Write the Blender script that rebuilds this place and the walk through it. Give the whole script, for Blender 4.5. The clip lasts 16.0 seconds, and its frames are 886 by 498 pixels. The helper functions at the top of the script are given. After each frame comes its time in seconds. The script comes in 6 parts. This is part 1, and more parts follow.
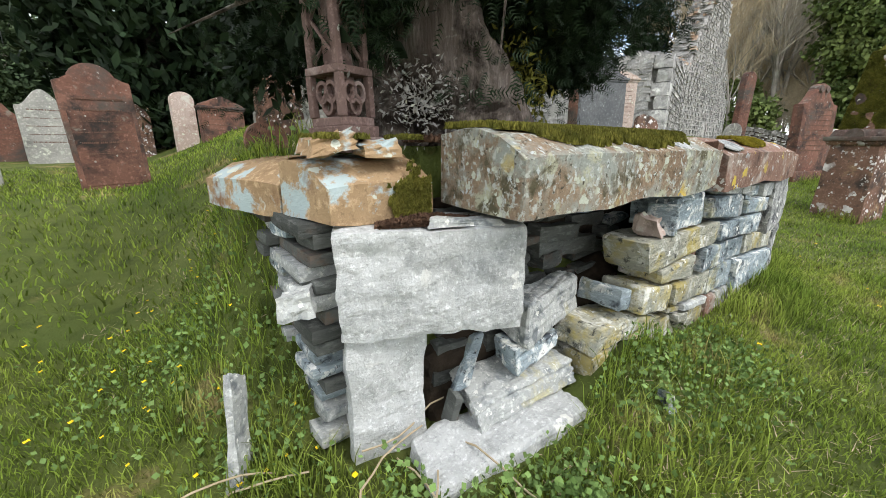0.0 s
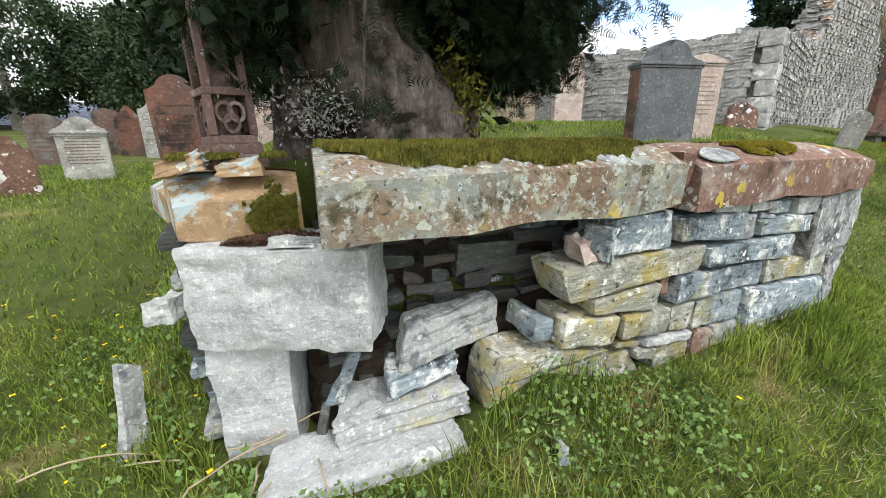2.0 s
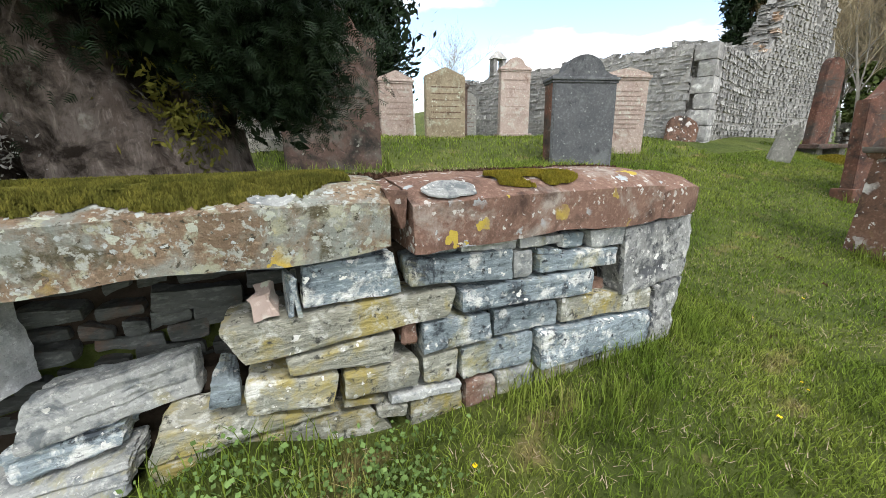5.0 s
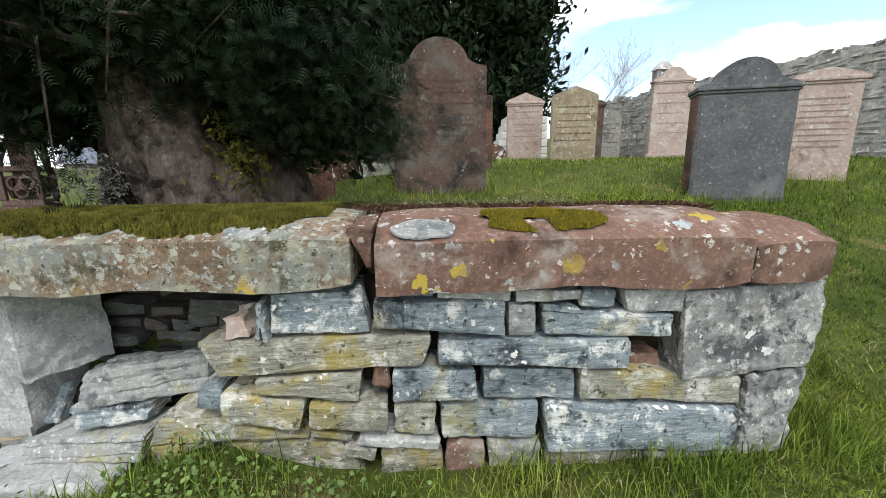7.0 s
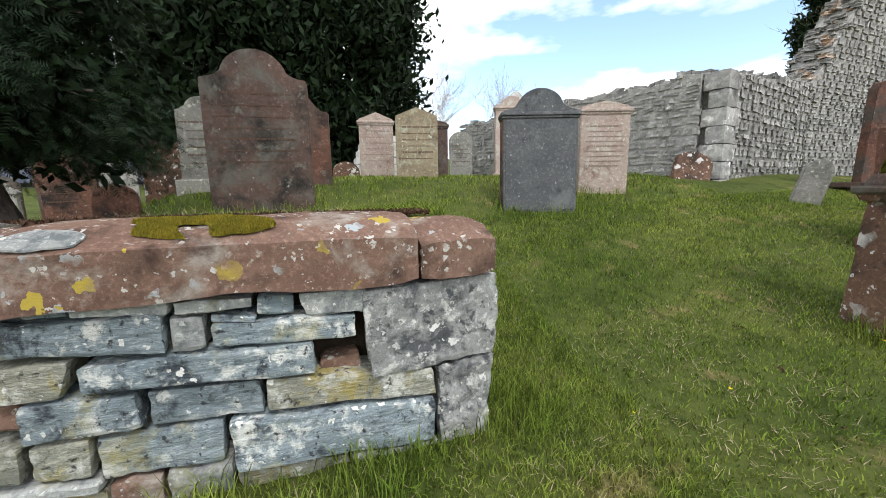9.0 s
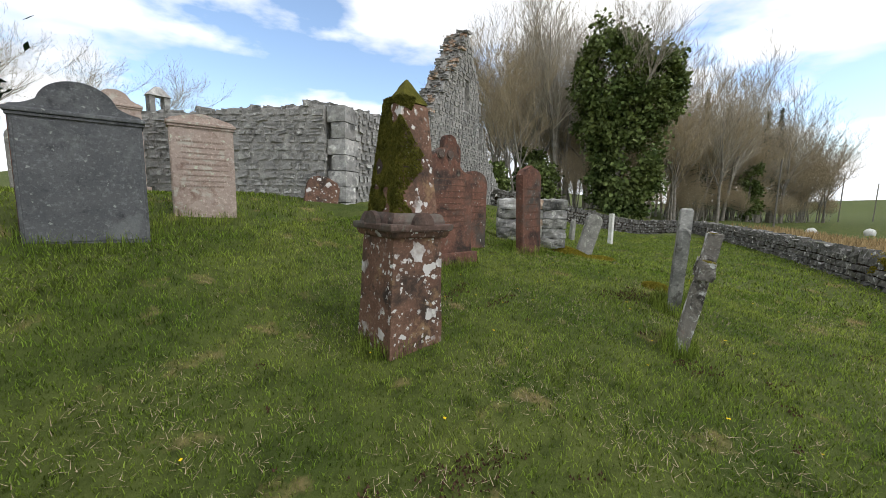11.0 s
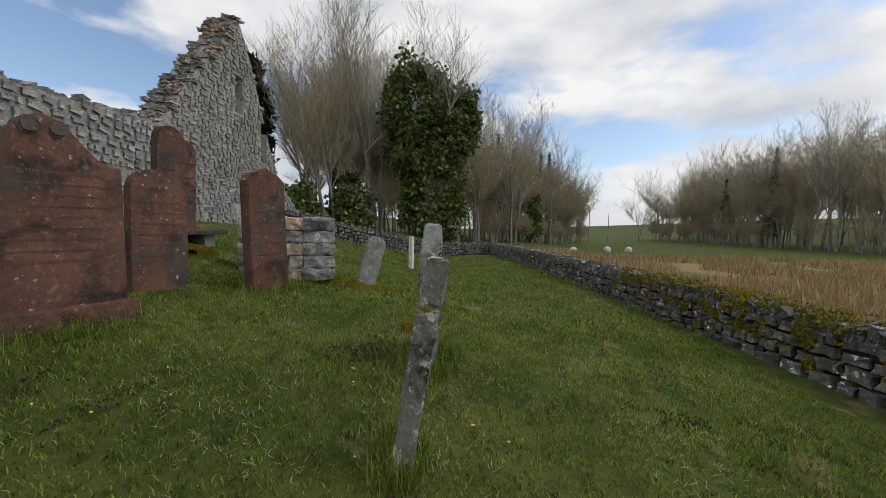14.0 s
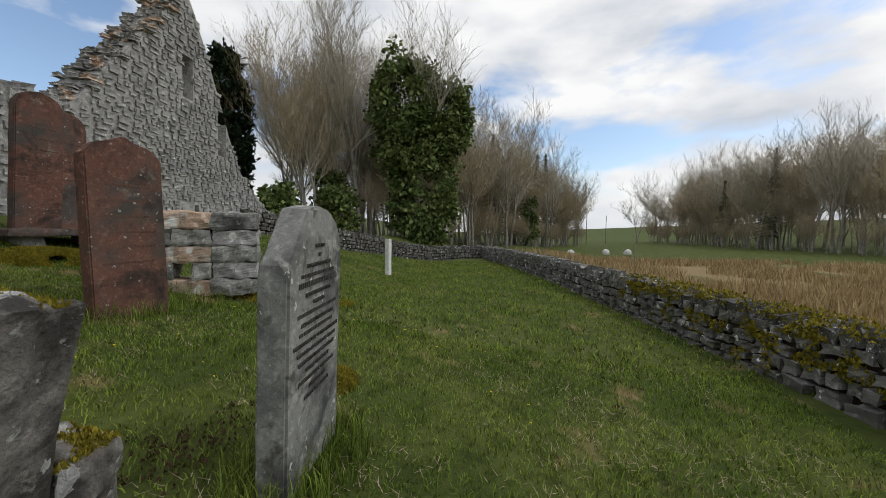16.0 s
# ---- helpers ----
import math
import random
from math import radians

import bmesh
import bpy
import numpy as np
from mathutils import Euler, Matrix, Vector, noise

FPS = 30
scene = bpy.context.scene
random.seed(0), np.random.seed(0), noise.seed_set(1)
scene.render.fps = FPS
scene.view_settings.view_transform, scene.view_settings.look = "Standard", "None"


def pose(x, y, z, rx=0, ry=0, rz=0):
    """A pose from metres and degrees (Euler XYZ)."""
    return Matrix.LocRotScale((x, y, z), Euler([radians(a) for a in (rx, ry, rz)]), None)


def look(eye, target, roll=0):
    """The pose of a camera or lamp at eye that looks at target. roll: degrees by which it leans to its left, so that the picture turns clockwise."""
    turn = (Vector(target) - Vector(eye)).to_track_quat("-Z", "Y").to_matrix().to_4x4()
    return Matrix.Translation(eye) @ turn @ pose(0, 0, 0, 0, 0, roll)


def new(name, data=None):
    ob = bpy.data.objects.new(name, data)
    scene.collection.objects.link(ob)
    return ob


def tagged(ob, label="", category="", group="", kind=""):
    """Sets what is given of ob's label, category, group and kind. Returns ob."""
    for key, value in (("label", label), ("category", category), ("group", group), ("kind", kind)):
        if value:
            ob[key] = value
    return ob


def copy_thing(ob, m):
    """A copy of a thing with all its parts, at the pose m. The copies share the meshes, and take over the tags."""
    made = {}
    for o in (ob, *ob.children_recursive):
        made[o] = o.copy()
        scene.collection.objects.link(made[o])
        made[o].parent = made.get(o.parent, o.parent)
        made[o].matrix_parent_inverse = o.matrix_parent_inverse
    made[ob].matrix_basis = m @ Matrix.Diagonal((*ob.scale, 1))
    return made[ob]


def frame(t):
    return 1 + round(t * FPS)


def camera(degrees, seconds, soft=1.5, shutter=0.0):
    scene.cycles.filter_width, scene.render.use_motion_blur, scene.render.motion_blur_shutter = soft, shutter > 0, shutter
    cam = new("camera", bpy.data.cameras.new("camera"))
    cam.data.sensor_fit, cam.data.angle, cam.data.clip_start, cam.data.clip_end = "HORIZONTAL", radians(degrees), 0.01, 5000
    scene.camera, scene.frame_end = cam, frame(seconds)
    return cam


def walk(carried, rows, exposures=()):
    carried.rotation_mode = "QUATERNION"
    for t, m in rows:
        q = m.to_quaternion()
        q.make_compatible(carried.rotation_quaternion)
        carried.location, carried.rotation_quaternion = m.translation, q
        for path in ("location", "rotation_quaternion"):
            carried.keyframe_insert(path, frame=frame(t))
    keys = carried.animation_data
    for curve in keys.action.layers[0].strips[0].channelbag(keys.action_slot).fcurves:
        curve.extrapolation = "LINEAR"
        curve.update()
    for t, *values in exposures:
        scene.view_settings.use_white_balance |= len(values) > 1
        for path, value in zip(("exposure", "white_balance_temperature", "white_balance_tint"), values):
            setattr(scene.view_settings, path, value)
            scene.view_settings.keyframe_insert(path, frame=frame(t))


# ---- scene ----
cam = camera(98.5, 16.0, soft=0.3)
PATH = [
    (0.00, (-1.4836, -0.7840, 1.1651), (-0.2904, 0.7310, 0.6352), 0.219),
    (0.50, (-1.3330, -0.9336, 1.1459), (-0.1854, 0.6115, 0.6025), -0.027),
    (1.00, (-1.0523, -0.9717, 1.2135), (0.0230, 0.6171, 0.6481), 0.156),
    (1.50, (-0.8796, -1.0266, 1.2163), (0.0840, 0.6323, 0.6511), -0.200),
    (2.00, (-0.6982, -1.1735, 1.2648), (0.1130, 0.5624, 0.6914), -0.196),
    (2.50, (-0.5672, -1.2771, 1.2671), (0.0867, 0.5213, 0.6858), -0.319),
    (3.00, (-0.4882, -1.3317, 1.2856), (0.0664, 0.5014, 0.7093), -0.635),
    (3.50, (-0.3788, -1.4048, 1.2872), (0.1613, 0.4356, 0.7203), -0.940),
    (4.00, (-0.1179, -1.4879, 1.2507), (0.5509, 0.3207, 0.7201), -1.106),
    (4.50, (0.2684, -1.4871, 1.3055), (1.0763, 0.2634, 0.7737), -0.569),
    (4.70, (0.4204, -1.4964, 1.3334), (1.2730, 0.2345, 0.8072), -0.631),
    (6.80, (1.3667, -1.5409, 1.3914), (1.5487, 0.4039, 0.9615), -0.579),
    (7.00, (1.4131, -1.5411, 1.4172), (1.4970, 0.4122, 0.9956), -0.656),
    (7.50, (1.5599, -1.5979, 1.4306), (1.4290, 0.3592, 1.0402), -1.146),
    (8.00, (1.7538, -1.6734, 1.4211), (1.6061, 0.2862, 1.0499), -1.337),
    (8.50, (1.9512, -1.7538, 1.3930), (2.0138, 0.2138, 1.0400), -1.639),
    (9.00, (2.4106, -1.7171, 1.3410), (2.9807, 0.1719, 1.0140), -0.818),
    (9.50, (2.8436, -1.8375, 1.4079), (3.9919, -0.2283, 1.1046), -0.486),
    (10.00, (3.1617, -1.9788, 1.3786), (4.6436, -0.6620, 1.1137), 0.504),
    (10.20, (3.3519, -2.1543, 1.5144), (4.8407, -0.8484, 1.2347), 0.460),
    (12.30, (4.8831, -2.4661, 1.4540), (6.8229, -1.9975, 1.3224), 1.079),
    (12.50, (5.0673, -2.4953, 1.4125), (7.0170, -2.0661, 1.2908), 0.930),
    (13.00, (5.4555, -2.5986, 1.4416), (7.4238, -2.2628, 1.3271), 1.190),
    (13.50, (5.9192, -2.7707, 1.4419), (7.8935, -2.4716, 1.3300), 1.128),
    (14.00, (6.2460, -2.8780, 1.4173), (8.2236, -2.5997, 1.3082), 1.136),
    (14.50, (6.7004, -2.9611, 1.3988), (8.6813, -2.7072, 1.2907), 0.965),
    (15.00, (7.1504, -3.1120, 1.3198), (9.1307, -2.8496, 1.2228), 0.905),
    (15.50, (7.5891, -3.1999, 1.3618), (9.5692, -2.9336, 1.2713), 0.886),
    (16.00, (7.9491, -3.1999, 1.3418), (9.9292, -2.9336, 1.2513), 0.886),
]
EXPOSURES = [(0.0, 0.55), (4.7, 0.42), (6.8, 0.2), (8.5, 0.18), (10.2, 0.12), (12.3, -1.0), (16.0, -0.85)]
walk(cam, [(t, look(eye, target, roll)) for t, eye, target, roll in PATH], EXPOSURES)

# ---- world and light ----
world = bpy.data.worlds.new("sky")
scene.world = world
world.use_nodes = True
wt = world.node_tree
wt.nodes.clear()
SUN_EL, SUN_AZ = radians(46), radians(168)
sky = wt.nodes.new("ShaderNodeTexSky")
sky.sky_type, sky.sun_disc, sky.sun_elevation, sky.sun_rotation = "NISHITA", False, SUN_EL, SUN_AZ
sky_bg = wt.nodes.new("ShaderNodeBackground")
sky_bg.inputs["Strength"].default_value = 0.3
cloud_bg = wt.nodes.new("ShaderNodeBackground")
cloud_bg.inputs["Strength"].default_value = 1.75
wmix = wt.nodes.new("ShaderNodeMixShader")
wout = wt.nodes.new("ShaderNodeOutputWorld")
wco = wt.nodes.new("ShaderNodeTexCoord")
wmap = wt.nodes.new("ShaderNodeMapping")
wmap.inputs["Scale"].default_value = (1.0, 1.0, 2.6)
wmap.inputs["Location"].default_value = (0.35, 0.1, 0.2)
wn = wt.nodes.new("ShaderNodeTexNoise")
wn.inputs["Scale"].default_value, wn.inputs["Detail"].default_value, wn.inputs["Roughness"].default_value = 1.9, 8, 0.52
wr = wt.nodes.new("ShaderNodeValToRGB")
wr.color_ramp.elements[0].position, wr.color_ramp.elements[1].position = 0.38, 0.47
wn2 = wt.nodes.new("ShaderNodeTexNoise")
wn2.inputs["Scale"].default_value, wn2.inputs["Detail"].default_value = 3.6, 7
wr2 = wt.nodes.new("ShaderNodeValToRGB")
wr2.color_ramp.elements[0].position, wr2.color_ramp.elements[0].color = 0.32, (0.62, 0.66, 0.73, 1)
wr2.color_ramp.elements[1].position, wr2.color_ramp.elements[1].color = 0.6, (1.0, 1.0, 1.0, 1)
for a, b in ((wco.outputs["Generated"], wmap.inputs["Vector"]), (wmap.outputs[0], wn.inputs["Vector"]), (wmap.outputs[0], wn2.inputs["Vector"]),
             (wn.outputs["Fac"], wr.inputs[0]), (wn2.outputs["Fac"], wr2.inputs[0]), (wr2.outputs[0], cloud_bg.inputs["Color"]),
             (sky.outputs[0], sky_bg.inputs["Color"]), (wr.outputs[0], wmix.inputs[0]), (sky_bg.outputs[0], wmix.inputs[1]),
             (cloud_bg.outputs[0], wmix.inputs[2]), (wmix.outputs[0], wout.inputs["Surface"])):
    wt.links.new(a, b)
sun = new("sun", bpy.data.lights.new("sun", "SUN"))
sun.data.energy, sun.data.angle, sun.data.color = 1.5, radians(12), (1.0, 0.97, 0.93)
sun.matrix_world = look((0, 0, 30), (30 * math.cos(SUN_EL) * -math.sin(SUN_AZ), 30 * math.cos(SUN_EL) * -math.cos(SUN_AZ), 0))

# ---- materials ----
def nt(name, rough=0.9):
    m = bpy.data.materials.new(name)
    m.use_nodes = True
    t = m.node_tree
    b = t.nodes["Principled BSDF"]
    b.inputs["Roughness"].default_value = rough
    b.inputs["Specular IOR Level"].default_value = 0.1
    return m, t, b


def coords(t, shift=True):
    co = t.nodes.new("ShaderNodeTexCoord")
    if not shift:
        return co.outputs["Object"]
    inf = t.nodes.new("ShaderNodeObjectInfo")
    mul = t.nodes.new("ShaderNodeMath")
    mul.operation, mul.inputs[1].default_value = "MULTIPLY", 37.0
    add = t.nodes.new("ShaderNodeVectorMath")
    add.operation = "ADD"
    t.links.new(inf.outputs["Random"], mul.inputs[0])
    t.links.new(co.outputs["Object"], add.inputs[0])
    t.links.new(mul.outputs[0], add.inputs[1])
    return add.outputs[0]


def noise_fac(t, vec, scale, lo, hi, detail=6, rough=0.6, distort=0.0):
    n = t.nodes.new("ShaderNodeTexNoise")
    n.inputs["Scale"].default_value, n.inputs["Detail"].default_value = scale, detail
    n.inputs["Roughness"].default_value, n.inputs["Distortion"].default_value = rough, distort
    r = t.nodes.new("ShaderNodeMapRange")
    r.inputs["From Min"].default_value, r.inputs["From Max"].default_value = lo, hi
    t.links.new(vec, n.inputs["Vector"])
    t.links.new(n.outputs["Fac"], r.inputs["Value"])
    return r.outputs["Result"]


def spots_fac(t, vec, scale, size, keep):
    """Round patches of uneven size: some cells of a voronoi pattern, cut to discs."""
    w = t.nodes.new("ShaderNodeTexNoise")
    w.inputs["Scale"].default_value, w.inputs["Detail"].default_value = scale * 1.6, 6
    mix = t.nodes.new("ShaderNodeVectorMath")
    mix.operation = "MULTIPLY_ADD"
    mix.inputs[1].default_value = (1.5 / scale,) * 3
    t.links.new(vec, w.inputs["Vector"])
    t.links.new(w.outputs["Color"], mix.inputs[0])
    t.links.new(vec, mix.inputs[2])
    v = t.nodes.new("ShaderNodeTexVoronoi")
    v.inputs["Scale"].default_value = scale
    t.links.new(mix.outputs[0], v.inputs["Vector"])
    sep = t.nodes.new("ShaderNodeSeparateColor")
    t.links.new(v.outputs["Color"], sep.inputs[0])
    lim = t.nodes.new("ShaderNodeMath")
    lim.operation, lim.inputs[1].default_value = "MULTIPLY", size
    t.links.new(sep.outputs[1], lim.inputs[0])
    less = t.nodes.new("ShaderNodeMath")
    less.operation = "LESS_THAN"
    t.links.new(v.outputs["Distance"], less.inputs[0])
    t.links.new(lim.outputs[0], less.inputs[1])
    k = t.nodes.new("ShaderNodeMath")
    k.operation, k.inputs[1].default_value = "LESS_THAN", keep
    t.links.new(sep.outputs[0], k.inputs[0])
    out = t.nodes.new("ShaderNodeMath")
    out.operation = "MULTIPLY"
    t.links.new(less.outputs[0], out.inputs[0])
    t.links.new(k.outputs[0], out.inputs[1])
    area = t.nodes.new("ShaderNodeMath")
    area.operation = "MULTIPLY"
    t.links.new(out.outputs[0], area.inputs[0])
    t.links.new(noise_fac(t, vec, scale * 0.28, 0.44, 0.56, 5), area.inputs[1])
    return area.outputs[0]


def mixed(t, fac, a, b):
    m = t.nodes.new("ShaderNodeMix")
    m.data_type = "RGBA"
    for s, v in ((6, a), (7, b)):
        if isinstance(v, tuple):
            m.inputs[s].default_value = (*v, 1)
        else:
            t.links.new(v, m.inputs[s])
    if isinstance(fac, float):
        m.inputs[0].default_value = fac
    else:
        t.links.new(fac, m.inputs[0])
    return m.outputs[2]


def bumped(t, b, vec, *layers):
    last = None
    for scale, strength, dist in layers:
        n = t.nodes.new("ShaderNodeTexNoise")
        n.inputs["Scale"].default_value, n.inputs["Detail"].default_value, n.inputs["Roughness"].default_value = scale, 8, 0.65
        u = t.nodes.new("ShaderNodeBump")
        u.inputs["Strength"].default_value, u.inputs["Distance"].default_value = strength, dist
        t.links.new(vec, n.inputs["Vector"])
        t.links.new(n.outputs["Fac"], u.inputs["Height"])
        if last:
            t.links.new(last, u.inputs["Normal"])
        last = u.outputs["Normal"]
    t.links.new(last, b.inputs["Normal"])


def stone_mat(name, c1, c2, grain=18.0, patches=(), spots=(), vary=0.25, bump=0.5, stretch=(1, 1, 1), rough=0.92):
    """Stone of two tones with grain, weather patches (colour, scale, from, to) and lichen discs (colour, scale, size, keep)."""
    m, t, b = nt(name, rough)
    vec = coords(t)
    mp = t.nodes.new("ShaderNodeMapping")
    mp.inputs["Scale"].default_value = stretch
    t.links.new(vec, mp.inputs["Vector"])
    sv = mp.outputs[0]
    col = mixed(t, noise_fac(t, sv, 2.3, 0.3, 0.7), c1, c2)
    dark = tuple(x * 0.45 for x in c1)
    lite = tuple(min(0.9, x * 1.55 + 0.02) for x in c2)
    col = mixed(t, noise_fac(t, sv, grain, 0.52, 0.74, 8, 0.7), col, lite)
    col = mixed(t, noise_fac(t, sv, grain * 1.7, 0.55, 0.8, 8, 0.7), col, dark)
    for c, s, lo, hi in patches:
        col = mixed(t, noise_fac(t, vec, s, lo, hi, 9, 0.68, 0.3), col, c)
    for c, s, size, keep in spots:
        col = mixed(t, spots_fac(t, vec, s, size, keep), col, c)
    inf = t.nodes.new("ShaderNodeObjectInfo")
    r = t.nodes.new("ShaderNodeMapRange")
    r.inputs["To Min"].default_value, r.inputs["To Max"].default_value = 1 - vary, 1 + vary
    t.links.new(inf.outputs["Random"], r.inputs["Value"])
    hs = t.nodes.new("ShaderNodeHueSaturation")
    t.links.new(r.outputs[0], hs.inputs["Value"])
    t.links.new(col, hs.inputs["Color"])
    t.links.new(hs.outputs[0], b.inputs["Base Color"])
    bumped(t, b, sv, (grain * 0.6, bump, 0.02), (grain * 4, bump * 0.7, 0.006))
    return m


WHITE, PALE, GREY_L, YEL, GREEN_L = (0.72, 0.72, 0.68), (0.56, 0.58, 0.47), (0.42, 0.45, 0.44), (0.42, 0.32, 0.06), (0.33, 0.36, 0.2)
m_granite = stone_mat("pale_granite", (0.4, 0.41, 0.4), (0.55, 0.56, 0.55), 42, [((0.24, 0.25, 0.24), 5, 0.5, 0.68), ((0.5, 0.51, 0.5), 60, 0.55, 0.6)], [((0.64, 0.64, 0.6), 16, 0.5, 0.12)], 0.06, 0.9)
m_slate = stone_mat("blue_grey_slate", (0.15, 0.19, 0.21), (0.3, 0.35, 0.37), 20, [((0.055, 0.065, 0.075), 7, 0.53, 0.63), ((0.62, 0.63, 0.6), 8, 0.53, 0.62), ((0.36, 0.32, 0.14), 2.6, 0.55, 0.7), ((0.05, 0.055, 0.06), 26, 0.57, 0.65)],
                    [(WHITE, 26, 0.5, 0.35)], 0.22, 0.8, (1, 1, 3.5))
m_slate_ochre = stone_mat("slate_with_ochre_lichen", (0.2, 0.21, 0.18), (0.36, 0.35, 0.28), 20, [((0.36, 0.3, 0.11), 3.5, 0.48, 0.6), ((0.6, 0.6, 0.55), 8, 0.53, 0.64), ((0.07, 0.07, 0.06), 22, 0.56, 0.65)],
                          [(WHITE, 30, 0.45, 0.3)], 0.2, 0.8, (1, 1, 3.5))
m_slate_dark = stone_mat("dark_slate", (0.06, 0.065, 0.06), (0.12, 0.125, 0.115), 14, [((0.16, 0.1, 0.07), 3, 0.55, 0.7)], (), 0.3, 0.8, (1, 1, 3))
m_slate_white = stone_mat("whitened_slate", (0.26, 0.27, 0.26), (0.42, 0.43, 0.41), 38, [((0.16, 0.175, 0.18), 9, 0.5, 0.62), ((0.4, 0.36, 0.16), 2.2, 0.56, 0.7)],
                          [((0.6, 0.6, 0.56), 46, 0.5, 0.4)], 0.14, 0.6)
m_quoin = stone_mat("mottled_grey_stone", (0.2, 0.205, 0.2), (0.36, 0.365, 0.35), 26, [((0.1, 0.105, 0.11), 5, 0.5, 0.6), ((0.08, 0.085, 0.09), 16, 0.55, 0.63), ((0.55, 0.55, 0.52), 7, 0.56, 0.62)],
                    [((0.66, 0.66, 0.63), 20, 0.55, 0.35), ((0.6, 0.6, 0.56), 44, 0.5, 0.4)], 0.06, 0.9)
m_cope_lichen = stone_mat("lichened_sandstone", (0.15, 0.105, 0.07), (0.25, 0.185, 0.125), 46,
                          [((0.24, 0.255, 0.225), 3.4, 0.47, 0.58), ((0.33, 0.33, 0.24), 8, 0.55, 0.61), ((0.085, 0.075, 0.045), 6, 0.54, 0.63), ((0.36, 0.37, 0.33), 26, 0.55, 0.6), ((0.06, 0.055, 0.04), 34, 0.58, 0.64)],
                          [((0.42, 0.44, 0.36), 26, 0.55, 0.45), (GREY_L, 46, 0.5, 0.4), ((0.5, 0.36, 0.06), 9, 0.55, 0.12)], 0.05, 0.7)
m_cope_red = stone_mat("red_sandstone_coping", (0.14, 0.082, 0.062), (0.22, 0.14, 0.105), 40, [((0.34, 0.3, 0.26), 2.6, 0.54, 0.66), ((0.07, 0.045, 0.036), 4, 0.52, 0.66)],
                       [((0.5, 0.48, 0.44), 30, 0.55, 0.5), ((0.38, 0.42, 0.43), 13, 0.5, 0.3), (YEL, 8, 0.55, 0.12)], 0.06, 0.5)
m_cope_tan = stone_mat("tan_sandstone_blue_lichen", (0.27, 0.18, 0.1), (0.37, 0.26, 0.15), 26, [((0.36, 0.43, 0.43), 3.2, 0.54, 0.58), ((0.2, 0.12, 0.07), 4, 0.57, 0.68)],
                       [((0.5, 0.52, 0.44), 18, 0.5, 0.25)], 0.06, 0.5)
m_red = stone_mat("red_sandstone", (0.125, 0.062, 0.046), (0.2, 0.105, 0.076), 22, [((0.085, 0.075, 0.066), 1.3, 0.48, 0.62), ((0.04, 0.034, 0.031), 2.4, 0.48, 0.64), ((0.22, 0.2, 0.165), 4, 0.6, 0.7)],
                  [((0.38, 0.37, 0.33), 30, 0.42, 0.14)], 0.15, 0.4)
m_red_dark = stone_mat("dark_weathered_sandstone", (0.088, 0.064, 0.055), (0.145, 0.096, 0.08), 20, [((0.15, 0.15, 0.13), 1.5, 0.48, 0.64), ((0.035, 0.033, 0.03), 2.2, 0.5, 0.66), ((0.2, 0.2, 0.17), 6, 0.58, 0.7)],
                       [((0.34, 0.34, 0.3), 26, 0.4, 0.08)], 0.12, 0.4)
m_red_lichen = stone_mat("sandstone_with_white_lichen", (0.12, 0.068, 0.05), (0.2, 0.12, 0.085), 30, [((0.05, 0.04, 0.034), 2.2, 0.48, 0.62), ((0.26, 0.17, 0.1), 4, 0.57, 0.66), ((0.07, 0.05, 0.04), 9, 0.56, 0.66)],
                         [((0.6, 0.58, 0.56), 7, 0.6, 0.4), ((0.62, 0.61, 0.58), 24, 0.55, 0.5)], 0.1, 0.5)
m_dark_face = stone_mat("blackened_sandstone", (0.085, 0.09, 0.095), (0.14, 0.145, 0.15), 26, [((0.2, 0.21, 0.21), 2.2, 0.54, 0.72), ((0.045, 0.045, 0.05), 4, 0.56, 0.72)],
                        [((0.3, 0.32, 0.3), 26, 0.4, 0.2)], 0.05, 0.4)
m_grey = stone_mat("grey_weathered_stone", (0.22, 0.22, 0.2), (0.34, 0.33, 0.3), 24, [((0.12, 0.12, 0.11), 3, 0.53, 0.7), ((0.44, 0.45, 0.38), 5, 0.56, 0.66)],
                   [(PALE, 20, 0.5, 0.3)], 0.15, 0.5)
m_pale = stone_mat("pale_pink_stone", (0.36, 0.28, 0.24), (0.46, 0.38, 0.33), 24, [((0.2, 0.13, 0.1), 3, 0.56, 0.7), ((0.5, 0.48, 0.42), 5, 0.55, 0.66)],
                   [(PALE, 20, 0.5, 0.25)], 0.1, 0.4)
m_brown = stone_mat("brown_lichened_stone", (0.22, 0.18, 0.12), (0.32, 0.27, 0.19), 24, [((0.13, 0.1, 0.07), 3, 0.53, 0.68), ((0.4, 0.4, 0.3), 5, 0.55, 0.66)],
                    [(PALE, 22, 0.5, 0.3)], 0.1, 0.5)
m_ruin = stone_mat("grey_rubble", (0.26, 0.26, 0.25), (0.44, 0.43, 0.41), 9, [((0.12, 0.12, 0.115), 2.2, 0.52, 0.7), ((0.56, 0.56, 0.52), 3.4, 0.55, 0.64)],
                   [((0.68, 0.68, 0.64), 9, 0.5, 0.3)], 0.32, 0.8)
m_ruin_warm = stone_mat("rusty_rubble", (0.3, 0.2, 0.13), (0.42, 0.33, 0.26), 9, [((0.5, 0.5, 0.46), 3, 0.52, 0.62)], [((0.62, 0.62, 0.58), 9, 0.5, 0.2)], 0.3, 0.8)
m_mortar = stone_mat("old_lime_mortar", (0.26, 0.255, 0.24), (0.42, 0.41, 0.385), 14, [((0.08, 0.08, 0.075), 2.6, 0.5, 0.7)], (), 0.1, 0.9)
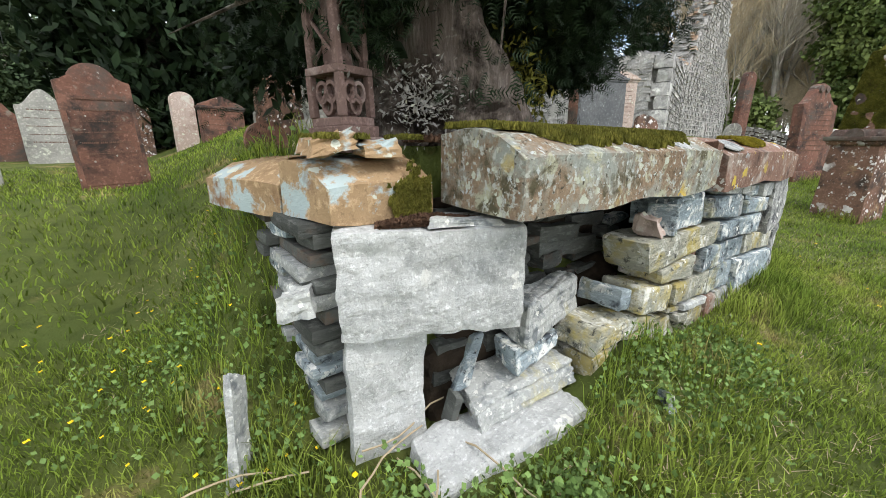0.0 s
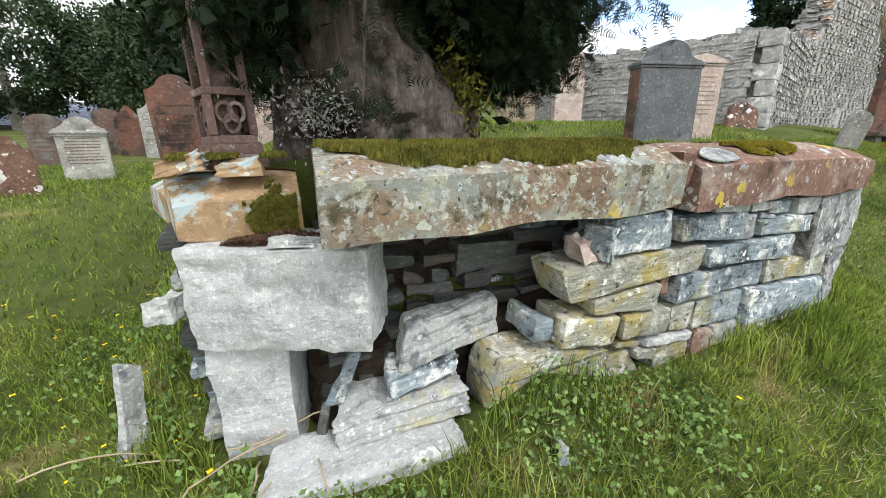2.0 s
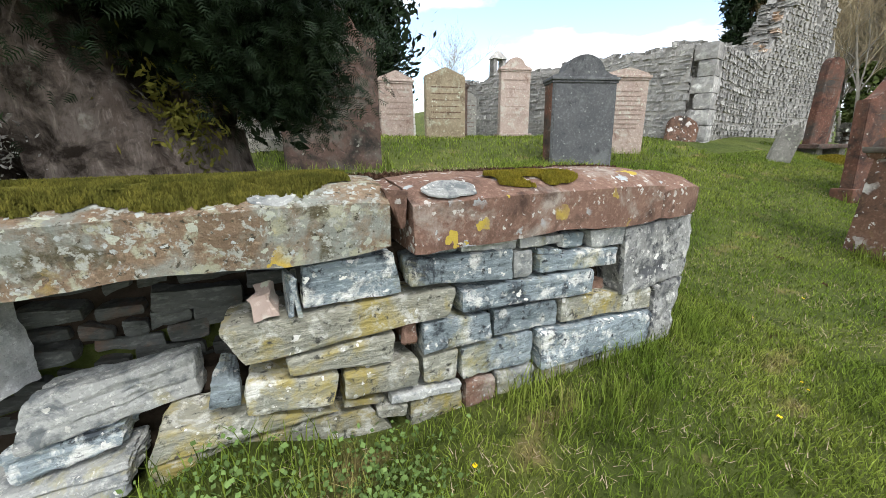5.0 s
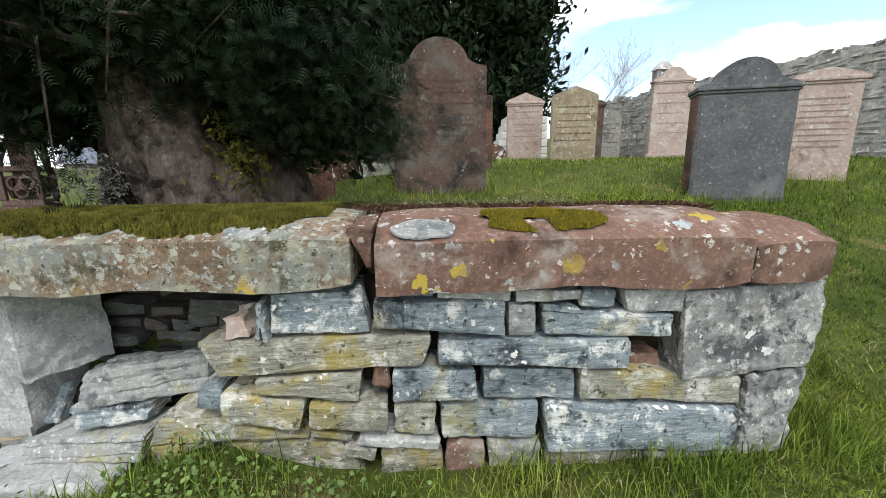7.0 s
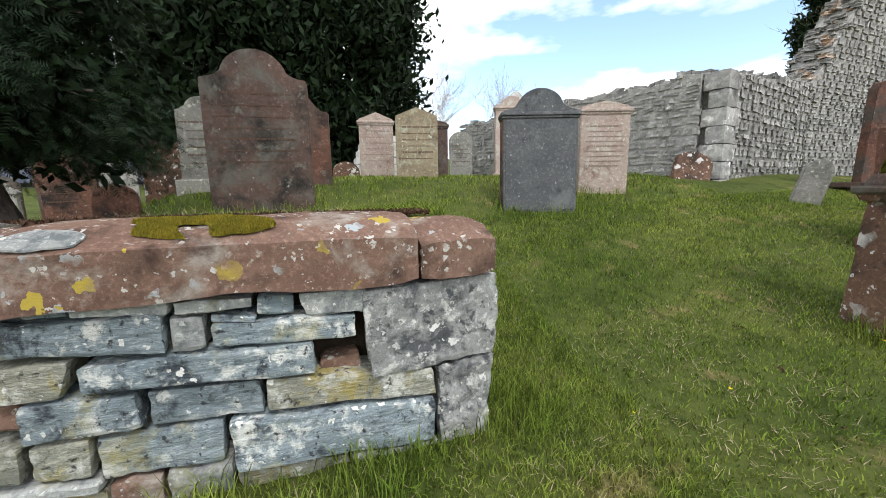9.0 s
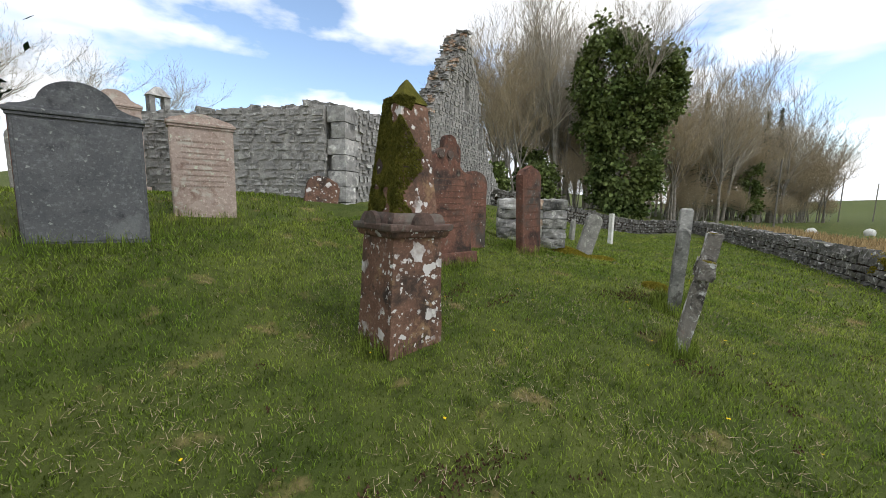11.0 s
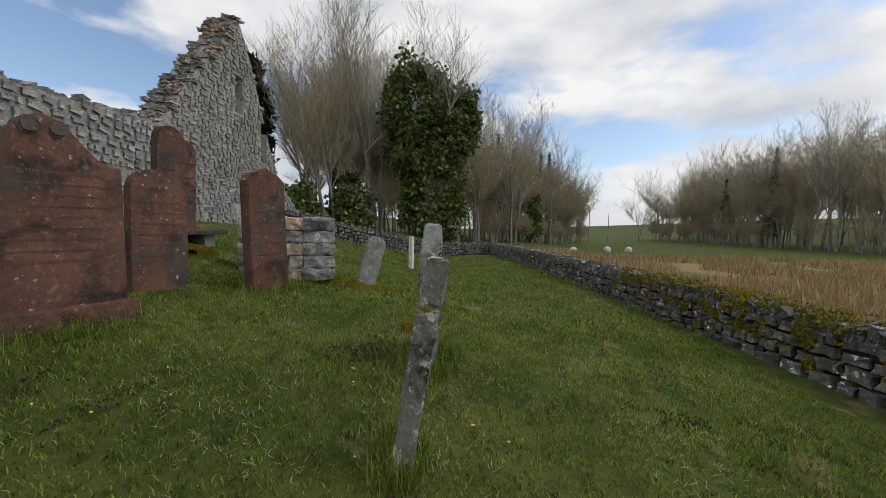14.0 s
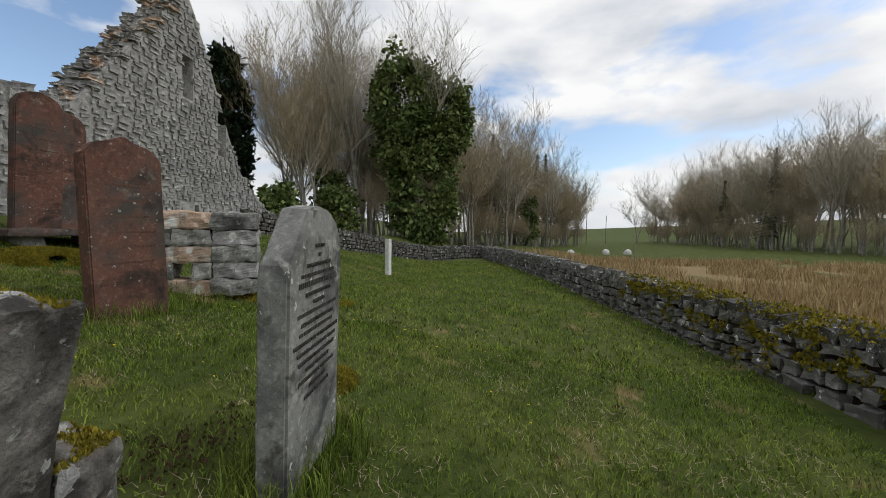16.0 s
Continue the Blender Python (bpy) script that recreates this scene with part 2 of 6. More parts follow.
m_field = stone_mat("drystone", (0.075, 0.072, 0.065), (0.15, 0.145, 0.135), 12, [((0.4, 0.4, 0.38), 4.5, 0.56, 0.66), ((0.06, 0.07, 0.03), 3, 0.56, 0.7)],
                    [((0.62, 0.62, 0.58), 12, 0.5, 0.25)], 0.35, 0.8)
m_letter = stone_mat("grey_lettered_stone", (0.2, 0.2, 0.185), (0.3, 0.3, 0.275), 30, [((0.07, 0.07, 0.068), 2.4, 0.47, 0.64), ((0.4, 0.39, 0.35), 6, 0.55, 0.66), ((0.1, 0.095, 0.085), 9, 0.54, 0.66)],
                     [((0.55, 0.55, 0.5), 26, 0.45, 0.2)], 0.05, 0.4)
m_cross = stone_mat("lichen_crusted_cross_stone", (0.17, 0.16, 0.145), (0.27, 0.25, 0.22), 34, [((0.06, 0.055, 0.05), 5, 0.5, 0.6), ((0.3, 0.22, 0.18), 4, 0.57, 0.66), ((0.58, 0.58, 0.56), 3.2, 0.55, 0.58)],
                    [((0.62, 0.62, 0.6), 16, 0.6, 0.35), ((0.5, 0.5, 0.46), 40, 0.5, 0.4)], 0.05, 0.9)
m_iron = stone_mat("flaking_red_sandstone", (0.1, 0.066, 0.056), (0.17, 0.115, 0.1), 40, [((0.28, 0.22, 0.2), 6, 0.55, 0.68)], [((0.4, 0.42, 0.38), 30, 0.4, 0.2)], 0.05, 0.5)


def plain(name, c1, c2, scale=6.0, rough=0.9, bump=0.0, island=0.0):
    m, t, b = nt(name, rough)
    vec = coords(t, False)
    col = mixed(t, noise_fac(t, vec, scale, 0.35, 0.65), c1, c2)
    if island:
        g = t.nodes.new("ShaderNodeNewGeometry")
        r = t.nodes.new("ShaderNodeMapRange")
        r.inputs["To Min"].default_value, r.inputs["To Max"].default_value = 1 - island, 1 + island
        t.links.new(g.outputs["Random Per Island"], r.inputs["Value"])
        hs = t.nodes.new("ShaderNodeHueSaturation")
        t.links.new(r.outputs[0], hs.inputs["Value"])
        t.links.new(col, hs.inputs["Color"])
        col = hs.outputs[0]
    t.links.new(col, b.inputs["Base Color"])
    if bump:
        bumped(t, b, vec, (scale * 5, bump, 0.02))
    return m


m_moss = plain("dark_green_moss", (0.085, 0.09, 0.018), (0.19, 0.175, 0.035), 9, 1.0, 0.8, 0.35)
m_moss_y = plain("yellow_green_moss", (0.2, 0.18, 0.025), (0.3, 0.24, 0.03), 9, 1.0, 0.8, 0.35)
m_needle_litter = plain("brown_needle_litter", (0.06, 0.036, 0.024), (0.12, 0.07, 0.045), 30, 1.0, 0.0, 0.4)
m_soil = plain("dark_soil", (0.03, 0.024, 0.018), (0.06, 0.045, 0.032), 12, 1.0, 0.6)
m_yew = plain("yew_needles", (0.008, 0.017, 0.008), (0.02, 0.034, 0.014), 2.2, 0.6, 0.0, 0.5)
m_yew_bark = stone_mat("yew_bark", (0.07, 0.052, 0.042), (0.17, 0.145, 0.125), 14, [((0.022, 0.017, 0.013), 4, 0.46, 0.6), ((0.26, 0.25, 0.22), 7, 0.6, 0.7)], (), 0.1, 1.0, (3, 3, 0.3))
m_ivy = plain("ivy_leaves", (0.065, 0.1, 0.03), (0.17, 0.21, 0.07), 0.5, 0.5, 0.0, 0.55)
m_twig = plain("bare_grey_brown_bark", (0.32, 0.29, 0.235), (0.46, 0.42, 0.345), 0.35, 0.95, 0.0, 0.3)
m_twig2 = plain("bare_warm_bark", (0.33, 0.275, 0.185), (0.46, 0.385, 0.265), 0.35, 0.95, 0.0, 0.3)
m_trunk = plain("grey_bark", (0.2, 0.18, 0.15), (0.36, 0.34, 0.3), 3, 0.95, 0.6)
m_conifer = plain("conifer_needles", (0.03, 0.05, 0.025), (0.06, 0.085, 0.04), 0.6, 0.7, 0.0, 0.4)
m_rush = plain("dry_rushes", (0.3, 0.22, 0.11), (0.4, 0.3, 0.16), 0.6, 0.9, 0.0, 0.35)
m_dead = plain("dead_straw_stems", (0.3, 0.24, 0.15), (0.42, 0.35, 0.24), 8, 0.9, 0.0, 0.2)
m_nettle = plain("weed_leaves", (0.1, 0.165, 0.045), (0.16, 0.24, 0.075), 5, 0.6, 0.0, 0.4)
m_flower = plain("yellow_petals", (0.75, 0.5, 0.01), (0.8, 0.56, 0.02), 8, 0.6)
m_roof = stone_mat("blue_slate_roof", (0.1, 0.12, 0.16), (0.17, 0.19, 0.24), 3, (), (), 0.1, 0.4, (1, 1, 1), 0.6)
m_bar = plain("weathered_incised_letters", (0.05, 0.048, 0.045), (0.09, 0.085, 0.08), 30)
m_bar_faint = plain("faint_incised_letters", (0.11, 0.066, 0.05), (0.16, 0.095, 0.07), 30)
m_bar_pale = plain("worn_letters_on_pale_stone", (0.25, 0.19, 0.155), (0.33, 0.26, 0.22), 30)
m_wood = plain("grey_weathered_wood", (0.16, 0.15, 0.13), (0.26, 0.24, 0.21), 8, 0.95, 0.4)
m_white = stone_mat("whitish_boulder", (0.55, 0.55, 0.52), (0.68, 0.68, 0.65), 8, (), (), 0.1, 0.5)


def turf_mat(name, a, b_, dry, island):
    """Grass: greens in soft patches, with straw-coloured and mossy spots; past the churchyard wall rough pasture and brown rushes."""
    m, t, b = nt(name, 0.85)
    vec = coords(t, False)
    col = mixed(t, noise_fac(t, vec, 0.9, 0.35, 0.65), a, b_)
    col = mixed(t, noise_fac(t, vec, 5.5, 0.5, 0.75), col, tuple(x * 0.6 for x in a))
    col = mixed(t, noise_fac(t, vec, 1.7, 0.6, 0.72), col, dry)
    g = t.nodes.new("ShaderNodeNewGeometry")
    sep = t.nodes.new("ShaderNodeSeparateXYZ")
    t.links.new(g.outputs["Position"], sep.inputs[0])
    # rushes: a wide patch of the field
    px = t.nodes.new("ShaderNodeMapRange")
    px.inputs["From Min"].default_value, px.inputs["From Max"].default_value = -6.9, -8.4
    t.links.new(sep.outputs["Y"], px.inputs["Value"])
    qx = t.nodes.new("ShaderNodeMapRange")
    qx.inputs["From Min"].default_value, qx.inputs["From Max"].default_value = 44, 36
    t.links.new(sep.outputs["X"], qx.inputs["Value"])
    mul = t.nodes.new("ShaderNodeMath")
    mul.operation = "MULTIPLY"
    t.links.new(px.outputs[0], mul.inputs[0])
    t.links.new(qx.outputs[0], mul.inputs[1])
    mul2 = t.nodes.new("ShaderNodeMath")
    mul2.operation = "MULTIPLY"
    t.links.new(mul.outputs[0], mul2.inputs[0])
    t.links.new(noise_fac(t, vec, 0.25, 0.36, 0.5), mul2.inputs[1])
    col = mixed(t, mul2.outputs[0], col, (0.27, 0.2, 0.1))
    if island:
        r = t.nodes.new("ShaderNodeMapRange")
        r.inputs["To Min"].default_value, r.inputs["To Max"].default_value = 1 - island, 1 + island
        t.links.new(g.outputs["Random Per Island"], r.inputs["Value"])
        hs = t.nodes.new("ShaderNodeHueSaturation")
        t.links.new(r.outputs[0], hs.inputs["Value"])
        t.links.new(col, hs.inputs["Color"])
        col = hs.outputs[0]
    t.links.new(col, b.inputs["Base Color"])
    if not island:
        bumped(t, b, vec, (14, 0.7, 0.05), (70, 0.6, 0.02))
    else:
        thin = t.nodes.new("ShaderNodeBsdfTranslucent")
        t.links.new(col, thin.inputs["Color"])
        both = t.nodes.new("ShaderNodeMixShader")
        both.inputs[0].default_value = 0.4
        t.links.new(b.outputs[0], both.inputs[1])
        t.links.new(thin.outputs[0], both.inputs[2])
        t.links.new(both.outputs[0], t.nodes["Material Output"].inputs["Surface"])
    return m


# ground colour kept dark: bare soil plus painted-in shade between the blades
m_ground = turf_mat("turf", (0.058, 0.08, 0.018), (0.105, 0.125, 0.032), (0.25, 0.19, 0.09), 0.0)
m_blade = turf_mat("grass_blades", (0.135, 0.205, 0.03), (0.245, 0.3, 0.058), (0.34, 0.28, 0.125), 0.7)

# ---- mesh helpers ----
def sm(a, b, v):
    t = min(max((v - a) / (b - a), 0.0), 1.0)
    return t * t * (3 - 2 * t)


def empty(name, x=0, y=0, z=0):
    ob = new(name)
    ob.empty_display_size = 0.1
    ob.location = (x, y, z)
    return ob


def mesh_from(name, verts, faces, material, smooth=False):
    me = bpy.data.meshes.new(name)
    me.from_pydata([tuple(v) for v in verts], [], faces)
    me.materials.append(material)
    if smooth:
        me.polygons.foreach_set("use_smooth", [True] * len(me.polygons))
    me.update()
    return me


def part(name, bm, material, parent=None, label=""):
    """Links a bmesh as one mesh object, in world place, under a thing or part."""
    me = bpy.data.meshes.new(name)
    bm.to_mesh(me)
    bm.free()
    me.materials.append(material)
    ob = new(name, me)
    if parent:
        adopt(ob, parent)
    return tagged(ob, label)


def adopt(ob, parent):
    """Makes ob, built in world place, a part of parent; parts themselves stand at the world's origin."""
    ob.parent = parent
    ob.matrix_parent_inverse = Matrix() if parent.parent else parent.matrix_basis.inverted()
    return ob


def rough_hull(c8, cuts=4, rough=0.012, rnd=0.02, seed=0, freq=5.0):
    """A block between eight corners (bottom four, top four, each in a ring), its faces split, dented and its edges worn."""
    bm = bmesh.new()
    v = [bm.verts.new(c) for c in c8]
    for f in ((0, 3, 2, 1), (4, 5, 6, 7), (0, 1, 5, 4), (1, 2, 6, 5), (2, 3, 7, 6), (3, 0, 4, 7)):
        bm.faces.new([v[i] for i in f])
    if cuts:
        bmesh.ops.subdivide_edges(bm, edges=bm.edges[:], cuts=cuts, use_grid_fill=True)
    bm.normal_update()
    cen = sum((Vector(c) for c in c8), Vector()) / 8
    off = Vector((seed * 3.1, seed * 1.7, seed * 2.3))
    for x in bm.verts:
        sharp = len({tuple(round(a, 2) for a in f.normal) for f in x.link_faces}) - 1
        d = (x.co - cen)
        x.co -= d.normalized() * rnd * sharp * (0.6 + 0.5 * noise.noise(x.co * 7 + off))
        x.co += x.normal * rough * (noise.noise(x.co * freq + off) * 1.5 + noise.noise(x.co * freq * 3.3 + off) * 0.8)
    return bm


def quad_block(xl, xr, zbl, ztl, zbr, ztr, y, depth, **k):
    """A wall stone by its front face: left and right x, heights of its corners, the face's y and its depth."""
    c = [(xl, y, zbl), (xr, y, zbr), (xr - 0.02, y + depth, zbr), (xl + 0.02, y + depth, zbl),
         (xl, y, ztl), (xr, y, ztr), (xr - 0.02, y + depth, ztr), (xl + 0.02, y + depth, ztl)]
    return rough_hull(c, **k)


def turned_block(a, b, z0, z1, depth, dz=0.0, **k):
    """A block whose front runs from plan point a to b (its back lies to the left of that line), from z0 to z1."""
    ax, ay = a
    bx, by = b
    n = Vector((-(by - ay), bx - ax)).normalized() * depth
    c = [(ax, ay, z0), (bx, by, z0 + dz), (bx + n.x, by + n.y, z0 + dz), (ax + n.x, ay + n.y, z0),
         (ax, ay, z1), (bx, by, z1 + dz), (bx + n.x, by + n.y, z1 + dz), (ax + n.x, ay + n.y, z1)]
    return rough_hull(c, **k)


def box_bm(x0, x1, y0, y1, z0, z1, bevel=0.0, m=None):
    bm = bmesh.new()
    bmesh.ops.create_cube(bm, size=1)
    for v in bm.verts:
        v.co = ((x0 + x1) / 2 + v.co.x * (x1 - x0), (y0 + y1) / 2 + v.co.y * (y1 - y0), (z0 + z1) / 2 + v.co.z * (z1 - z0))
    if bevel:
        bmesh.ops.bevel(bm, geom=bm.edges[:], offset=bevel, segments=2, affect="EDGES", profile=0.6)
    if m:
        bm.transform(m)
    return bm


# ---- ground ----
def hill(x, y):
    side = 0.42 + 0.58 * sm(-1.8, 0.8, x)
    z = -0.194 + 1.664 * side * sm(-0.6, 5.6, y) + 0.58 * math.exp(-((x - 10.5) / 4.2) ** 2) * math.exp(-(y / 3.2) ** 2)
    z += -0.256 * math.exp(-((x - 0.5) / 4) ** 2) * sm(-0.5, 2.5, y) * sm(6, 2.5, y) + 0.031 * sm(-6, -0.5, y)
    z -= 0.45 * sm(14, 26, x) * sm(-2, 6, y)
    z += 0.045 * sm(5.6, 9, y) * max(0.0, min(y, 30) - 5.6) * sm(0.5, -2, x)
    z -= 0.5 * sm(-6, -12, y) + 0.35 * sm(26, 60, x)
    z += 9.0 * sm(8, 60, y - 0.12 * (x - 30)) * sm(24, 42, x) + 9.0 * sm(-50, -130, y) * sm(30, 70, x)
    return z


def ground_z(x, y):
    """The churchyard's slope, with the earth that the tomb's walls hold back."""
    if x < -0.88:
        a = sm(0.5, 1.3, y) * math.exp(-((x + 0.88) / 0.4) ** 2)
    elif x > 3.2:
        a = sm(0.6, 1.6, y) * math.exp(-((x - 3.2) / 0.35) ** 2)
    else:
        back = max(0.5, 0.5 - 0.5 * (x + 0.36))
        a = sm(back, back + 0.08, y)
    z = hill(x, y)
    p = (1.14 - z) * a * sm(4.2, 1.6, y)
    foot = sm(-1.7, -0.9, x) * sm(3.9, 3.0, x)
    z += 0.13 * foot * math.exp(-((y + 0.05) / 0.5) ** 2) + 0.16 * math.exp(-((x - 0.4) / 0.35) ** 2) * math.exp(-((y - 0.02) / 0.2) ** 2)
    return z + max(0.0, p) + 0.02 * noise.noise((x * 1.3, y * 1.3, 0)) + 0.012 * noise.noise((x * 5, y * 5, 3))


def spread(lo, hi, step, far, grow=1.16):
    out, s, v = [], step, hi
    core = [lo + i * step for i in range(int((hi - lo) / step) + 1)]
    while v < far[1]:
        s *= grow
        v += s
        out.append(v)
    left, s, v = [], step, lo
    while v > far[0]:
        s *= grow
        v -= s
        left.append(v)
    return left[::-1] + core + out


gx, gy = spread(-3, 13, 0.11, (-1500, 2500)), spread(-4, 4, 0.11, (-1500, 1500))
gv = [(x, y, ground_z(x, y)) for y in gy for x in gx]
W = len(gx)
gf = [(j * W + i, j * W + i + 1, (j + 1) * W + i + 1, (j + 1) * W + i) for j in range(len(gy) - 1) for i in range(W - 1)]
ground = tagged(new("ground", mesh_from("ground", gv, gf, m_ground, True)), "sloping churchyard turf and rough pasture", "ground", kind="structure")

# ---- the tomb ----
tomb = tagged(empty("stone_tomb", 1.2, 0.3, -0.15), "collapsing sandstone and slate burial vault in the turf", "tomb", kind="thing")


def cope(name, pts_front, depth, z0, z1, mat_, label, seed, back=None):
    """A coping slab: front from plan point to plan point, its top front edge sloped."""
    a, b = Vector(pts_front[0]), Vector(pts_front[1])
    along = (b - a)
    n = Vector((-along.y, along.x)).normalized()
    bm = bmesh.new()
    steps = max(8, int(along.length / 0.06))
    prof = [(0.0, z0), (0.0, z0 + (z1 - z0) * 0.45), (0.0, z1 - 0.08), (0.13, z1 - 0.01), (0.24, z1 + 0.008), (depth * 0.7, z1 + 0.015), (depth, z1 - 0.005), (depth, z0), (depth * 0.5, z0)]
    rings = []
    for i in range(steps + 1):
        f = i / steps
        p = a + along * f
        ring = []
        for d, z in prof:
            dd = n * d
            q = Vector((p.x + dd.x, p.y + dd.y, z))
            if back:
                q += Vector((*(Vector(back[0]).lerp(Vector(back[1]), f)), 0)) * (d / depth)
            e = 0.02 * (max(0, 1 - i / 1.5) + max(0, 1 - (steps - i) / 1.5))
            q.z -= e * 0.6 if z > z0 + 0.1 else -e * 0.5
            k = q * 4 + Vector((seed, seed, 0))
            q += Vector((0, -1, 0)) * 0.014 * noise.noise(k) + Vector((0, 0, 1)) * (0.009 * noise.noise(k * 0.8 + Vector((9, 0, 0))) + (0.03 * noise.noise(Vector((q.x * 2.2, seed, 0))) if z <= z0 + 0.01 else 0))
            ring.append(bm.verts.new(q))
        rings.append(ring)
    m = len(prof)
    for r, s in zip(rings, rings[1:]):
        for k in range(m):
            bm.faces.new((r[k], s[k], s[(k + 1) % m], r[(k + 1) % m]))
    bm.faces.new(rings[0][::-1])
    bm.faces.new(rings[-1])
    bmesh.ops.subdivide_edges(bm, edges=bm.edges[:], cuts=1, use_grid_fill=True)
    bm.normal_update()
    for v in bm.verts:
        v.co += v.normal * 0.006 * noise.noise(v.co * 17)
    bmesh.ops.recalc_face_normals(bm, faces=bm.faces[:])
    return part(name, bm, mat_, tomb, label)


cope("coping_slab", ((-0.56, -0.01), (1.1, -0.02)), 0.48, 0.925, 1.215, m_cope_lichen, "long sandstone coping slab blotched with pale lichen", 1, ((0.05, 0), (0, 0)))
cope("coping_slab", ((1.2, -0.03), (2.8, -0.03)), 0.56, 0.905, 1.2, m_cope_red, "red sandstone coping slab", 2)
cope("coping_slab", ((2.82, -0.02), (3.21, 0.02)), 0.5, 0.905, 1.16, m_cope_red, "short broken end of the red coping", 3)
cope("coping_slab", ((-1.0, 0.44), (-0.57, 0.45)), 0.3, 0.89, 1.115, m_cope_tan, "tan coping block with a blue-grey lichen blotch", 4, ((-0.06, 0), (0.02, 0)))
cope("coping_slab", ((-1.24, 1.3), (-1.07, 0.76)), 0.4, 0.89, 1.1, m_cope_tan, "tan coping block of the side wall", 5)
part("broken_piece", rough_hull([(-1.06, 0.44, 1.112), (-0.87, 0.43, 1.145), (-0.84, 0.66, 1.15), (-1.04, 0.68, 1.12), (-1.05, 0.46, 1.18), (-0.88, 0.45, 1.235), (-0.86, 0.64, 1.23), (-1.02, 0.66, 1.19)], 5, 0.012, 0.012, 8), m_cope_tan, tomb)
part("broken_piece", rough_hull([(-0.86, 0.45, 1.115), (-0.69, 0.46, 1.115), (-0.68, 0.62, 1.12), (-0.84, 0.62, 1.12), (-0.86, 0.46, 1.165), (-0.7, 0.47, 1.2), (-0.69, 0.6, 1.195), (-0.84, 0.61, 1.18)], 4, 0.01, 0.012, 6), m_cope_tan, tomb)
part("broken_piece", rough_hull([(1.155, 0.01, 1.0), (1.18, 0.01, 1.0), (1.18, 0.3, 1.02), (1.15, 0.3, 1.02), (1.08, -0.005, 1.19), (1.19, -0.005, 1.17), (1.19, 0.32, 1.205), (1.09, 0.32, 1.2)], 4, 0.008, 0.008, 9), m_cope_red, tomb, "wedge broken from the slab beside the crack")

S, SO, SD, SW = m_slate, m_slate_ochre, m_slate_dark, m_slate_white


def ws(xa, za, xb, zb, xc, zc, xd, zd, mat_=S, y=0.0, depth=0.26, seed=[0]):
    """A wall stone by the four corners of its face: top left, top right, bottom right, bottom left."""
    seed[0] += 1
    y += 0.02 + 0.014 * math.sin(seed[0] * 2.4)
    g, q = 0.005, depth
    c = [(xd + g, y, zd + g), (xc - g, y, zc + g), (xc - 0.03, y + q, zc + g), (xd + 0.03, y + q, zd + g),
         (xa + g, y, za - g), (xb - g, y, zb - g), (xb - 0.03, y + q, zb - g), (xa + 0.03, y + q, za - g)]
    part("wall_stone", rough_hull(c, cuts=8, rough=0.009, rnd=0.008, seed=seed[0], freq=7), mat_, tomb)


# courses of the long wall, from the top down
ws(0.734, 0.897, 1.134, 0.911, 1.167, 0.702, 0.723, 0.713)
ws(1.175, 0.863, 1.755, 0.853, 1.758, 0.68, 1.18, 0.738)
ws(1.29, 0.9, 1.44, 0.905, 1.44, 0.862, 1.3, 0.866)
ws(1.448, 0.898, 1.778, 0.898, 1.774, 0.838, 1.448, 0.859, SW)
ws(1.784, 0.898, 2.09, 0.892, 2.09, 0.835, 1.784, 0.832, SW)
ws(2.095, 0.885, 2.25, 0.88, 2.25, 0.79, 2.095, 0.8)
ws(2.26, 0.89, 2.572, 0.885, 2.574, 0.765, 2.29, 0.774, SW)
ws(1.76, 0.828, 1.895, 0.826, 1.9, 0.677, 1.765, 0.673, SW)
ws(1.913, 0.83, 2.09, 0.798, 2.09, 0.765, 1.913, 0.785)
ws(1.913, 0.785, 2.518, 0.77, 2.515, 0.65, 1.919, 0.681)
ws(0.413, 0.701, 1.435, 0.697, 1.384, 0.548, 0.482, 0.522, SO, -0.02)
ws(1.445, 0.67, 2.318, 0.658, 2.327, 0.508, 1.447, 0.554, S, -0.012)
ws(2.33, 0.53, 2.53, 0.54, 2.54, 0.455, 2.33, 0.46, m_cope_red, 0.08)
ws(1.156, 0.54, 1.24, 0.545, 1.235, 0.42, 1.149, 0.43, m_cope_red, 0.025)
ws(1.244, 0.541, 1.63, 0.526, 1.638, 0.378, 1.238, 0.373)
ws(1.648, 0.525, 2.085, 0.506, 2.096, 0.345, 1.652, 0.364)
ws(2.1, 0.51, 2.88, 0.445, 2.9, 0.29, 2.1, 0.353, SO)
ws(0.633, 0.51, 1.12, 0.525, 1.1, 0.377, 0.642, 0.432, SO)
ws(0.482, 0.455, 0.86, 0.392, 0.82, 0.235, 0.464, 0.293, SO, -0.015)
ws(0.862, 0.385, 1.23, 0.37, 1.222, 0.21, 0.857, 0.249, SO)
ws(1.237, 0.362, 1.445, 0.363, 1.437, 0.177, 1.247, 0.203, SO)
ws(1.452, 0.355, 1.928, 0.342, 1.915, 0.144, 1.464, 0.163, S)
ws(1.937, 0.335, 2.88, 0.282, 2.88, 0.05, 1.955, 0.097, S, -0.012)
ws(0.854, 0.235, 1.06, 0.202, 1.045, 0.158, 0.849, 0.191, SO)
ws(1.07, 0.2, 1.46, 0.165, 1.45, 0.115, 1.066, 0.149, SW)
ws(1.0, 0.15, 1.165, 0.135, 1.15, 0.06, 1.0, 0.09, SO)
ws(1.172, 0.128, 1.475, 0.114, 1.474, -0.06, 1.166, -0.03, SO)
ws(1.48, 0.15, 1.672, 0.136, 1.686, -0.06, 1.478, -0.06, m_cope_red, 0.01)
ws(1.68, 0.14, 1.94, 0.128, 1.94, -0.07, 1.686, -0.06, SW)
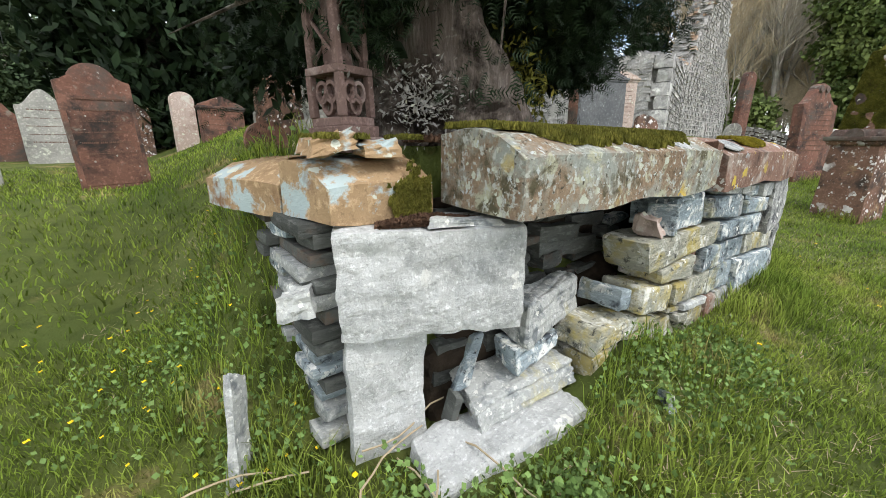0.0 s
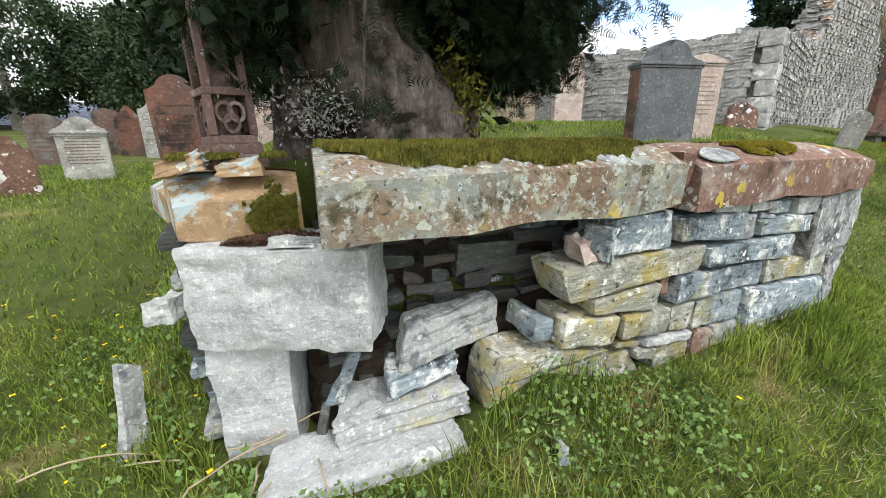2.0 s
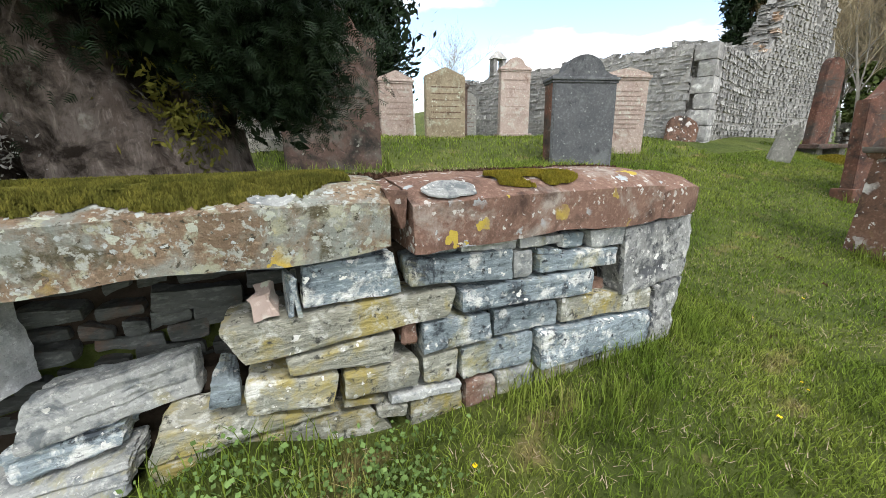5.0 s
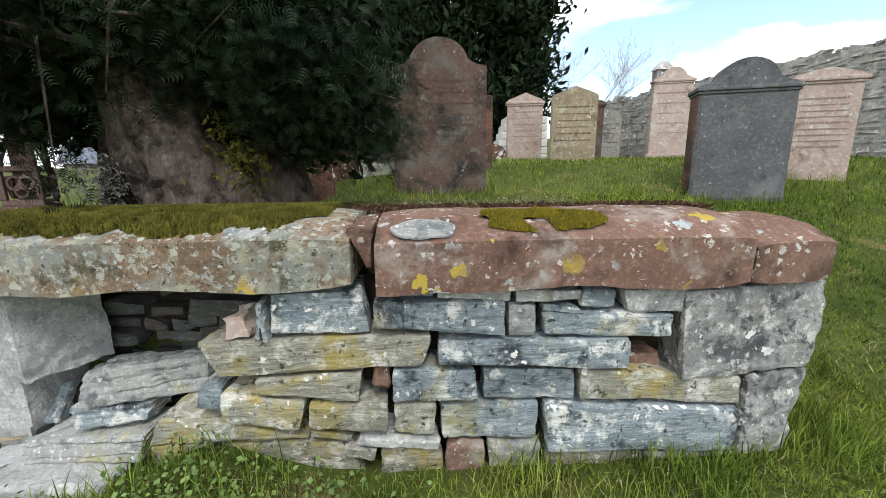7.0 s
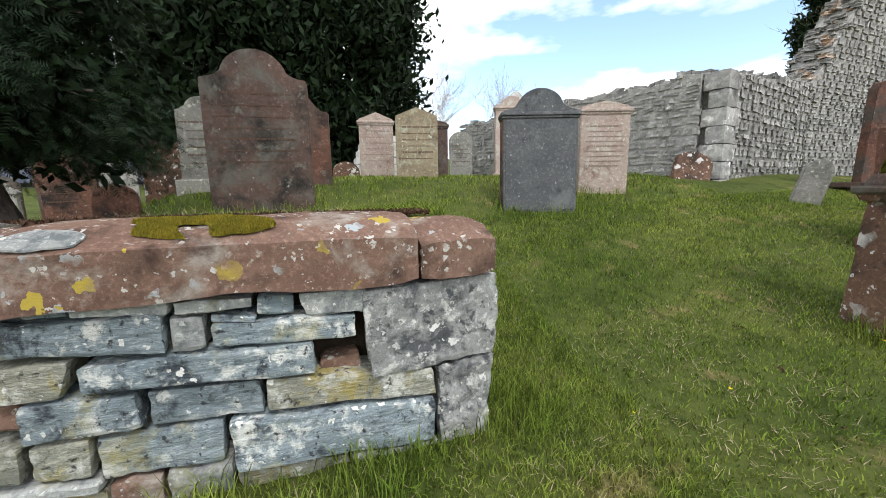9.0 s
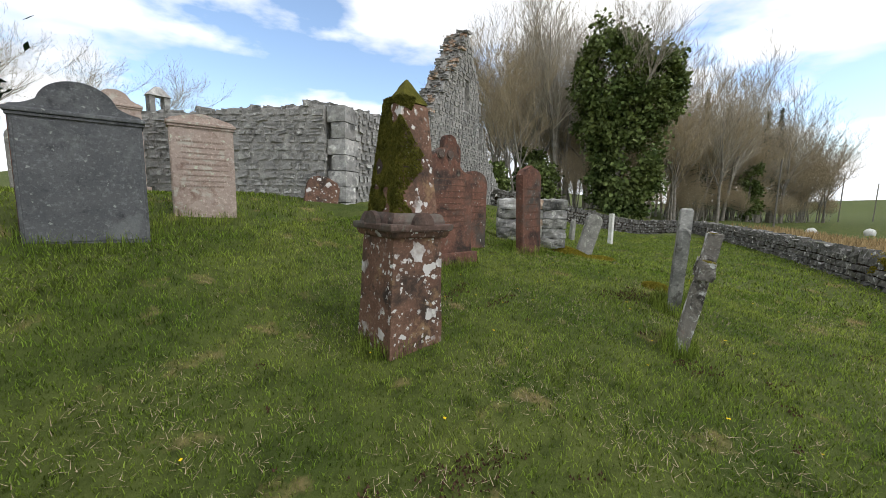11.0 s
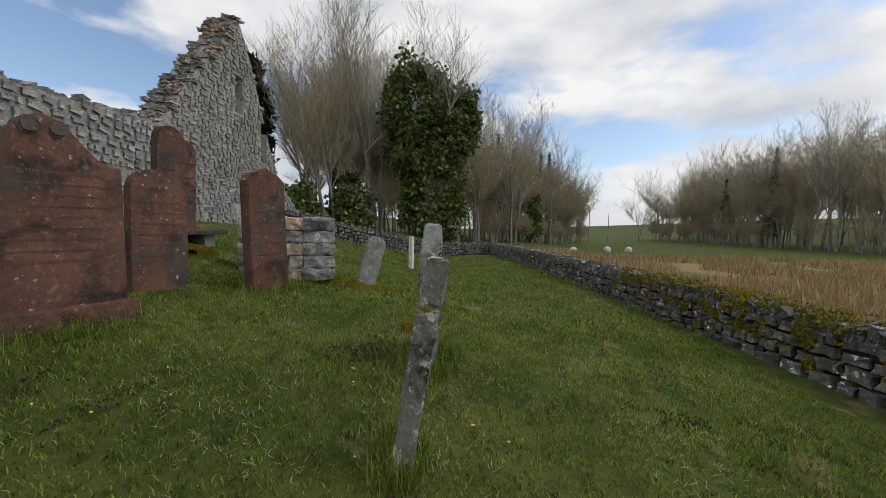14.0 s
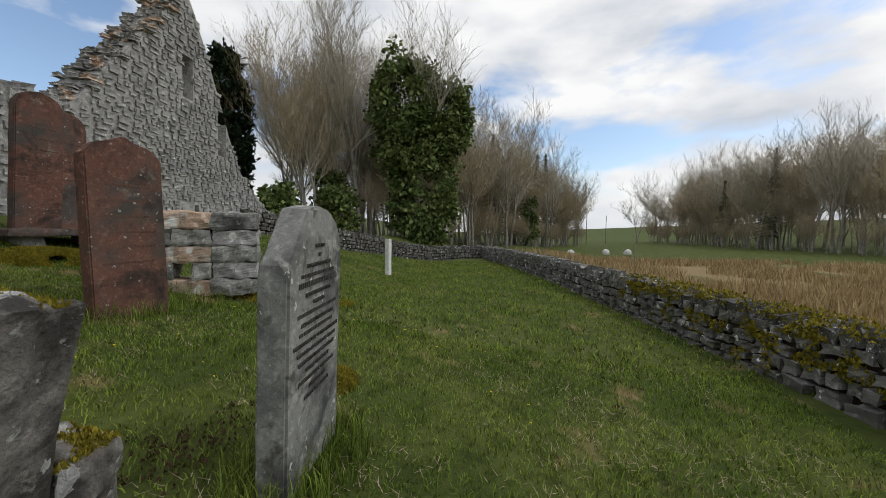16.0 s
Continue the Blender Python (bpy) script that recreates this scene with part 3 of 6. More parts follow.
ws(1.948, 0.09, 2.45, 0.062, 2.458, -0.08, 1.962, -0.08, SO)
ws(2.455, 0.06, 2.9, 0.045, 2.9, -0.1, 2.455, -0.1, SW)
ws(0.15, 0.3, 0.48, 0.28, 0.85, 0.17, 0.1, 0.16, SO, 0.02)
ws(0.35, 0.46, 0.47, 0.44, 0.46, 0.31, 0.33, 0.33, S, 0.06)
ws(0.1, 0.16, 1.0, 0.15, 1.17, -0.15, 0.1, -0.15, SO, 0.04)
ws(1.17, -0.03, 3.0, -0.06, 3.0, -0.22, 1.17, -0.22, SO, 0.03)
# corner stones at the far end
part("quoin", rough_hull([(2.565, -0.01, 0.446), (3.215, 0.035, 0.468), (3.2, 0.36, 0.46), (2.6, 0.33, 0.45), (2.54, 0.0, 0.87), (3.245, 0.04, 0.9), (3.22, 0.36, 0.9), (2.58, 0.33, 0.88)], 13, 0.011, 0.01, 31, 5), m_quoin, tomb, "large grey corner stone spotted with lichen")
part("quoin", rough_hull([(2.905, 0.0, -0.12), (3.175, 0.04, -0.12), (3.17, 0.36, -0.12), (2.92, 0.34, -0.12), (2.895, 0.0, 0.445), (3.212, 0.035, 0.462), (3.2, 0.36, 0.455), (2.9, 0.34, 0.45)], 11, 0.01, 0.012, 32, 5), m_quoin, tomb, "grey corner stone")
for i, (y0, y1) in enumerate(((0.37, 0.75), (0.76, 1.15), (1.16, 1.6))):
    for k in range(4):
        part("wall_stone", turned_block((3.22 + 0.01 * math.sin(i * 5 + k * 3), y0 + 0.01 + 0.06 * (k % 2)), (3.21, y1), -0.1 + 0.26 * k, 0.14 + 0.26 * k, 0.25, 0.0, cuts=4, rough=0.012, rnd=0.014, seed=40 + i * 4 + k), (S, SW, SO)[(i + k) % 3], tomb)
# the corner pier, set across the corner
part("pier_block", turned_block((-1.015, 0.4), (-0.4, 0.09), 0.472, 0.88, 0.34, 0.0, cuts=22, rough=0.013, rnd=0.005, seed=51, freq=5.5), m_granite, tomb, "large pale granite block with a chipped face")
part("pier_block", turned_block((-0.985, 0.415), (-0.69, 0.33), -0.15, 0.466, 0.34, 0.0, cuts=16, rough=0.011, rnd=0.006, seed=52, freq=5.5), m_granite, tomb, "upright pale granite block under the larger one")
# loose side wall with slate shards
rng = random.Random(3)
for k in range(16):
    z = -0.05 + 0.06 * k
    y0 = 0.5 + rng.random() * 0.1
    while y0 < 1.15:
        y1 = y0 + 0.15 + 0.25 * rng.random()
        x = -1.06 + rng.uniform(-0.05, 0.04)
        if z > hill(-1, y0) + 0.9 * sm(0.6, 1.3, y0) - 0.2:
            part("wall_stone", turned_block((x, y1), (x, y0), z, z + 0.055, 0.25, rng.uniform(-0.015, 0.015), cuts=2, rough=0.008, rnd=0.008, seed=k * 7 + int(y0 * 50)), rng.choice((S, SD, SW)), tomb)
        y0 = y1 + 0.02
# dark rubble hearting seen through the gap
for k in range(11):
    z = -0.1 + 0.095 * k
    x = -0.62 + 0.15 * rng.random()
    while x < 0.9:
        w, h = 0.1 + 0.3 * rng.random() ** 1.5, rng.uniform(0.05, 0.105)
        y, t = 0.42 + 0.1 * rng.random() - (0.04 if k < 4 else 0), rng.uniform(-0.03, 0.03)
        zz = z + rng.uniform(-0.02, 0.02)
        # mostly the darkest slate, and only that up to x 0.2
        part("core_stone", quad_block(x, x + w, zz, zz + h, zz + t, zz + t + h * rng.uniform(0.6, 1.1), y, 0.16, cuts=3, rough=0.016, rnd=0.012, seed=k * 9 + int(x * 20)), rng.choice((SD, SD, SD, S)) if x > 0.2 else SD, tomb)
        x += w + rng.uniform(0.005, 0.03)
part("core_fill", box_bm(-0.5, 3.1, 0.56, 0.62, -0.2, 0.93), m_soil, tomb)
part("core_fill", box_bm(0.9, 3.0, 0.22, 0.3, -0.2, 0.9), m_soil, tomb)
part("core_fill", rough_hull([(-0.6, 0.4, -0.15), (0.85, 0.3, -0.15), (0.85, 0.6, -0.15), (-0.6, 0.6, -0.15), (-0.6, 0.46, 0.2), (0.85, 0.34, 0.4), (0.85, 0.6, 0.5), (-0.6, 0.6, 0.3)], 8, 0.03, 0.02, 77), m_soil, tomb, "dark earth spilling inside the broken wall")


def loose(name, label, c8, mat_, seed, cuts=6, rough=0.012, rnd=0.012, cat="stone"):
    bm = rough_hull(c8, cuts, rough, rnd, seed, 6)
    ob = part(name, bm, mat_)
    return tagged(ob, label, cat, "stones fallen from the tomb")


loose("fallen_block", "grey slate block fallen aslant from the broken wall", [(-0.28, 0.15, 0.295), (0.29, 0.27, 0.305), (0.31, 0.42, 0.3), (-0.24, 0.36, 0.3), (-0.235, 0.19, 0.485), (0.28, 0.285, 0.495), (0.3, 0.42, 0.49), (-0.2, 0.36, 0.49)], SW, 61, 12, 0.01, 0.01)
loose("fallen_slab", "lichened slate slab lying against the tomb foot", [(-0.56, 0.13, 0.02), (0.03, 0.08, 0.055), (0.06, 0.36, 0.06), (-0.48, 0.42, 0.03), (-0.585, 0.17, 0.135), (0.045, 0.125, 0.16), (0.06, 0.36, 0.17), (-0.5, 0.42, 0.15)], SW, 62, 12, 0.01, 0.014)
loose("fallen_slab", "pale speckled slab half sunk in the weeds", [(-0.88, -0.02, -0.2), (-0.06, -0.1, -0.2), (-0.02, 0.26, -0.2), (-0.8, 0.3, -0.2), (-0.87, 0.03, 0.02), (-0.05, -0.05, 0.038), (-0.03, 0.26, 0.045), (-0.8, 0.3, 0.03)], m_granite, 63, 12, 0.01, 0.016)
loose("fallen_block", "small slate block wedged under the fallen one", [(-0.31, 0.17, 0.165), (0.02, 0.19, 0.2), (0.05, 0.36, 0.2), (-0.26, 0.36, 0.17), (-0.33, 0.18, 0.3), (0.04, 0.2, 0.29), (0.06, 0.36, 0.295), (-0.28, 0.36, 0.295)], S, 64, 6)
loose("fallen_slab", "flat pale stone in the grass", [(-1.0, -0.22, -0.24), (-0.74, -0.26, -0.24), (-0.68, -0.1, -0.24), (-0.92, -0.06, -0.24), (-1.0, -0.22, -0.02), (-0.74, -0.24, -0.03), (-0.7, -0.1, -0.02), (-0.92, -0.08, -0.02)], m_granite, 65, 4)
loose("wedge_stone", "small pinkish stone wedged below the coping", [(0.545, 0.0, 0.7), (0.65, 0.01, 0.7), (0.66, 0.18, 0.7), (0.56, 0.18, 0.7), (0.515, 0.02, 0.8), (0.62, 0.02, 0.83), (0.63, 0.16, 0.84), (0.54, 0.16, 0.84)], m_pale, 66, 4, 0.012, 0.02)
for i, (x, z, lean) in enumerate(((0.67, 0.7, 0.03), (0.705, 0.69, -0.02))):
    loose("slate_shard", "thin slate shard standing on edge in the wall", [(x, 0.0, z), (x + 0.022, 0.0, z), (x + 0.022, 0.15, z), (x, 0.15, z), (x + lean, 0.0, z + 0.17), (x + 0.018 + lean, 0.0, z + 0.16), (x + 0.02, 0.15, z + 0.17), (x, 0.15, z + 0.17)], S, 70 + i, 3, 0.005, 0.004)
loose("slate_shard", "slate shard leaning in the gap under the pier", [(-0.6, 0.28, 0.14), (-0.5, 0.27, 0.15), (-0.48, 0.31, 0.15), (-0.58, 0.32, 0.14), (-0.46, 0.3, 0.36), (-0.4, 0.29, 0.37), (-0.39, 0.33, 0.37), (-0.45, 0.34, 0.36)], S, 73, 4, 0.006, 0.006)
loose("slate_shard", "slate shard leaning in the gap under the pier", [(-0.66, 0.26, -0.1), (-0.61, 0.25, -0.1), (-0.59, 0.33, -0.1), (-0.64, 0.34, -0.1), (-0.6, 0.24, 0.16), (-0.57, 0.23, 0.15), (-0.55, 0.31, 0.15), (-0.58, 0.32, 0.16)], SD, 74, 3, 0.006, 0.006)
loose("slate_shard", "tall slate shard standing in the grass by the tomb", [(-1.42, 0.6, -0.1), (-1.37, 0.58, -0.1), (-1.3, 0.68, -0.1), (-1.35, 0.7, -0.1), (-1.36, 0.66, 0.36), (-1.34, 0.65, 0.37), (-1.28, 0.71, 0.31), (-1.3, 0.73, 0.3)], SW, 75, 4, 0.007, 0.006)
loose("slate_shard", "grey slate resting on the side wall", [(-1.2, 0.52, 0.55), (-1.07, 0.44, 0.57), (-1.0, 0.58, 0.58), (-1.1, 0.68, 0.56), (-1.19, 0.53, 0.65), (-1.08, 0.46, 0.68), (-1.01, 0.58, 0.68), (-1.1, 0.66, 0.66)], SW, 76, 4, 0.01, 0.012)
loose("slate_shard", "slate chip lying in the grass", [(0.24, -0.27, -0.06), (0.3, -0.29, -0.06), (0.32, -0.2, -0.05), (0.26, -0.18, -0.05), (0.24, -0.25, 0.1), (0.29, -0.26, 0.06), (0.3, -0.2, 0.05), (0.26, -0.19, 0.08)], S, 78, 3, 0.006, 0.006)
loose("flat_stone", "flat whitish stone bedded on the granite pier", [(-0.72, 0.28, 0.878), (-0.46, 0.13, 0.878), (-0.4, 0.22, 0.878), (-0.64, 0.36, 0.878), (-0.71, 0.28, 0.915), (-0.47, 0.15, 0.905), (-0.42, 0.22, 0.905), (-0.64, 0.34, 0.91)], SW, 79, 5, 0.006, 0.008)


# ---- moss and litter ----
def tufts(name, region, count, mat_, label, size=0.012, height=0.02, kind="stuff", seed=1, parent=None):
    """Many tiny upright tufts; region(rng) gives a place or None."""
    r = random.Random(seed)
    vs, fs = [], []
    for _ in range(count):
        p = region(r)
        if p is None:
            continue
        x, y, z = p
        for _k in range(2):
            a = r.random() * 6.28
            s = size * (0.6 + 0.8 * r.random())
            h = height * (0.5 + r.random())
            dx, dy = math.cos(a) * s, math.sin(a) * s
            i = len(vs)
            vs += [(x - dx, y - dy, z - 0.004), (x + dx, y + dy, z - 0.004), (x + dy * 0.7 + dx * 0.3, y - dx * 0.7, z + h)]
            fs.append((i, i + 1, i + 2))
    ob = new(name, mesh_from(name, vs, fs, mat_))
    return tagged(ob, label, "moss" if kind else "", kind=kind)


def moss_long(r):
    x, y = r.uniform(-0.5, 0.98), r.uniform(-0.06, 0.46)
    edge = 0.03 + 0.05 * noise.noise((x * 4, 1, 0)) + 0.035 * noise.noise((x * 17, 1, 0)) + 0.02 * noise.noise((x * 45, 1, 0)) + 0.12 * sm(-0.2, -0.48, x) + 0.1 * sm(0.7, 0.95, x)
    if y < edge or noise.noise((x * 6, y * 6, 4)) < -0.3:
        return None
    z = min(1.139 + (y + 0.01) * 0.54, 1.212) + 0.012 * sm(0.13, 0.25, y)
    return x, y, z + 0.004


def moss_bed(name, cx, cy, z, rx, ry, mat_, label, seed):
    bm = bmesh.new()
    bmesh.ops.create_icosphere(bm, subdivisions=5, radius=1)
    for v in bm.verts:
        d = 1 + 0.35 * noise.noise(v.co * 2.2 + Vector((seed, 0, 0))) + 0.1 * noise.noise(v.co * 9 + Vector((seed, 0, 0)))
        v.co = Vector((cx + v.co.x * rx * d, cy + v.co.y * ry * d, z + v.co.z * 0.013 * d + 0.012 * noise.noise(Vector((v.co.x * 9, v.co.y * 9, seed)))))
    return tagged(part(name, bm, mat_), label, "moss")


tufts("moss", moss_long, 40000, m_moss, "deep green moss creeping over the long coping slab", 0.007, 0.017, seed=2)
moss_bed("moss_bed", 0.2, 0.28, 1.222, 0.6, 0.16, m_moss, "dark moss mat on the lichened coping slab", 3)


def moss_red(r):
    a, q = r.random() * 6.28, math.sqrt(r.random())
    x, y = 1.92 + 0.31 * q * math.cos(a), 0.12 + 0.12 * q * math.sin(a)
    return None if noise.noise((x * 9, y * 9, 1)) < 0.55 * q - 0.4 else (x, y, min(1.125 + (y + 0.03) * 0.52, 1.2) + 0.01)


tufts("moss", moss_red, 16000, m_moss_y, "yellow-green moss tufts on the red coping", 0.006, 0.014, seed=5)


def moss_block(r):
    x, z = r.uniform(-0.78, -0.58), r.uniform(0.9, 1.1)
    y = 0.445
    k = 1 + 0.5 * noise.noise((x * 14, z * 14, 0)) + 0.3 * noise.noise((x * 40, z * 40, 0))
    if math.hypot((x + 0.63) / 0.11, (z - 0.97) / 0.1) > k:
        return None
    return x - 0.008, y - 0.01, z


tufts("moss", moss_block, 3500, m_moss, "dark moss on the side of the tan coping block", 0.007, 0.012, seed=6)
tufts("moss", lambda r: (lambda x, y: (x, y, 1.185) if noise.noise((x * 9, y * 9, 71)) > 0.12 else None)(r.uniform(-1.0, -0.6), r.uniform(0.46, 0.7)), 5000, m_moss, "moss on the broken coping pieces", 0.007, 0.014, seed=7)
tufts("needle_litter", lambda r: (lambda f, d: (-0.86 + 0.36 * f + d * 0.5, 0.38 - 0.17 * f + d * 0.9, 0.882 + 0.025 * (1 - abs(2 * f - 1)) * r.random()))(r.random(), r.uniform(0.0, 0.12)), 5000, m_needle_litter, "brown yew needles gathered on the pier", 0.012, 0.008, seed=8)
tufts("needle_litter", lambda r: (r.uniform(-0.5, 3.0), r.uniform(0.45, 0.8), 1.175 + 0.02 * r.random()), 4000, m_needle_litter, "brown yew needles behind the coping", 0.012, 0.012, seed=9)
# two bare scars on the coping tops
for nm, cx, cy, rx, ry in (("scar", 0.67, 0.05, 0.085, 0.055), ("scar", 1.4, 0.03, 0.14, 0.06)):
    bm = bmesh.new()
    n = 28
    top = [bm.verts.new((cx + rx * math.cos(6.283 * i / n) * (1 + 0.22 * noise.noise((math.cos(6.283 * i / n) * 1.6, math.sin(6.283 * i / n) * 1.6, cx))), cy + ry * math.sin(6.283 * i / n) * (1 + 0.3 * noise.noise((i * 0.5, cx, 0))), 0)) for i in range(n)]
    for v in top:
        v.co.z = 1.124 + (v.co.y + 0.03) * 0.52 + 0.004
    fan = bmesh.ops.poke(bm, faces=[bm.faces.new(top)])["verts"][0]
    fan.co.z = 1.124 + (cy + 0.03) * 0.52 + 0.005
    bmesh.ops.extrude_face_region(bm, geom=bm.faces[:])
    bm.verts.ensure_lookup_table()
    for v in bm.verts[n + 1:]:
        v.co.z += 0.008
    part(nm, bm, m_slate_white, tomb, "pale fresh scar where the stone has flaked")

# ---- headstones ----
def outline(style, w, h):
    """Half-outline points of a headstone's face, x from 0 to w/2, from the top centre down to the base."""
    q = []
    hw = w / 2
    if style == "round":
        q = [(hw * math.sin(a), h - hw * 0.75 * (1 - math.cos(a))) for a in (i * math.pi / 2 / 8 for i in range(9))]
    elif style == "shoulder":
        r = hw * 0.62
        s = h - r * 0.86
        q = [(r * math.sin(a), s + r * 0.86 * math.cos(a)) for a in (i * 1.35 / 8 for i in range(9))]
        q += [(hw * 0.7, s + 0.03), (hw * 0.82, s + 0.0), (hw * 0.97, s - 0.015), (hw, s - 0.03)]
    elif style == "wave":
        for i in range(13):
            f = i / 12
            q.append((hw * f, h - (h * 0.2) * (0.5 - 0.5 * math.cos(math.pi * min(1, f * 1.12)))))
    elif style == "ogee":
        for i in range(11):
            f = i / 10
            q.append((hw * f, h - h * 0.11 * f ** 1.5 - 0.02 * math.sin(f * 6.28)))
    elif style == "peak":
        q = [(0, h), (hw * 0.5, h - w * 0.1), (hw, h - w * 0.2), (hw, h - w * 0.26)]
    elif style == "low":
        q = [(0, h), (hw * 0.5, h - w * 0.05), (hw, h - w * 0.12), (hw, h - w * 0.15)]
    elif style == "broken":
        q = [(0, h), (hw * 0.4, h - 0.02), (hw * 0.75, h - 0.07), (hw * 0.96, h - 0.16), (hw, h - 0.22)]
    else:
        q = [(0, h), (hw, h)]
    return q + [(hw, h * 0.3), (hw, 0)]


def headstone(label, x, y, w, h, face, style, mat_, th=0.12, lean=0.0, tip=0.0, cornice=False, panel=None, lines=0, bars=None, plinth=False, group="churchyard headstones", uneven=0.006, z=None, half=None, words=()):
    """A headstone whose base stands at x, y; face: the way its front looks, in degrees from -y; lean to its right, tip backwards."""
    gz = (ground_z(x, y) if z is None else z) - 0.12
    base = empty("headstone", x, y, gz)
    m = pose(x, y, gz, -tip, lean, face)
    tagged(base, label, "headstone", group)
    hh = h + 0.12
    pts = outline(style, w, hh)
    ring = [(-a, b) for a, b in pts[::-1]] + [(a, b) for a, b in pts if a > 1e-6]
    if half:
        ring = [(a, b - (half if a < -w * 0.22 and b > hh * 0.72 else 0)) for a, b in ring]
    bm = bmesh.new()
    f = bm.faces.new([bm.verts.new((a, -th / 2, b)) for a, b in ring])
    bmesh.ops.extrude_face_region(bm, geom=[f])
    bm.verts.ensure_lookup_table()
    for v in bm.verts[len(ring):]:
        v.co.y += th
    bmesh.ops.recalc_face_normals(bm, faces=bm.faces[:])
    bmesh.ops.bevel(bm, geom=[e for e in bm.edges if len(e.link_faces) == 2 and e.calc_face_angle() > 0.9], offset=0.012, segments=2, affect="EDGES")
    bmesh.ops.triangulate(bm, faces=[f for f in bm.faces if len(f.verts) > 4])
    bmesh.ops.subdivide_edges(bm, edges=[e for e in bm.edges if e.calc_length() > 0.12], cuts=2)
    for v in bm.verts:
        v.co += v.normal * uneven * noise.noise(v.co * 5 + Vector((x, y, 0)))
    bm.transform(m)
    part("slab", bm, mat_, base)
    if cornice:
        s = [p for p in pts if p[0] > w * 0.44][0][1] - 0.03
        part("cornice", box_bm(-w / 2 - 0.035, w / 2 + 0.035, -th / 2 - 0.035, th / 2 + 0.035, s - 0.05, s, 0.014, m), mat_, base)
        part("cornice", box_bm(-w / 2 - 0.018, w / 2 + 0.018, -th / 2 - 0.018, th / 2 + 0.018, s - 0.085, s - 0.052, 0.01, m), mat_, base)
    if panel:
        pm, x0, z0, z1 = panel
        part("front_panel", box_bm(-w / 2 + x0, w / 2 - x0, -th / 2 - 0.008, -th / 2 + 0.02, z0 * hh, z1 * hh, 0.005, m), pm, base)
    if plinth:
        part("plinth", box_bm(-w / 2 - 0.07, w / 2 + 0.07, -th / 2 - 0.07, th / 2 + 0.07, 0.0, 0.26, 0.02, m), mat_, base)
    if lines:
        r = random.Random(int(abs(x * 91 + y * 37)))
        bm = bmesh.new()
        front = -th / 2 - (0.0115 if panel else 0.0035)
        for i in range(lines):
            zz = hh * ((0.86 - 0.5 * i / (lines - 1)) if words else (0.74 - 0.4 * i / max(1, lines - 1)))
            size = 0.024 if i % 4 == 0 else 0.016
            if i < len(words) and words[i]:
                cu = bpy.data.curves.new("t", "FONT")
                cu.body, cu.size, cu.extrude, cu.align_x = words[i], 0.026, 0.003, "CENTER"
                cu.resolution_u = 2
                tob = bpy.data.objects.new("t", cu)
                me = bpy.data.meshes.new_from_object(tob)
                wide = max(v.co.x for v in me.vertices) * 2
                me.transform(pose(0, front - 0.001, zz, 90) @ Matrix.Scale(min(1.0, w * 0.86 / wide), 4))
                bm.from_mesh(me)
                bpy.data.objects.remove(tob)
                bpy.data.meshes.remove(me)
                bpy.data.curves.remove(cu)
                continue
            xx = -w * r.uniform(0.3, 0.4)
            end = w * r.uniform(0.28, 0.4)
            while xx < end:
                ww = size * r.uniform(0.4, 0.75)
                bb = box_bm(xx, xx + ww, front, front + 0.012, zz, zz + size)
                me = bpy.data.meshes.new("t")
                bb.to_mesh(me)
                bm.from_mesh(me)
                bpy.data.meshes.remove(me)
                bb.free()
                xx += ww + size * (0.25 if r.random() < 0.8 else 0.8)
        bm.transform(m)
        tagged(part("inscription", bm, bars or m_bar_faint, base, "rows of worn incised letters"), kind="stuff")
    return base


def face_of(a, b):
    return math.degrees(math.atan2(b[1] - a[1], b[0] - a[0]))


headstone("tall dark sandstone headstone with a rounded shouldered top", 1.62, 3.98, 1.28, 2.0, -4, "shoulder", m_red_dark, 0.15, lines=7, uneven=0.004)
headstone("lichen-grey headstone standing behind a taller one", 0.78, 4.75, 0.66, 1.3, -3, "shoulder", m_grey, 0.12, plinth=True, lines=6)
headstone("red sandstone headstone with a mossy wavy top", 2.1, 5.0, 0.86, 1.42, -10, "wave", m_red, 0.13, lines=6)
headstone("small red headstone edged with white lichen", 0.42, 4.95, 0.46, 0.72, -8, "wave", m_red_lichen, 0.1)
headstone("narrow grey lichened headstone", 0.05, 5.0, 0.34, 0.86, 10, "broken", m_red_lichen, 0.1)
headstone("low broken stump of reddish stone", -0.2, 4.3, 0.5, 0.5, 5, "broken", m_red, 0.1)
headstone("low white-lichened round-topped headstone", 2.85, 6.7, 0.55, 0.36, 0, "round", m_red_lichen, 0.1)
headstone("pale pink headstone with a pointed pediment", 3.52, 6.8, 0.72, 1.4, -6, "peak", m_pale, 0.16, cornice=True, lines=6, bars=m_bar_pale)
headstone("brown lichened headstone with a pointed top", 4.15, 5.7, 0.8, 1.32, -10, "peak", m_brown, 0.18, lines=6)
headstone("dark headstone half hidden behind the brown one", 4.65, 6.3, 0.6, 1.2, -12, "low", m_red_dark, 0.14, cornice=True, lines=6)
headstone("small grey round-topped headstone", 5.83, 7.9, 0.6, 1.2, -12, "round", m_grey, 0.1, lines=6)
headstone("tall pinkish headstone with a moulded arch", 6.95, 7.3, 0.8, 2.0, -14, "shoulder", m_pale, 0.2, cornice=True, plinth=True, lines=5, bars=m_bar_pale)
headstone("big blackened headstone with a domed pediment and red sides", 5.42, 3.36, 1.06, 1.68, -17, "shoulder", m_dark_face, 0.3, tip=2, cornice=True, panel=(m_dark_face, 0.03, 0.05, 0.76))
side = bpy.data.objects[[o.name for o in bpy.data.objects if o.get("label", "").startswith("big blackened")][0]]
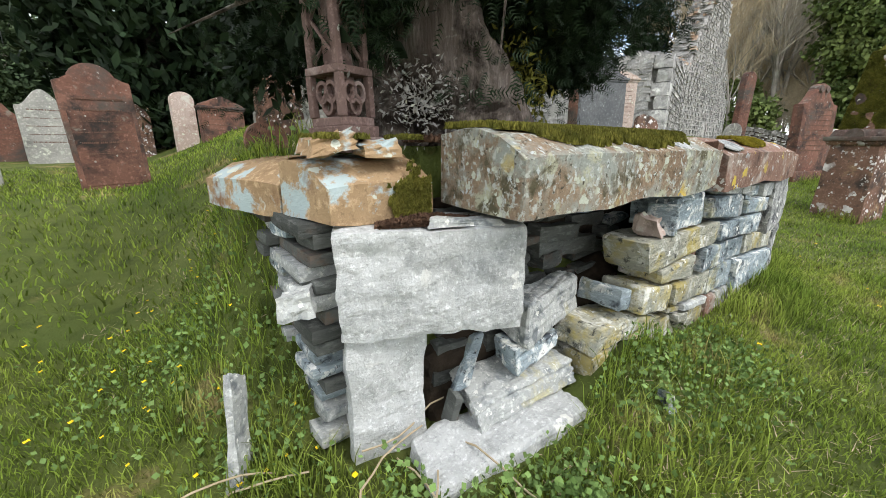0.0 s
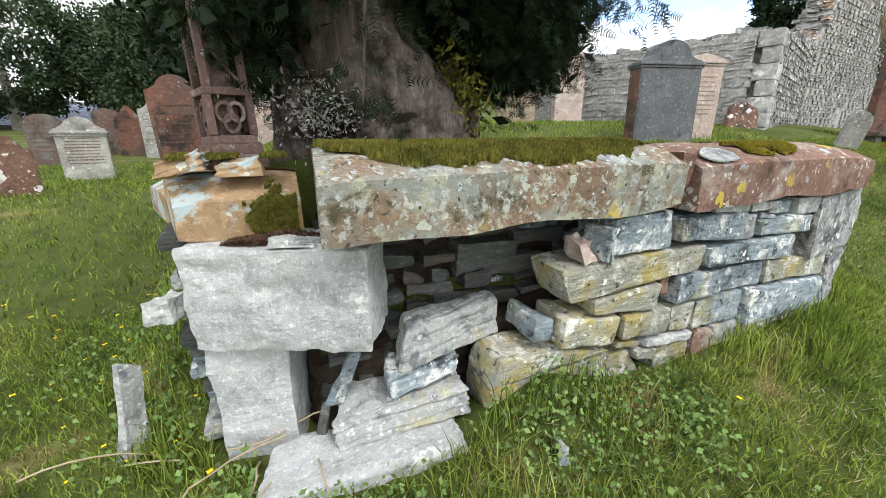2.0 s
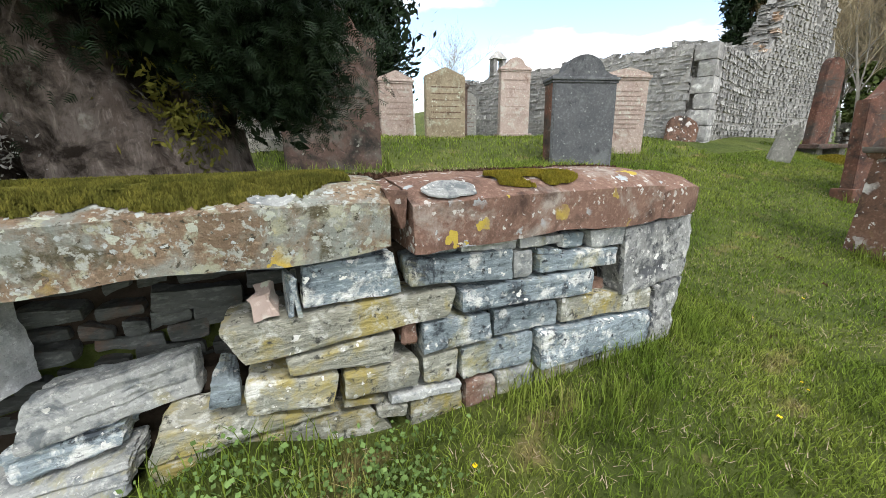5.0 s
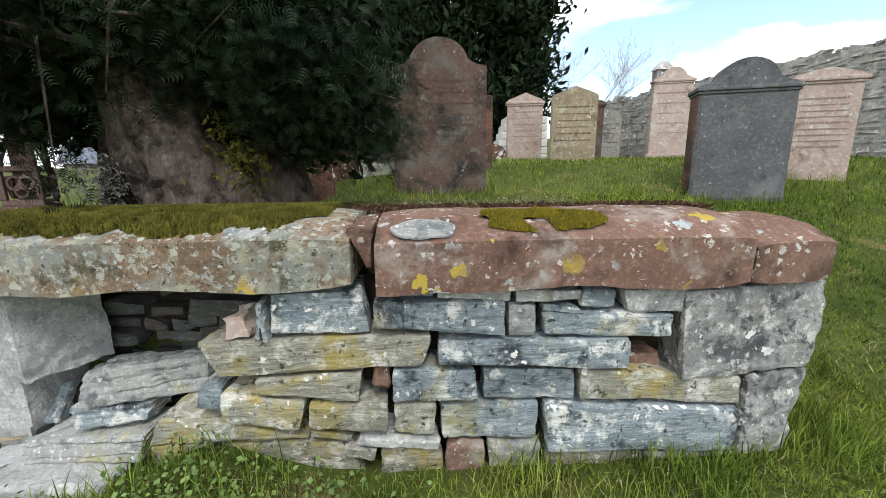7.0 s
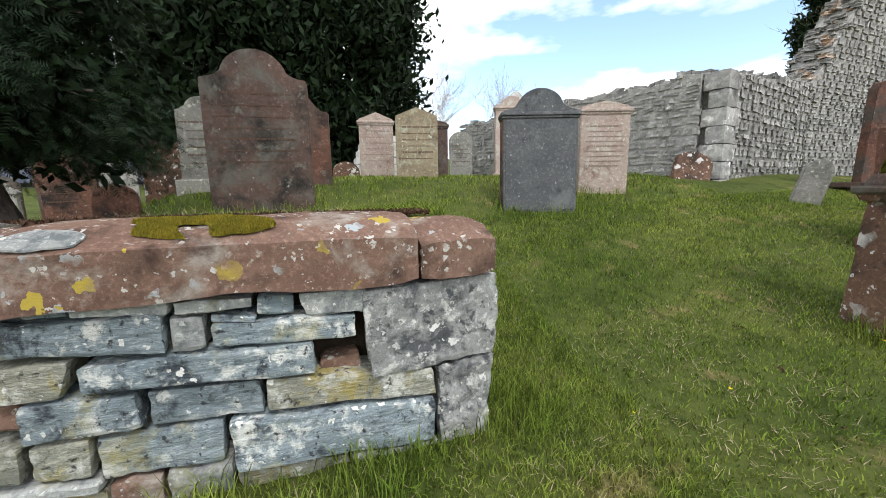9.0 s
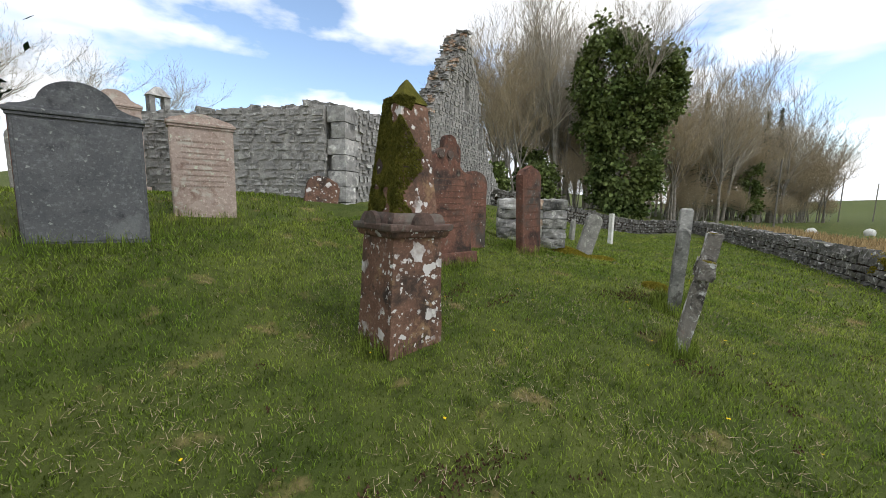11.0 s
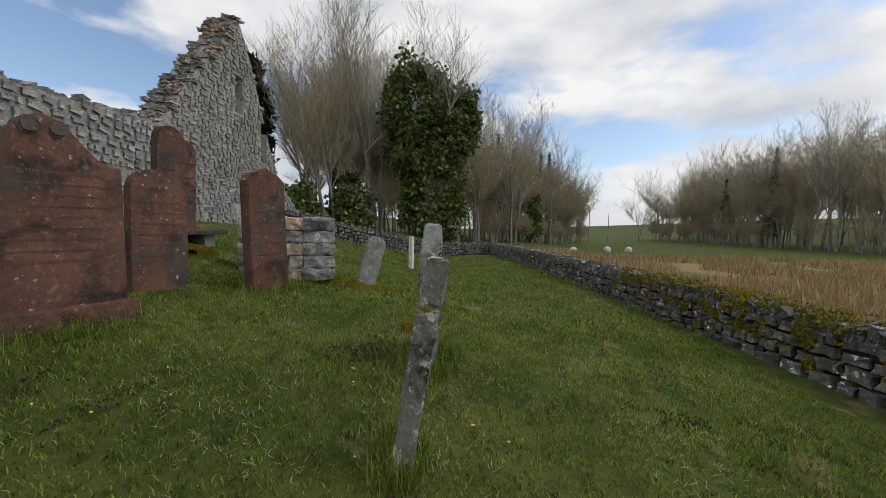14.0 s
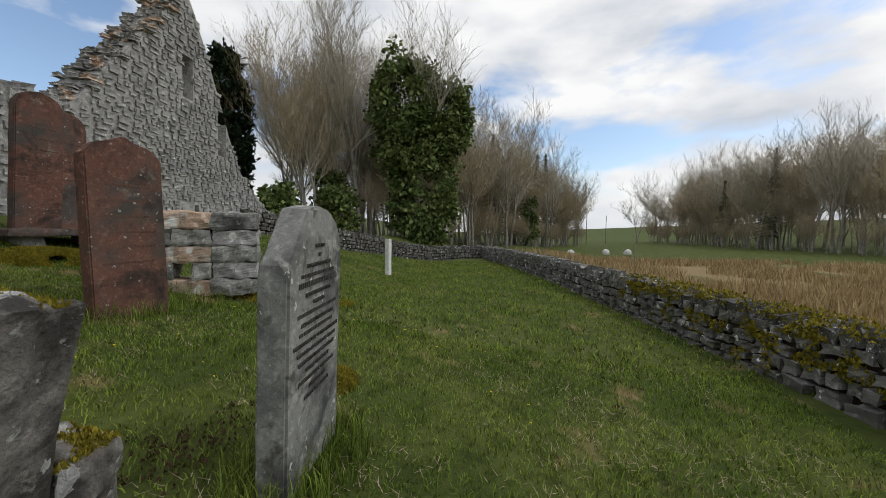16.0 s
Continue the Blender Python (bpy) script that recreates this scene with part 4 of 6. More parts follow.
part("side_panel", box_bm(-0.538, -0.52, -0.13, 0.13, 0.1, 1.38, 0.004, pose(5.42, 3.36, ground_z(5.42, 3.36) - 0.12, -2, 0, -17)), m_red, side, "red sandstone side")
headstone("pinkish-white headstone with a low pediment", 6.85, 3.75, 0.8, 1.46, -18, "low", m_pale, 0.16, cornice=True, lines=9, bars=m_bar_pale)
headstone("leaning red and white slab propped at the ruin", 9.4, 4.3, 0.7, 0.56, -24, "broken", m_red_lichen, 0.14, lean=14, tip=14)
headstone("small leaning grey headstone", 9.78, 2.55, 0.38, 0.7, -40, "broken", m_grey, 0.12, lean=14)
headstone("large red headstone with a scrolled pediment and dark weathering", 8.95, 0.85, 1.06, 1.76, -18, "wave", m_red, 0.17, tip=3, lines=9, plinth=True)
headstone("round-topped red headstone behind the scrolled one", 10.2, 1.05, 0.6, 1.4, -20, "round", m_red, 0.13, lines=6)
headstone("slender red headstone with a curved top", 11.2, 0.3, 0.66, 1.7, -12, "ogee", m_red, 0.15, lean=-1, tip=2, lines=6)
headstone("tall red sandstone headstone by the chapel wall", 12.4, 3.05, 0.5, 1.75, -12, "broken", m_red, 0.16, lean=2, z=1.4, lines=6)
headstone("tall red headstone with a worn top", 12.88, 3.15, 0.44, 1.6, -12, "broken", m_red, 0.16, z=1.4, lines=6)
headstone("thin grey slab leaning over", 14.1, -0.05, 0.42, 1.1, -50, "round", m_grey, 0.1, lean=16)
headstone("slim whitish upright stone post", 20.3, 0.3, 0.2, 1.2, -14, "flat", m_white, 0.14)
headstone("grey stump of a headstone", 17.9, 1.2, 0.2, 0.72, -20, "broken", m_grey, 0.12, lean=4)
WORDS = ("ERECTED", "BY", "EDWARD FITZPATRICK", "", "", "ELIZABETH FITZPATRICK", "WHO DIED", "", "ALSO AGNES THEIR DAUGHTER", "", "MARY LOGAN WIFE OF DENIS FITZPATRICK", "WHO DIED AT GATEHOUSE 4TH NOV", "DENIS FITZPATRICK WHO DIED AT", "GATEHOUSE 2ND MAY", "JOHN FITZPATRICK WHO DIED AT", "10TH APRIL 1885", "PATRICK WHO DIED AT")
headstone("grey lettered headstone with a broken shoulder", 9.72, -2.25, 0.6, 1.28, 3, "broken", m_letter, 0.14, lean=-1.5, tip=-2, lines=17, bars=m_bar, half=0.1, words=WORDS)
# stones on the lower slope beside the yew
headstone("tall orange sandstone headstone with a carved round top", -1.72, 6.4, 0.78, 1.62, 12, "shoulder", m_red, 0.13, lean=-2, lines=6, panel=(m_red, 0.05, 0.1, 0.66))
headstone("grey sandstone headstone with a curled top", -2.76, 10.5, 0.8, 1.42, 14, "wave", m_grey, 0.14, cornice=False, lines=5)
headstone("pink headstone edge-on behind a grey one", -3.5, 11.1, 0.6, 1.2, 14, "wave", m_red, 0.14, lines=6)
headstone("brown sandstone headstone in a row", -4.1, 11.7, 0.55, 1.15, 14, "ogee", m_red_dark, 0.14, lines=6)
headstone("red headstone with a scrolled top in the row", -2.0, 11.4, 0.75, 1.05, 10, "wave", m_red, 0.14, lines=6)
headstone("red and white lichened headstone", -1.3, 11.0, 0.5, 1.2, 8, "low", m_red_lichen, 0.14, lines=6)
headstone("small grey headstone with a scrolled top", -3.3, 7.25, 0.64, 1.0, 8, "shoulder", m_grey, 0.14, lines=10, cornice=True)
headstone("dark round-topped sandstone headstone", -4.5, 9.4, 0.6, 0.98, 10, "round", m_red_dark, 0.14, lines=6)
headstone("red headstone blotched with white lichen", -3.55, 5.65, 0.4, 0.75, 20, "wave", m_red_lichen, 0.14)
headstone("red sandstone headstone with a pediment", 0.1, 8.8, 0.85, 1.25, 14, "peak", m_red, 0.2, cornice=True, z=0.85, lines=6)
headstone("grey sandstone headstone with a panel", 1.2, 8.9, 0.9, 1.0, 10, "low", m_grey, 0.2, z=0.95, lines=6)
headstone("pale narrow sandstone headstone", -0.5, 9.6, 0.45, 1.15, 12, "round", m_pale, 0.15)

# scrolls of the big pediment
for k in (-1, 1):
    bm = bmesh.new()
    bmesh.ops.create_cone(bm, cap_ends=True, segments=24, radius1=0.075, radius2=0.075, depth=0.2)
    bmesh.ops.bevel(bm, geom=[e for e in bm.edges if e.calc_face_angle(0) > 1], offset=0.02, segments=2, affect="EDGES")
    bm.transform(pose(8.95, 0.85, ground_z(8.95, 0.85) - 0.12, -3, 0, -18) @ pose(k * 0.088, -0.01, 1.77, 90, 0, 0))
    ob = part("scroll", bm, m_red_dark)
    adopt(ob, [o for o in bpy.data.objects if o.get("label", "").startswith("large red headstone with a scrolled")][0])

# ---- obelisk ----
ob_x, ob_y = 6.78, -0.05
ob_m = pose(ob_x, ob_y, ground_z(ob_x, ob_y) - 0.12, 0, 1.5, -17)
obelisk = tagged(empty("obelisk", ob_x, ob_y, ground_z(ob_x, ob_y) - 0.12), "mossy red sandstone obelisk on a square pedestal with white lichen", "monument")
obelisk.empty_display_size = 0.1


def taper(w0, w1, z0, z1, mat_, name, cuts=6, rough=0.006, label="", rnd=0.012):
    c = [(-w0, -w0, z0), (w0, -w0, z0), (w0, w0, z0), (-w0, w0, z0), (-w1, -w1, z1), (w1, -w1, z1), (w1, w1, z1), (-w1, w1, z1)]
    bm = rough_hull(c, cuts, rough, rnd, int(z0 * 10))
    bm.transform(ob_m)
    return part(name, bm, mat_, obelisk, label)


taper(0.3, 0.27, 0.0, 1.15, m_red_lichen, "pedestal")
taper(0.3, 0.325, 1.14, 1.2, m_red_lichen, "moulding", 3, 0.004)
taper(0.345, 0.355, 1.2, 1.265, m_red_dark, "moulding", 3, 0.005)
taper(0.3, 0.27, 1.262, 1.36, m_red_dark, "moulding", 3, 0.005)
taper(0.235, 0.15, 1.355, 2.34, m_red_lichen, "shaft")
taper(0.15, 0.02, 2.335, 2.56, m_moss, "tip", 4, 0.008, "pointed tip under moss")
for a in range(4):
    bm = bmesh.new()
    bmesh.ops.create_cone(bm, cap_ends=True, segments=20, radius1=0.11, radius2=0.11, depth=0.05)
    bmesh.ops.bisect_plane(bm, geom=bm.verts[:] + bm.edges[:] + bm.faces[:], plane_co=(0, 0, 0), plane_no=(0, -1, 0), clear_outer=True)
    bm.transform(ob_m @ Matrix.Rotation(a * math.pi / 2, 4, "Z") @ pose(0, -0.325, 1.26, 90, 0, 0))
    part("acroterion", bm, m_red_dark, obelisk, "carved half-round ornament")


def shaft_moss(r):
    s, z = r.uniform(-1, 1), r.uniform(1.36, 2.38)
    w = 0.235 - (z - 1.355) / 0.9 * 0.08
    if r.random() < 0.72:
        p = Vector((-w - 0.002, s * w, z))
    else:
        if s > -0.1 - 0.8 * noise.noise((z * 3, 5, 1)):
            return None
        p = Vector((s * w, -w - 0.002, z))
    if noise.noise(p * 5) < -0.22 - 0.1 * (z - 1.8):
        return None
    return ob_m @ p


adopt(tufts("moss", shaft_moss, 16000, m_moss, "dark moss over the shaft", 0.014, 0.016, kind="", seed=12), obelisk)

# ---- stone cross ----
cm = pose(8.3, -2.36, ground_z(8.3, -2.36) - 0.12, 0, 0, 6) @ pose(0, 0, 0, 9, 1, 0)
cross = tagged(empty("stone_cross", 8.3, -2.36, ground_z(8.3, -2.36) - 0.12), "leaning grey lichened stone cross with mossy arms", "grave cross")
for nm, c in (("shaft", (-0.075, 0.075, -0.06, 0.06, 0.0, 1.3)), ("arm", (-0.2, -0.077, -0.058, 0.058, 0.86, 1.04)), ("arm", (0.077, 0.2, -0.058, 0.058, 0.86, 1.04))):
    x0, x1, y0, y1, z0, z1 = c
    bm = rough_hull([(x0, y0, z0), (x1, y0, z0), (x1, y1, z0), (x0, y1, z0), (x0, y0, z1), (x1, y0, z1), (x1, y1, z1), (x0, y1, z1)], 6, 0.014, 0.012, 5, 14)
    bm.transform(cm)
    part(nm, bm, m_cross, cross)
adopt(tufts("moss", lambda r: cm @ Vector((r.choice((-1, 1)) * r.uniform(0.08, 0.19), r.uniform(-0.05, 0.05), 1.035)), 900, m_moss_y, "yellow moss on the arms", 0.006, 0.008, kind="", seed=14), cross)
adopt(tufts("moss", lambda r: cm @ Vector((r.uniform(-0.065, 0.065), r.uniform(-0.05, 0.05), 1.295)), 350, m_moss_y, "yellow moss on the cross head", 0.006, 0.007, kind="", seed=15), cross)

# ---- tracery pedestal under the yew ----
iron = tagged(empty("gothic_pedestal", -0.8, 0.72, 1.13), "weathered brown gothic pedestal with pierced tracery under the yew", "monument")
im = pose(-0.8, 0.72, 1.13, -2, -1, 20) @ Matrix.Diagonal((0.78, 0.78, 0.95, 1))


def ibox(name, *c, bev=0.006, label=""):
    return part(name, box_bm(*c, bev, im), m_iron, iron, label)


ibox("base_step", -0.14, 0.14, -0.14, 0.14, 0.0, 0.06)
ibox("base_step", -0.125, 0.125, -0.125, 0.125, 0.06, 0.105)
ibox("base_step", -0.11, 0.11, -0.11, 0.11, 0.105, 0.14)
for z0, z1, w in ((0.14, 0.3, 0.098), (0.33, 0.86, 0.088)):
    for sx in (-1, 1):
        for sy in (-1, 1):
            ibox("corner_shaft", sx * w - 0.018, sx * w + 0.018, sy * w - 0.018, sy * w + 0.018, z0, z1)
ibox("band", -0.115, 0.115, -0.115, 0.115, 0.3, 0.33)
ibox("band", -0.105, 0.105, -0.105, 0.105, 0.86, 0.9)
ibox("core", -0.05, 0.05, -0.05, 0.05, 0.14, 0.86)
for a in range(4):
    rot = im @ Matrix.Rotation(a * math.pi / 2, 4, "Z")
    for (cx, cz, rr) in ((-0.03, 0.235, 0.03), (0.03, 0.235, 0.03), (0, 0.19, 0.028)):
        bm = bmesh.new()
        n = 16
        for i in range(n):
            t0, t1 = 6.283 * i / n, 6.283 * (i + 1) / n
            q = [bm.verts.new((cx + r_ * math.cos(t_), y_, cz + r_ * math.sin(t_))) for r_, t_, y_ in ((rr, t0, -0.098), (rr, t1, -0.098), (rr + 0.014, t1, -0.098), (rr + 0.014, t0, -0.098), (rr, t0, -0.075), (rr, t1, -0.075), (rr + 0.014, t1, -0.075), (rr + 0.014, t0, -0.075))]
            for f in ((0, 1, 2, 3), (4, 7, 6, 5), (0, 4, 5, 1), (3, 2, 6, 7)):
                bm.faces.new([q[j] for j in f])
        bm.transform(rot)
        part("trefoil", bm, m_iron, iron)
    for k in range(3):
        bm = box_bm(-0.006, 0.006, -0.09, -0.074, -0.12, 0.12, 0.002, pose(0, 0, 0.43 + 0.15 * k, 0, 45 if k % 2 else -45, 0))
        bm.transform(rot)
        part("tracery_bar", bm, m_iron, iron)

# ---- pale stepped monument behind the headstones ----
mon = tagged(empty("stepped_monument", 3.55, 7.9, 1.35), "pale stone monument with sloping courses and a small cross", "monument")
for k in range(7):
    f = k / 7
    part("course", box_bm(2.95 + 0.42 * f, 4.3 - 0.05 * f, 7.6, 8.3, 1.35 + 0.17 * k, 1.51 + 0.17 * k, 0.015), m_white, mon)
part("cross_upright", box_bm(3.72, 3.8, 7.9, 7.98, 2.53, 3.0, 0.01), m_grey, mon)
part("cross_arm", box_bm(3.61, 3.71, 7.9, 7.98, 2.76, 2.84, 0.01), m_grey, mon)
part("cross_arm", box_bm(3.81, 3.91, 7.9, 7.98, 2.76, 2.84, 0.01), m_grey, mon)

# ---- rubble walls ----
def rock_meshes(mat_, n, seed, sx=0.5, sy=0.5, sz=0.5, cuts=1, name="stone"):
    out = []
    for i in range(n):
        r = random.Random(seed + i)
        c = [(sx * a * r.uniform(0.8, 1.0), sy * b * r.uniform(0.85, 1.0), sz * c_ * r.uniform(0.75, 1.0)) for a, b, c_ in ((-1, -1, -1), (1, -1, -1), (1, 1, -1), (-1, 1, -1), (-1, -1, 1), (1, -1, 1), (1, 1, 1), (-1, 1, 1))]
        bm = rough_hull(c, cuts, 0.05, 0.1, seed + i, 2.0)
        me = bpy.data.meshes.new(name)
        bm.to_mesh(me)
        bm.free()
        me.materials.append(mat_)
        out.append(me)
    return out


ruin_rocks = rock_meshes(m_ruin, 8, 200)
ruin_warm = rock_meshes(m_ruin_warm, 4, 230)
field_rocks = rock_meshes(m_field, 8, 260)
field_slabs = rock_meshes(m_field, 6, 280)


def joined(name, places, meshes, parent, mat_, label):
    """All the given rocks in one mesh, for stretches too far off to count."""
    src = [(np.array([v.co for v in me.vertices]), [tuple(p.vertices) for p in me.polygons]) for me in meshes]
    vs, fs = [], []
    for k, m in enumerate(places):
        v, f = src[k % len(src)]
        a = np.array(m)
        o = len(vs)
        vs.extend((v @ a[:3, :3].T + a[:3, 3]).tolist())
        fs.extend([tuple(i + o for i in q) for q in f])
    ob = new(name, mesh_from(name, vs, fs, mat_))
    tagged(ob, label, kind="stuff")
    return adopt(ob, parent)


def rubble_face(a, b, top, base, course, rng_, thick, skip=lambda s, z: False, out=0.03, length=(0.2, 0.62)):
    """Places for rubble stones on both faces of a wall from plan point a to b; top(s) and base(s) give its heights."""
    a, b = Vector(a), Vector(b)
    d = (b - a)
    L = d.length
    d.normalize()
    ang = math.atan2(d.y, d.x)
    n = Vector((d.y, -d.x))
    places = []
    z = min(base(0), base(L)) - 0.1
    zmax = max(top(L * i / 20) for i in range(21))
    while z < zmax:
        h = course * rng_.uniform(0.65, 1.3)
        s = -rng_.random() * 0.1
        while s < L:
            w = rng_.uniform(*length)
            c = s + w / 2
            if z + h * 0.5 < top(min(max(c, 0), L)) and z + h > base(min(max(c, 0), L)) and not skip(c, z + h / 2):
                for sgn in (1, -1):
                    p = a + d * c + n * (sgn * (thick / 2 + out * rng_.uniform(-0.3, 0.3)))
                    places.append(pose(p.x, p.y, z + h / 2, rng_.uniform(-4, 4), rng_.uniform(-9, 9), math.degrees(ang) + rng_.uniform(-3, 3)) @ Matrix.Diagonal((w * rng_.uniform(0.82, 1.02), 0.12, h * rng_.uniform(0.72, 1.02), 1)))
            s += w
        z += h
    return places


def pieces(places, meshes, parent, name="stone"):
    for k, m in enumerate(places):
        ob = new(name, meshes[k % len(meshes)])
        adopt(ob, parent)
        ob.matrix_basis = m


def core_wall(name, a, b, top, base, thick, parent, holes=(), mat_=None, n=40):
    """The mortared core of a wall, in upright strips; holes are (from, to, bottom, top, reveal)."""
    a, b = Vector(a), Vector(b)
    d = b - a
    L = d.length
    d.normalize()
    nn = Vector((-d.y, d.x)) * (thick / 2)
    cuts = sorted({L * i / n for i in range(n + 1)} | {v for h in holes for v in h[:2]})
    bm = bmesh.new()
    for s0, s1 in zip(cuts, cuts[1:]):
        mid = (s0 + s1) / 2
        spans = [(base(mid) - 0.3, None)]
        hs = [h for h in holes if h[0] <= mid <= h[1]]
        if hs:
            spans = [(base(mid) - 0.3, hs[0][2]), (hs[0][3], None)]
        for z0, z1 in spans:
            t0, t1 = (top(s0), top(s1)) if z1 is None else (z1, z1)
            if min(t0, t1) <= z0:
                continue
            p0, p1 = a + d * s0, a + d * s1
            v = [bm.verts.new((p.x + q.x, p.y + q.y, z)) for z, zz in ((0, 0), (1, 1)) for p, q in ((p0, -nn), (p1, -nn), (p1, nn), (p0, nn))]
            for i, vert in enumerate(v):
                vert.co.z = z0 if i < 4 else (t0 if i in (4, 7) else t1)
            for f in ((0, 3, 2, 1), (4, 5, 6, 7), (0, 1, 5, 4), (1, 2, 6, 5), (2, 3, 7, 6), (3, 0, 4, 7)):
                bm.faces.new([v[i] for i in f])
    bmesh.ops.remove_doubles(bm, verts=bm.verts[:], dist=0.002)
    return part(name, bm, mat_ or m_mortar, parent)


chapel = tagged(empty("ruined_chapel", 14, 6, 1.0), "roofless rubble chapel ruin with a broken gable", "ruin")
rr = random.Random(11)
C0, G0, G1 = (10.0, 4.5), (14.9, 6.05), (21.6, 6.7)
wob = lambda s, k=1.0: 0.12 * noise.noise((s * 1.7 * k, 3, 7)) + 0.06 * noise.noise((s * 6, 1, 7))
south_top = lambda s: 3.4 + 0.1 * s + wob(s)
south_base = lambda s: 1.2
west_top = lambda s: 3.45 - 0.05 * s + wob(s + 20)
west_base = lambda s: 1.2
GL = (Vector(G1) - Vector(G0)).length


def gable_top(s):
    if s < 3.4:
        return 3.9 + s * 1.28 + wob(s) * 1.2
    return max(3.3, (8.3 - (s - 3.4) * 0.5 if s < 3.75 else 8.1 - (s - 3.75) * 1.9) + wob(s))


holes = [(3.3, 3.75, 5.2, 6.45), (4.95, 5.4, 3.8, 5.3), (3.3, 3.95, 1.2, 2.05)]
in_hole = lambda s, z: any(h[0] - 0.04 < s < h[1] + 0.04 and h[2] - 0.05 < z < h[3] + 0.05 for h in holes)
walls = {}
for nm, a, b, top, base, th, hs in (("south_wall", C0, G0, south_top, south_base, 0.7, ()), ("west_wall", (9.95, 4.6), (7.0, 10.0), west_top, west_base, 0.7, ()), ("gable_wall", G0, G1, gable_top, lambda s: 1.0, 0.8, holes)):
    w = core_wall(nm, a, b, top, base, th, chapel, hs)
    walls[nm] = (w, a, b, top, base, th)
near_places = rubble_face(C0, (C0[0] + 3.88, C0[1] + 1.227), south_top, south_base, 0.19, rr, 0.7, length=(0.1, 0.5))
far_south = rubble_face((C0[0] + 3.88, C0[1] + 1.227), G0, lambda s: south_top(s + 4.07), south_base, 0.19, rr, 0.7, length=(0.1, 0.5))
west_places = rubble_face((9.95, 4.6), (7.0, 10.0), west_top, west_base, 0.17, rr, 0.7, length=(0.12, 0.5))
gable_places = rubble_face(G0, G1, gable_top, lambda s: 1.0, 0.19, rr, 0.8, lambda s, z: in_hole(s, z), 0.04, (0.12, 0.5))
rr.shuffle(near_places)
pieces(near_places[:300], ruin_rocks, walls["south_wall"][0])
joined("rubble", near_places[300:], ruin_rocks, chapel, m_ruin, "grey lichened rubble of the chapel wall")
pieces(west_places[:140], ruin_rocks, walls["west_wall"][0])
joined("rubble", far_south, ruin_rocks, chapel, m_ruin, "grey lichened rubble of the chapel wall")
joined("rubble", west_places[140:], ruin_rocks, chapel, m_ruin, "grey lichened rubble of the chapel wall")
joined("rubble", gable_places, ruin_rocks, chapel, m_ruin, "grey rubble of the gable")
# ragged stones along the gable's rake and the wall heads
rake = []
for i in range(150):
    s = rr.uniform(0.0, 3.8)
    p = Vector(G0).lerp(Vector(G1), s / GL)
    n_ = Vector((0.17, -1)) * rr.uniform(-0.42, 0.42)
    rake.append(pose(p.x + n_.x, p.y + n_.y, gable_top(s) + rr.uniform(-0.08, 0.1), rr.uniform(-8, 8), rr.uniform(-12, 4), rr.uniform(-20, 30)) @ Matrix.Diagonal((rr.uniform(0.25, 0.5), rr.uniform(0.2, 0.4), rr.uniform(0.07, 0.14), 1)))
joined("rake_stone", rake[:110], ruin_rocks, chapel, m_ruin, "loose flat stones stepping up the gable")
joined("rake_stone", rake[110:], ruin_warm, chapel, m_ruin_warm, "rust-coloured stones in the gable's edge")
heads = []
for (a, b, top, n) in ((C0, G0, south_top, 60), ((9.95, 4.6), (7.0, 10.0), west_top, 50)):
    L = (Vector(b) - Vector(a)).length
    for i in range(n):
        s = L * (i + rr.random()) / n
        p = Vector(a).lerp(Vector(b), s / L)
        heads.append(pose(p.x + rr.uniform(-0.22, 0.22), p.y + rr.uniform(-0.22, 0.22), top(s) + 0.03, rr.uniform(-8, 8), rr.uniform(-8, 8), rr.uniform(0, 90)) @ Matrix.Diagonal((rr.uniform(0.25, 0.5), rr.uniform(0.25, 0.4), rr.uniform(0.1, 0.2), 1)))
joined("wall_head", heads, ruin_rocks, chapel, m_ruin, "ragged stones on the wall heads")
# dressed corner stones
for k in range(7):
    w = (0.52, 0.38)[k % 2]
    q = rough_hull([(-0.06, -0.06, 0), (w, -0.06, 0), (w, w * 0.75, 0), (-0.06, w * 0.75, 0), (-0.06, -0.06, 0.34), (w, -0.06, 0.34), (w, w * 0.75, 0.34), (-0.06, w * 0.75, 0.34)], 3, 0.012, 0.015, 90 + k)
    q.transform(pose(9.92, 4.1, 1.05 + 0.345 * k, 0, 0, 17))
    part("quoin", q, m_ruin, chapel, "dressed pale corner stone" if k < 2 else "")
# low ruined return past the gable
ret_top = lambda s: 3.0 - 0.35 * s + wob(s)
core_wall("broken_return", G1, (24.0, 7.4), ret_top, lambda s: 0.9, 0.8, chapel)
joined("rubble", rubble_face(G1, (24.0, 7.4), ret_top, lambda s: 0.9, 0.22, rr, 0.8), ruin_rocks, chapel, m_ruin, "grey rubble beside the gable")

# bellcote gable with ivy
bell = tagged(empty("bellcote_gable", 9.6, 12.0, 1.4), "distant ruined gable with a small bellcote and ivy", "ruin")
bt = lambda s: 1.4 + 2.2 * math.exp(-((s - 1.2) / 0.75) ** 2) + 0.5 + wob(s)
core_wall("gable", (8.3, 12.0), (10.9, 11.9), bt, lambda s: 1.2, 0.6, bell)
joined("rubble", rubble_face((8.3, 12.0), (10.9, 11.9), bt, lambda s: 1.2, 0.2, rr, 0.6), ruin_rocks, bell, m_ruin, "grey rubble of the bell gable")
for x in (9.28, 9.68):
    part("bell_pier", box_bm(x - 0.08, x + 0.08, 11.8, 12.1, 3.9, 4.5, 0.02), m_ruin, bell)
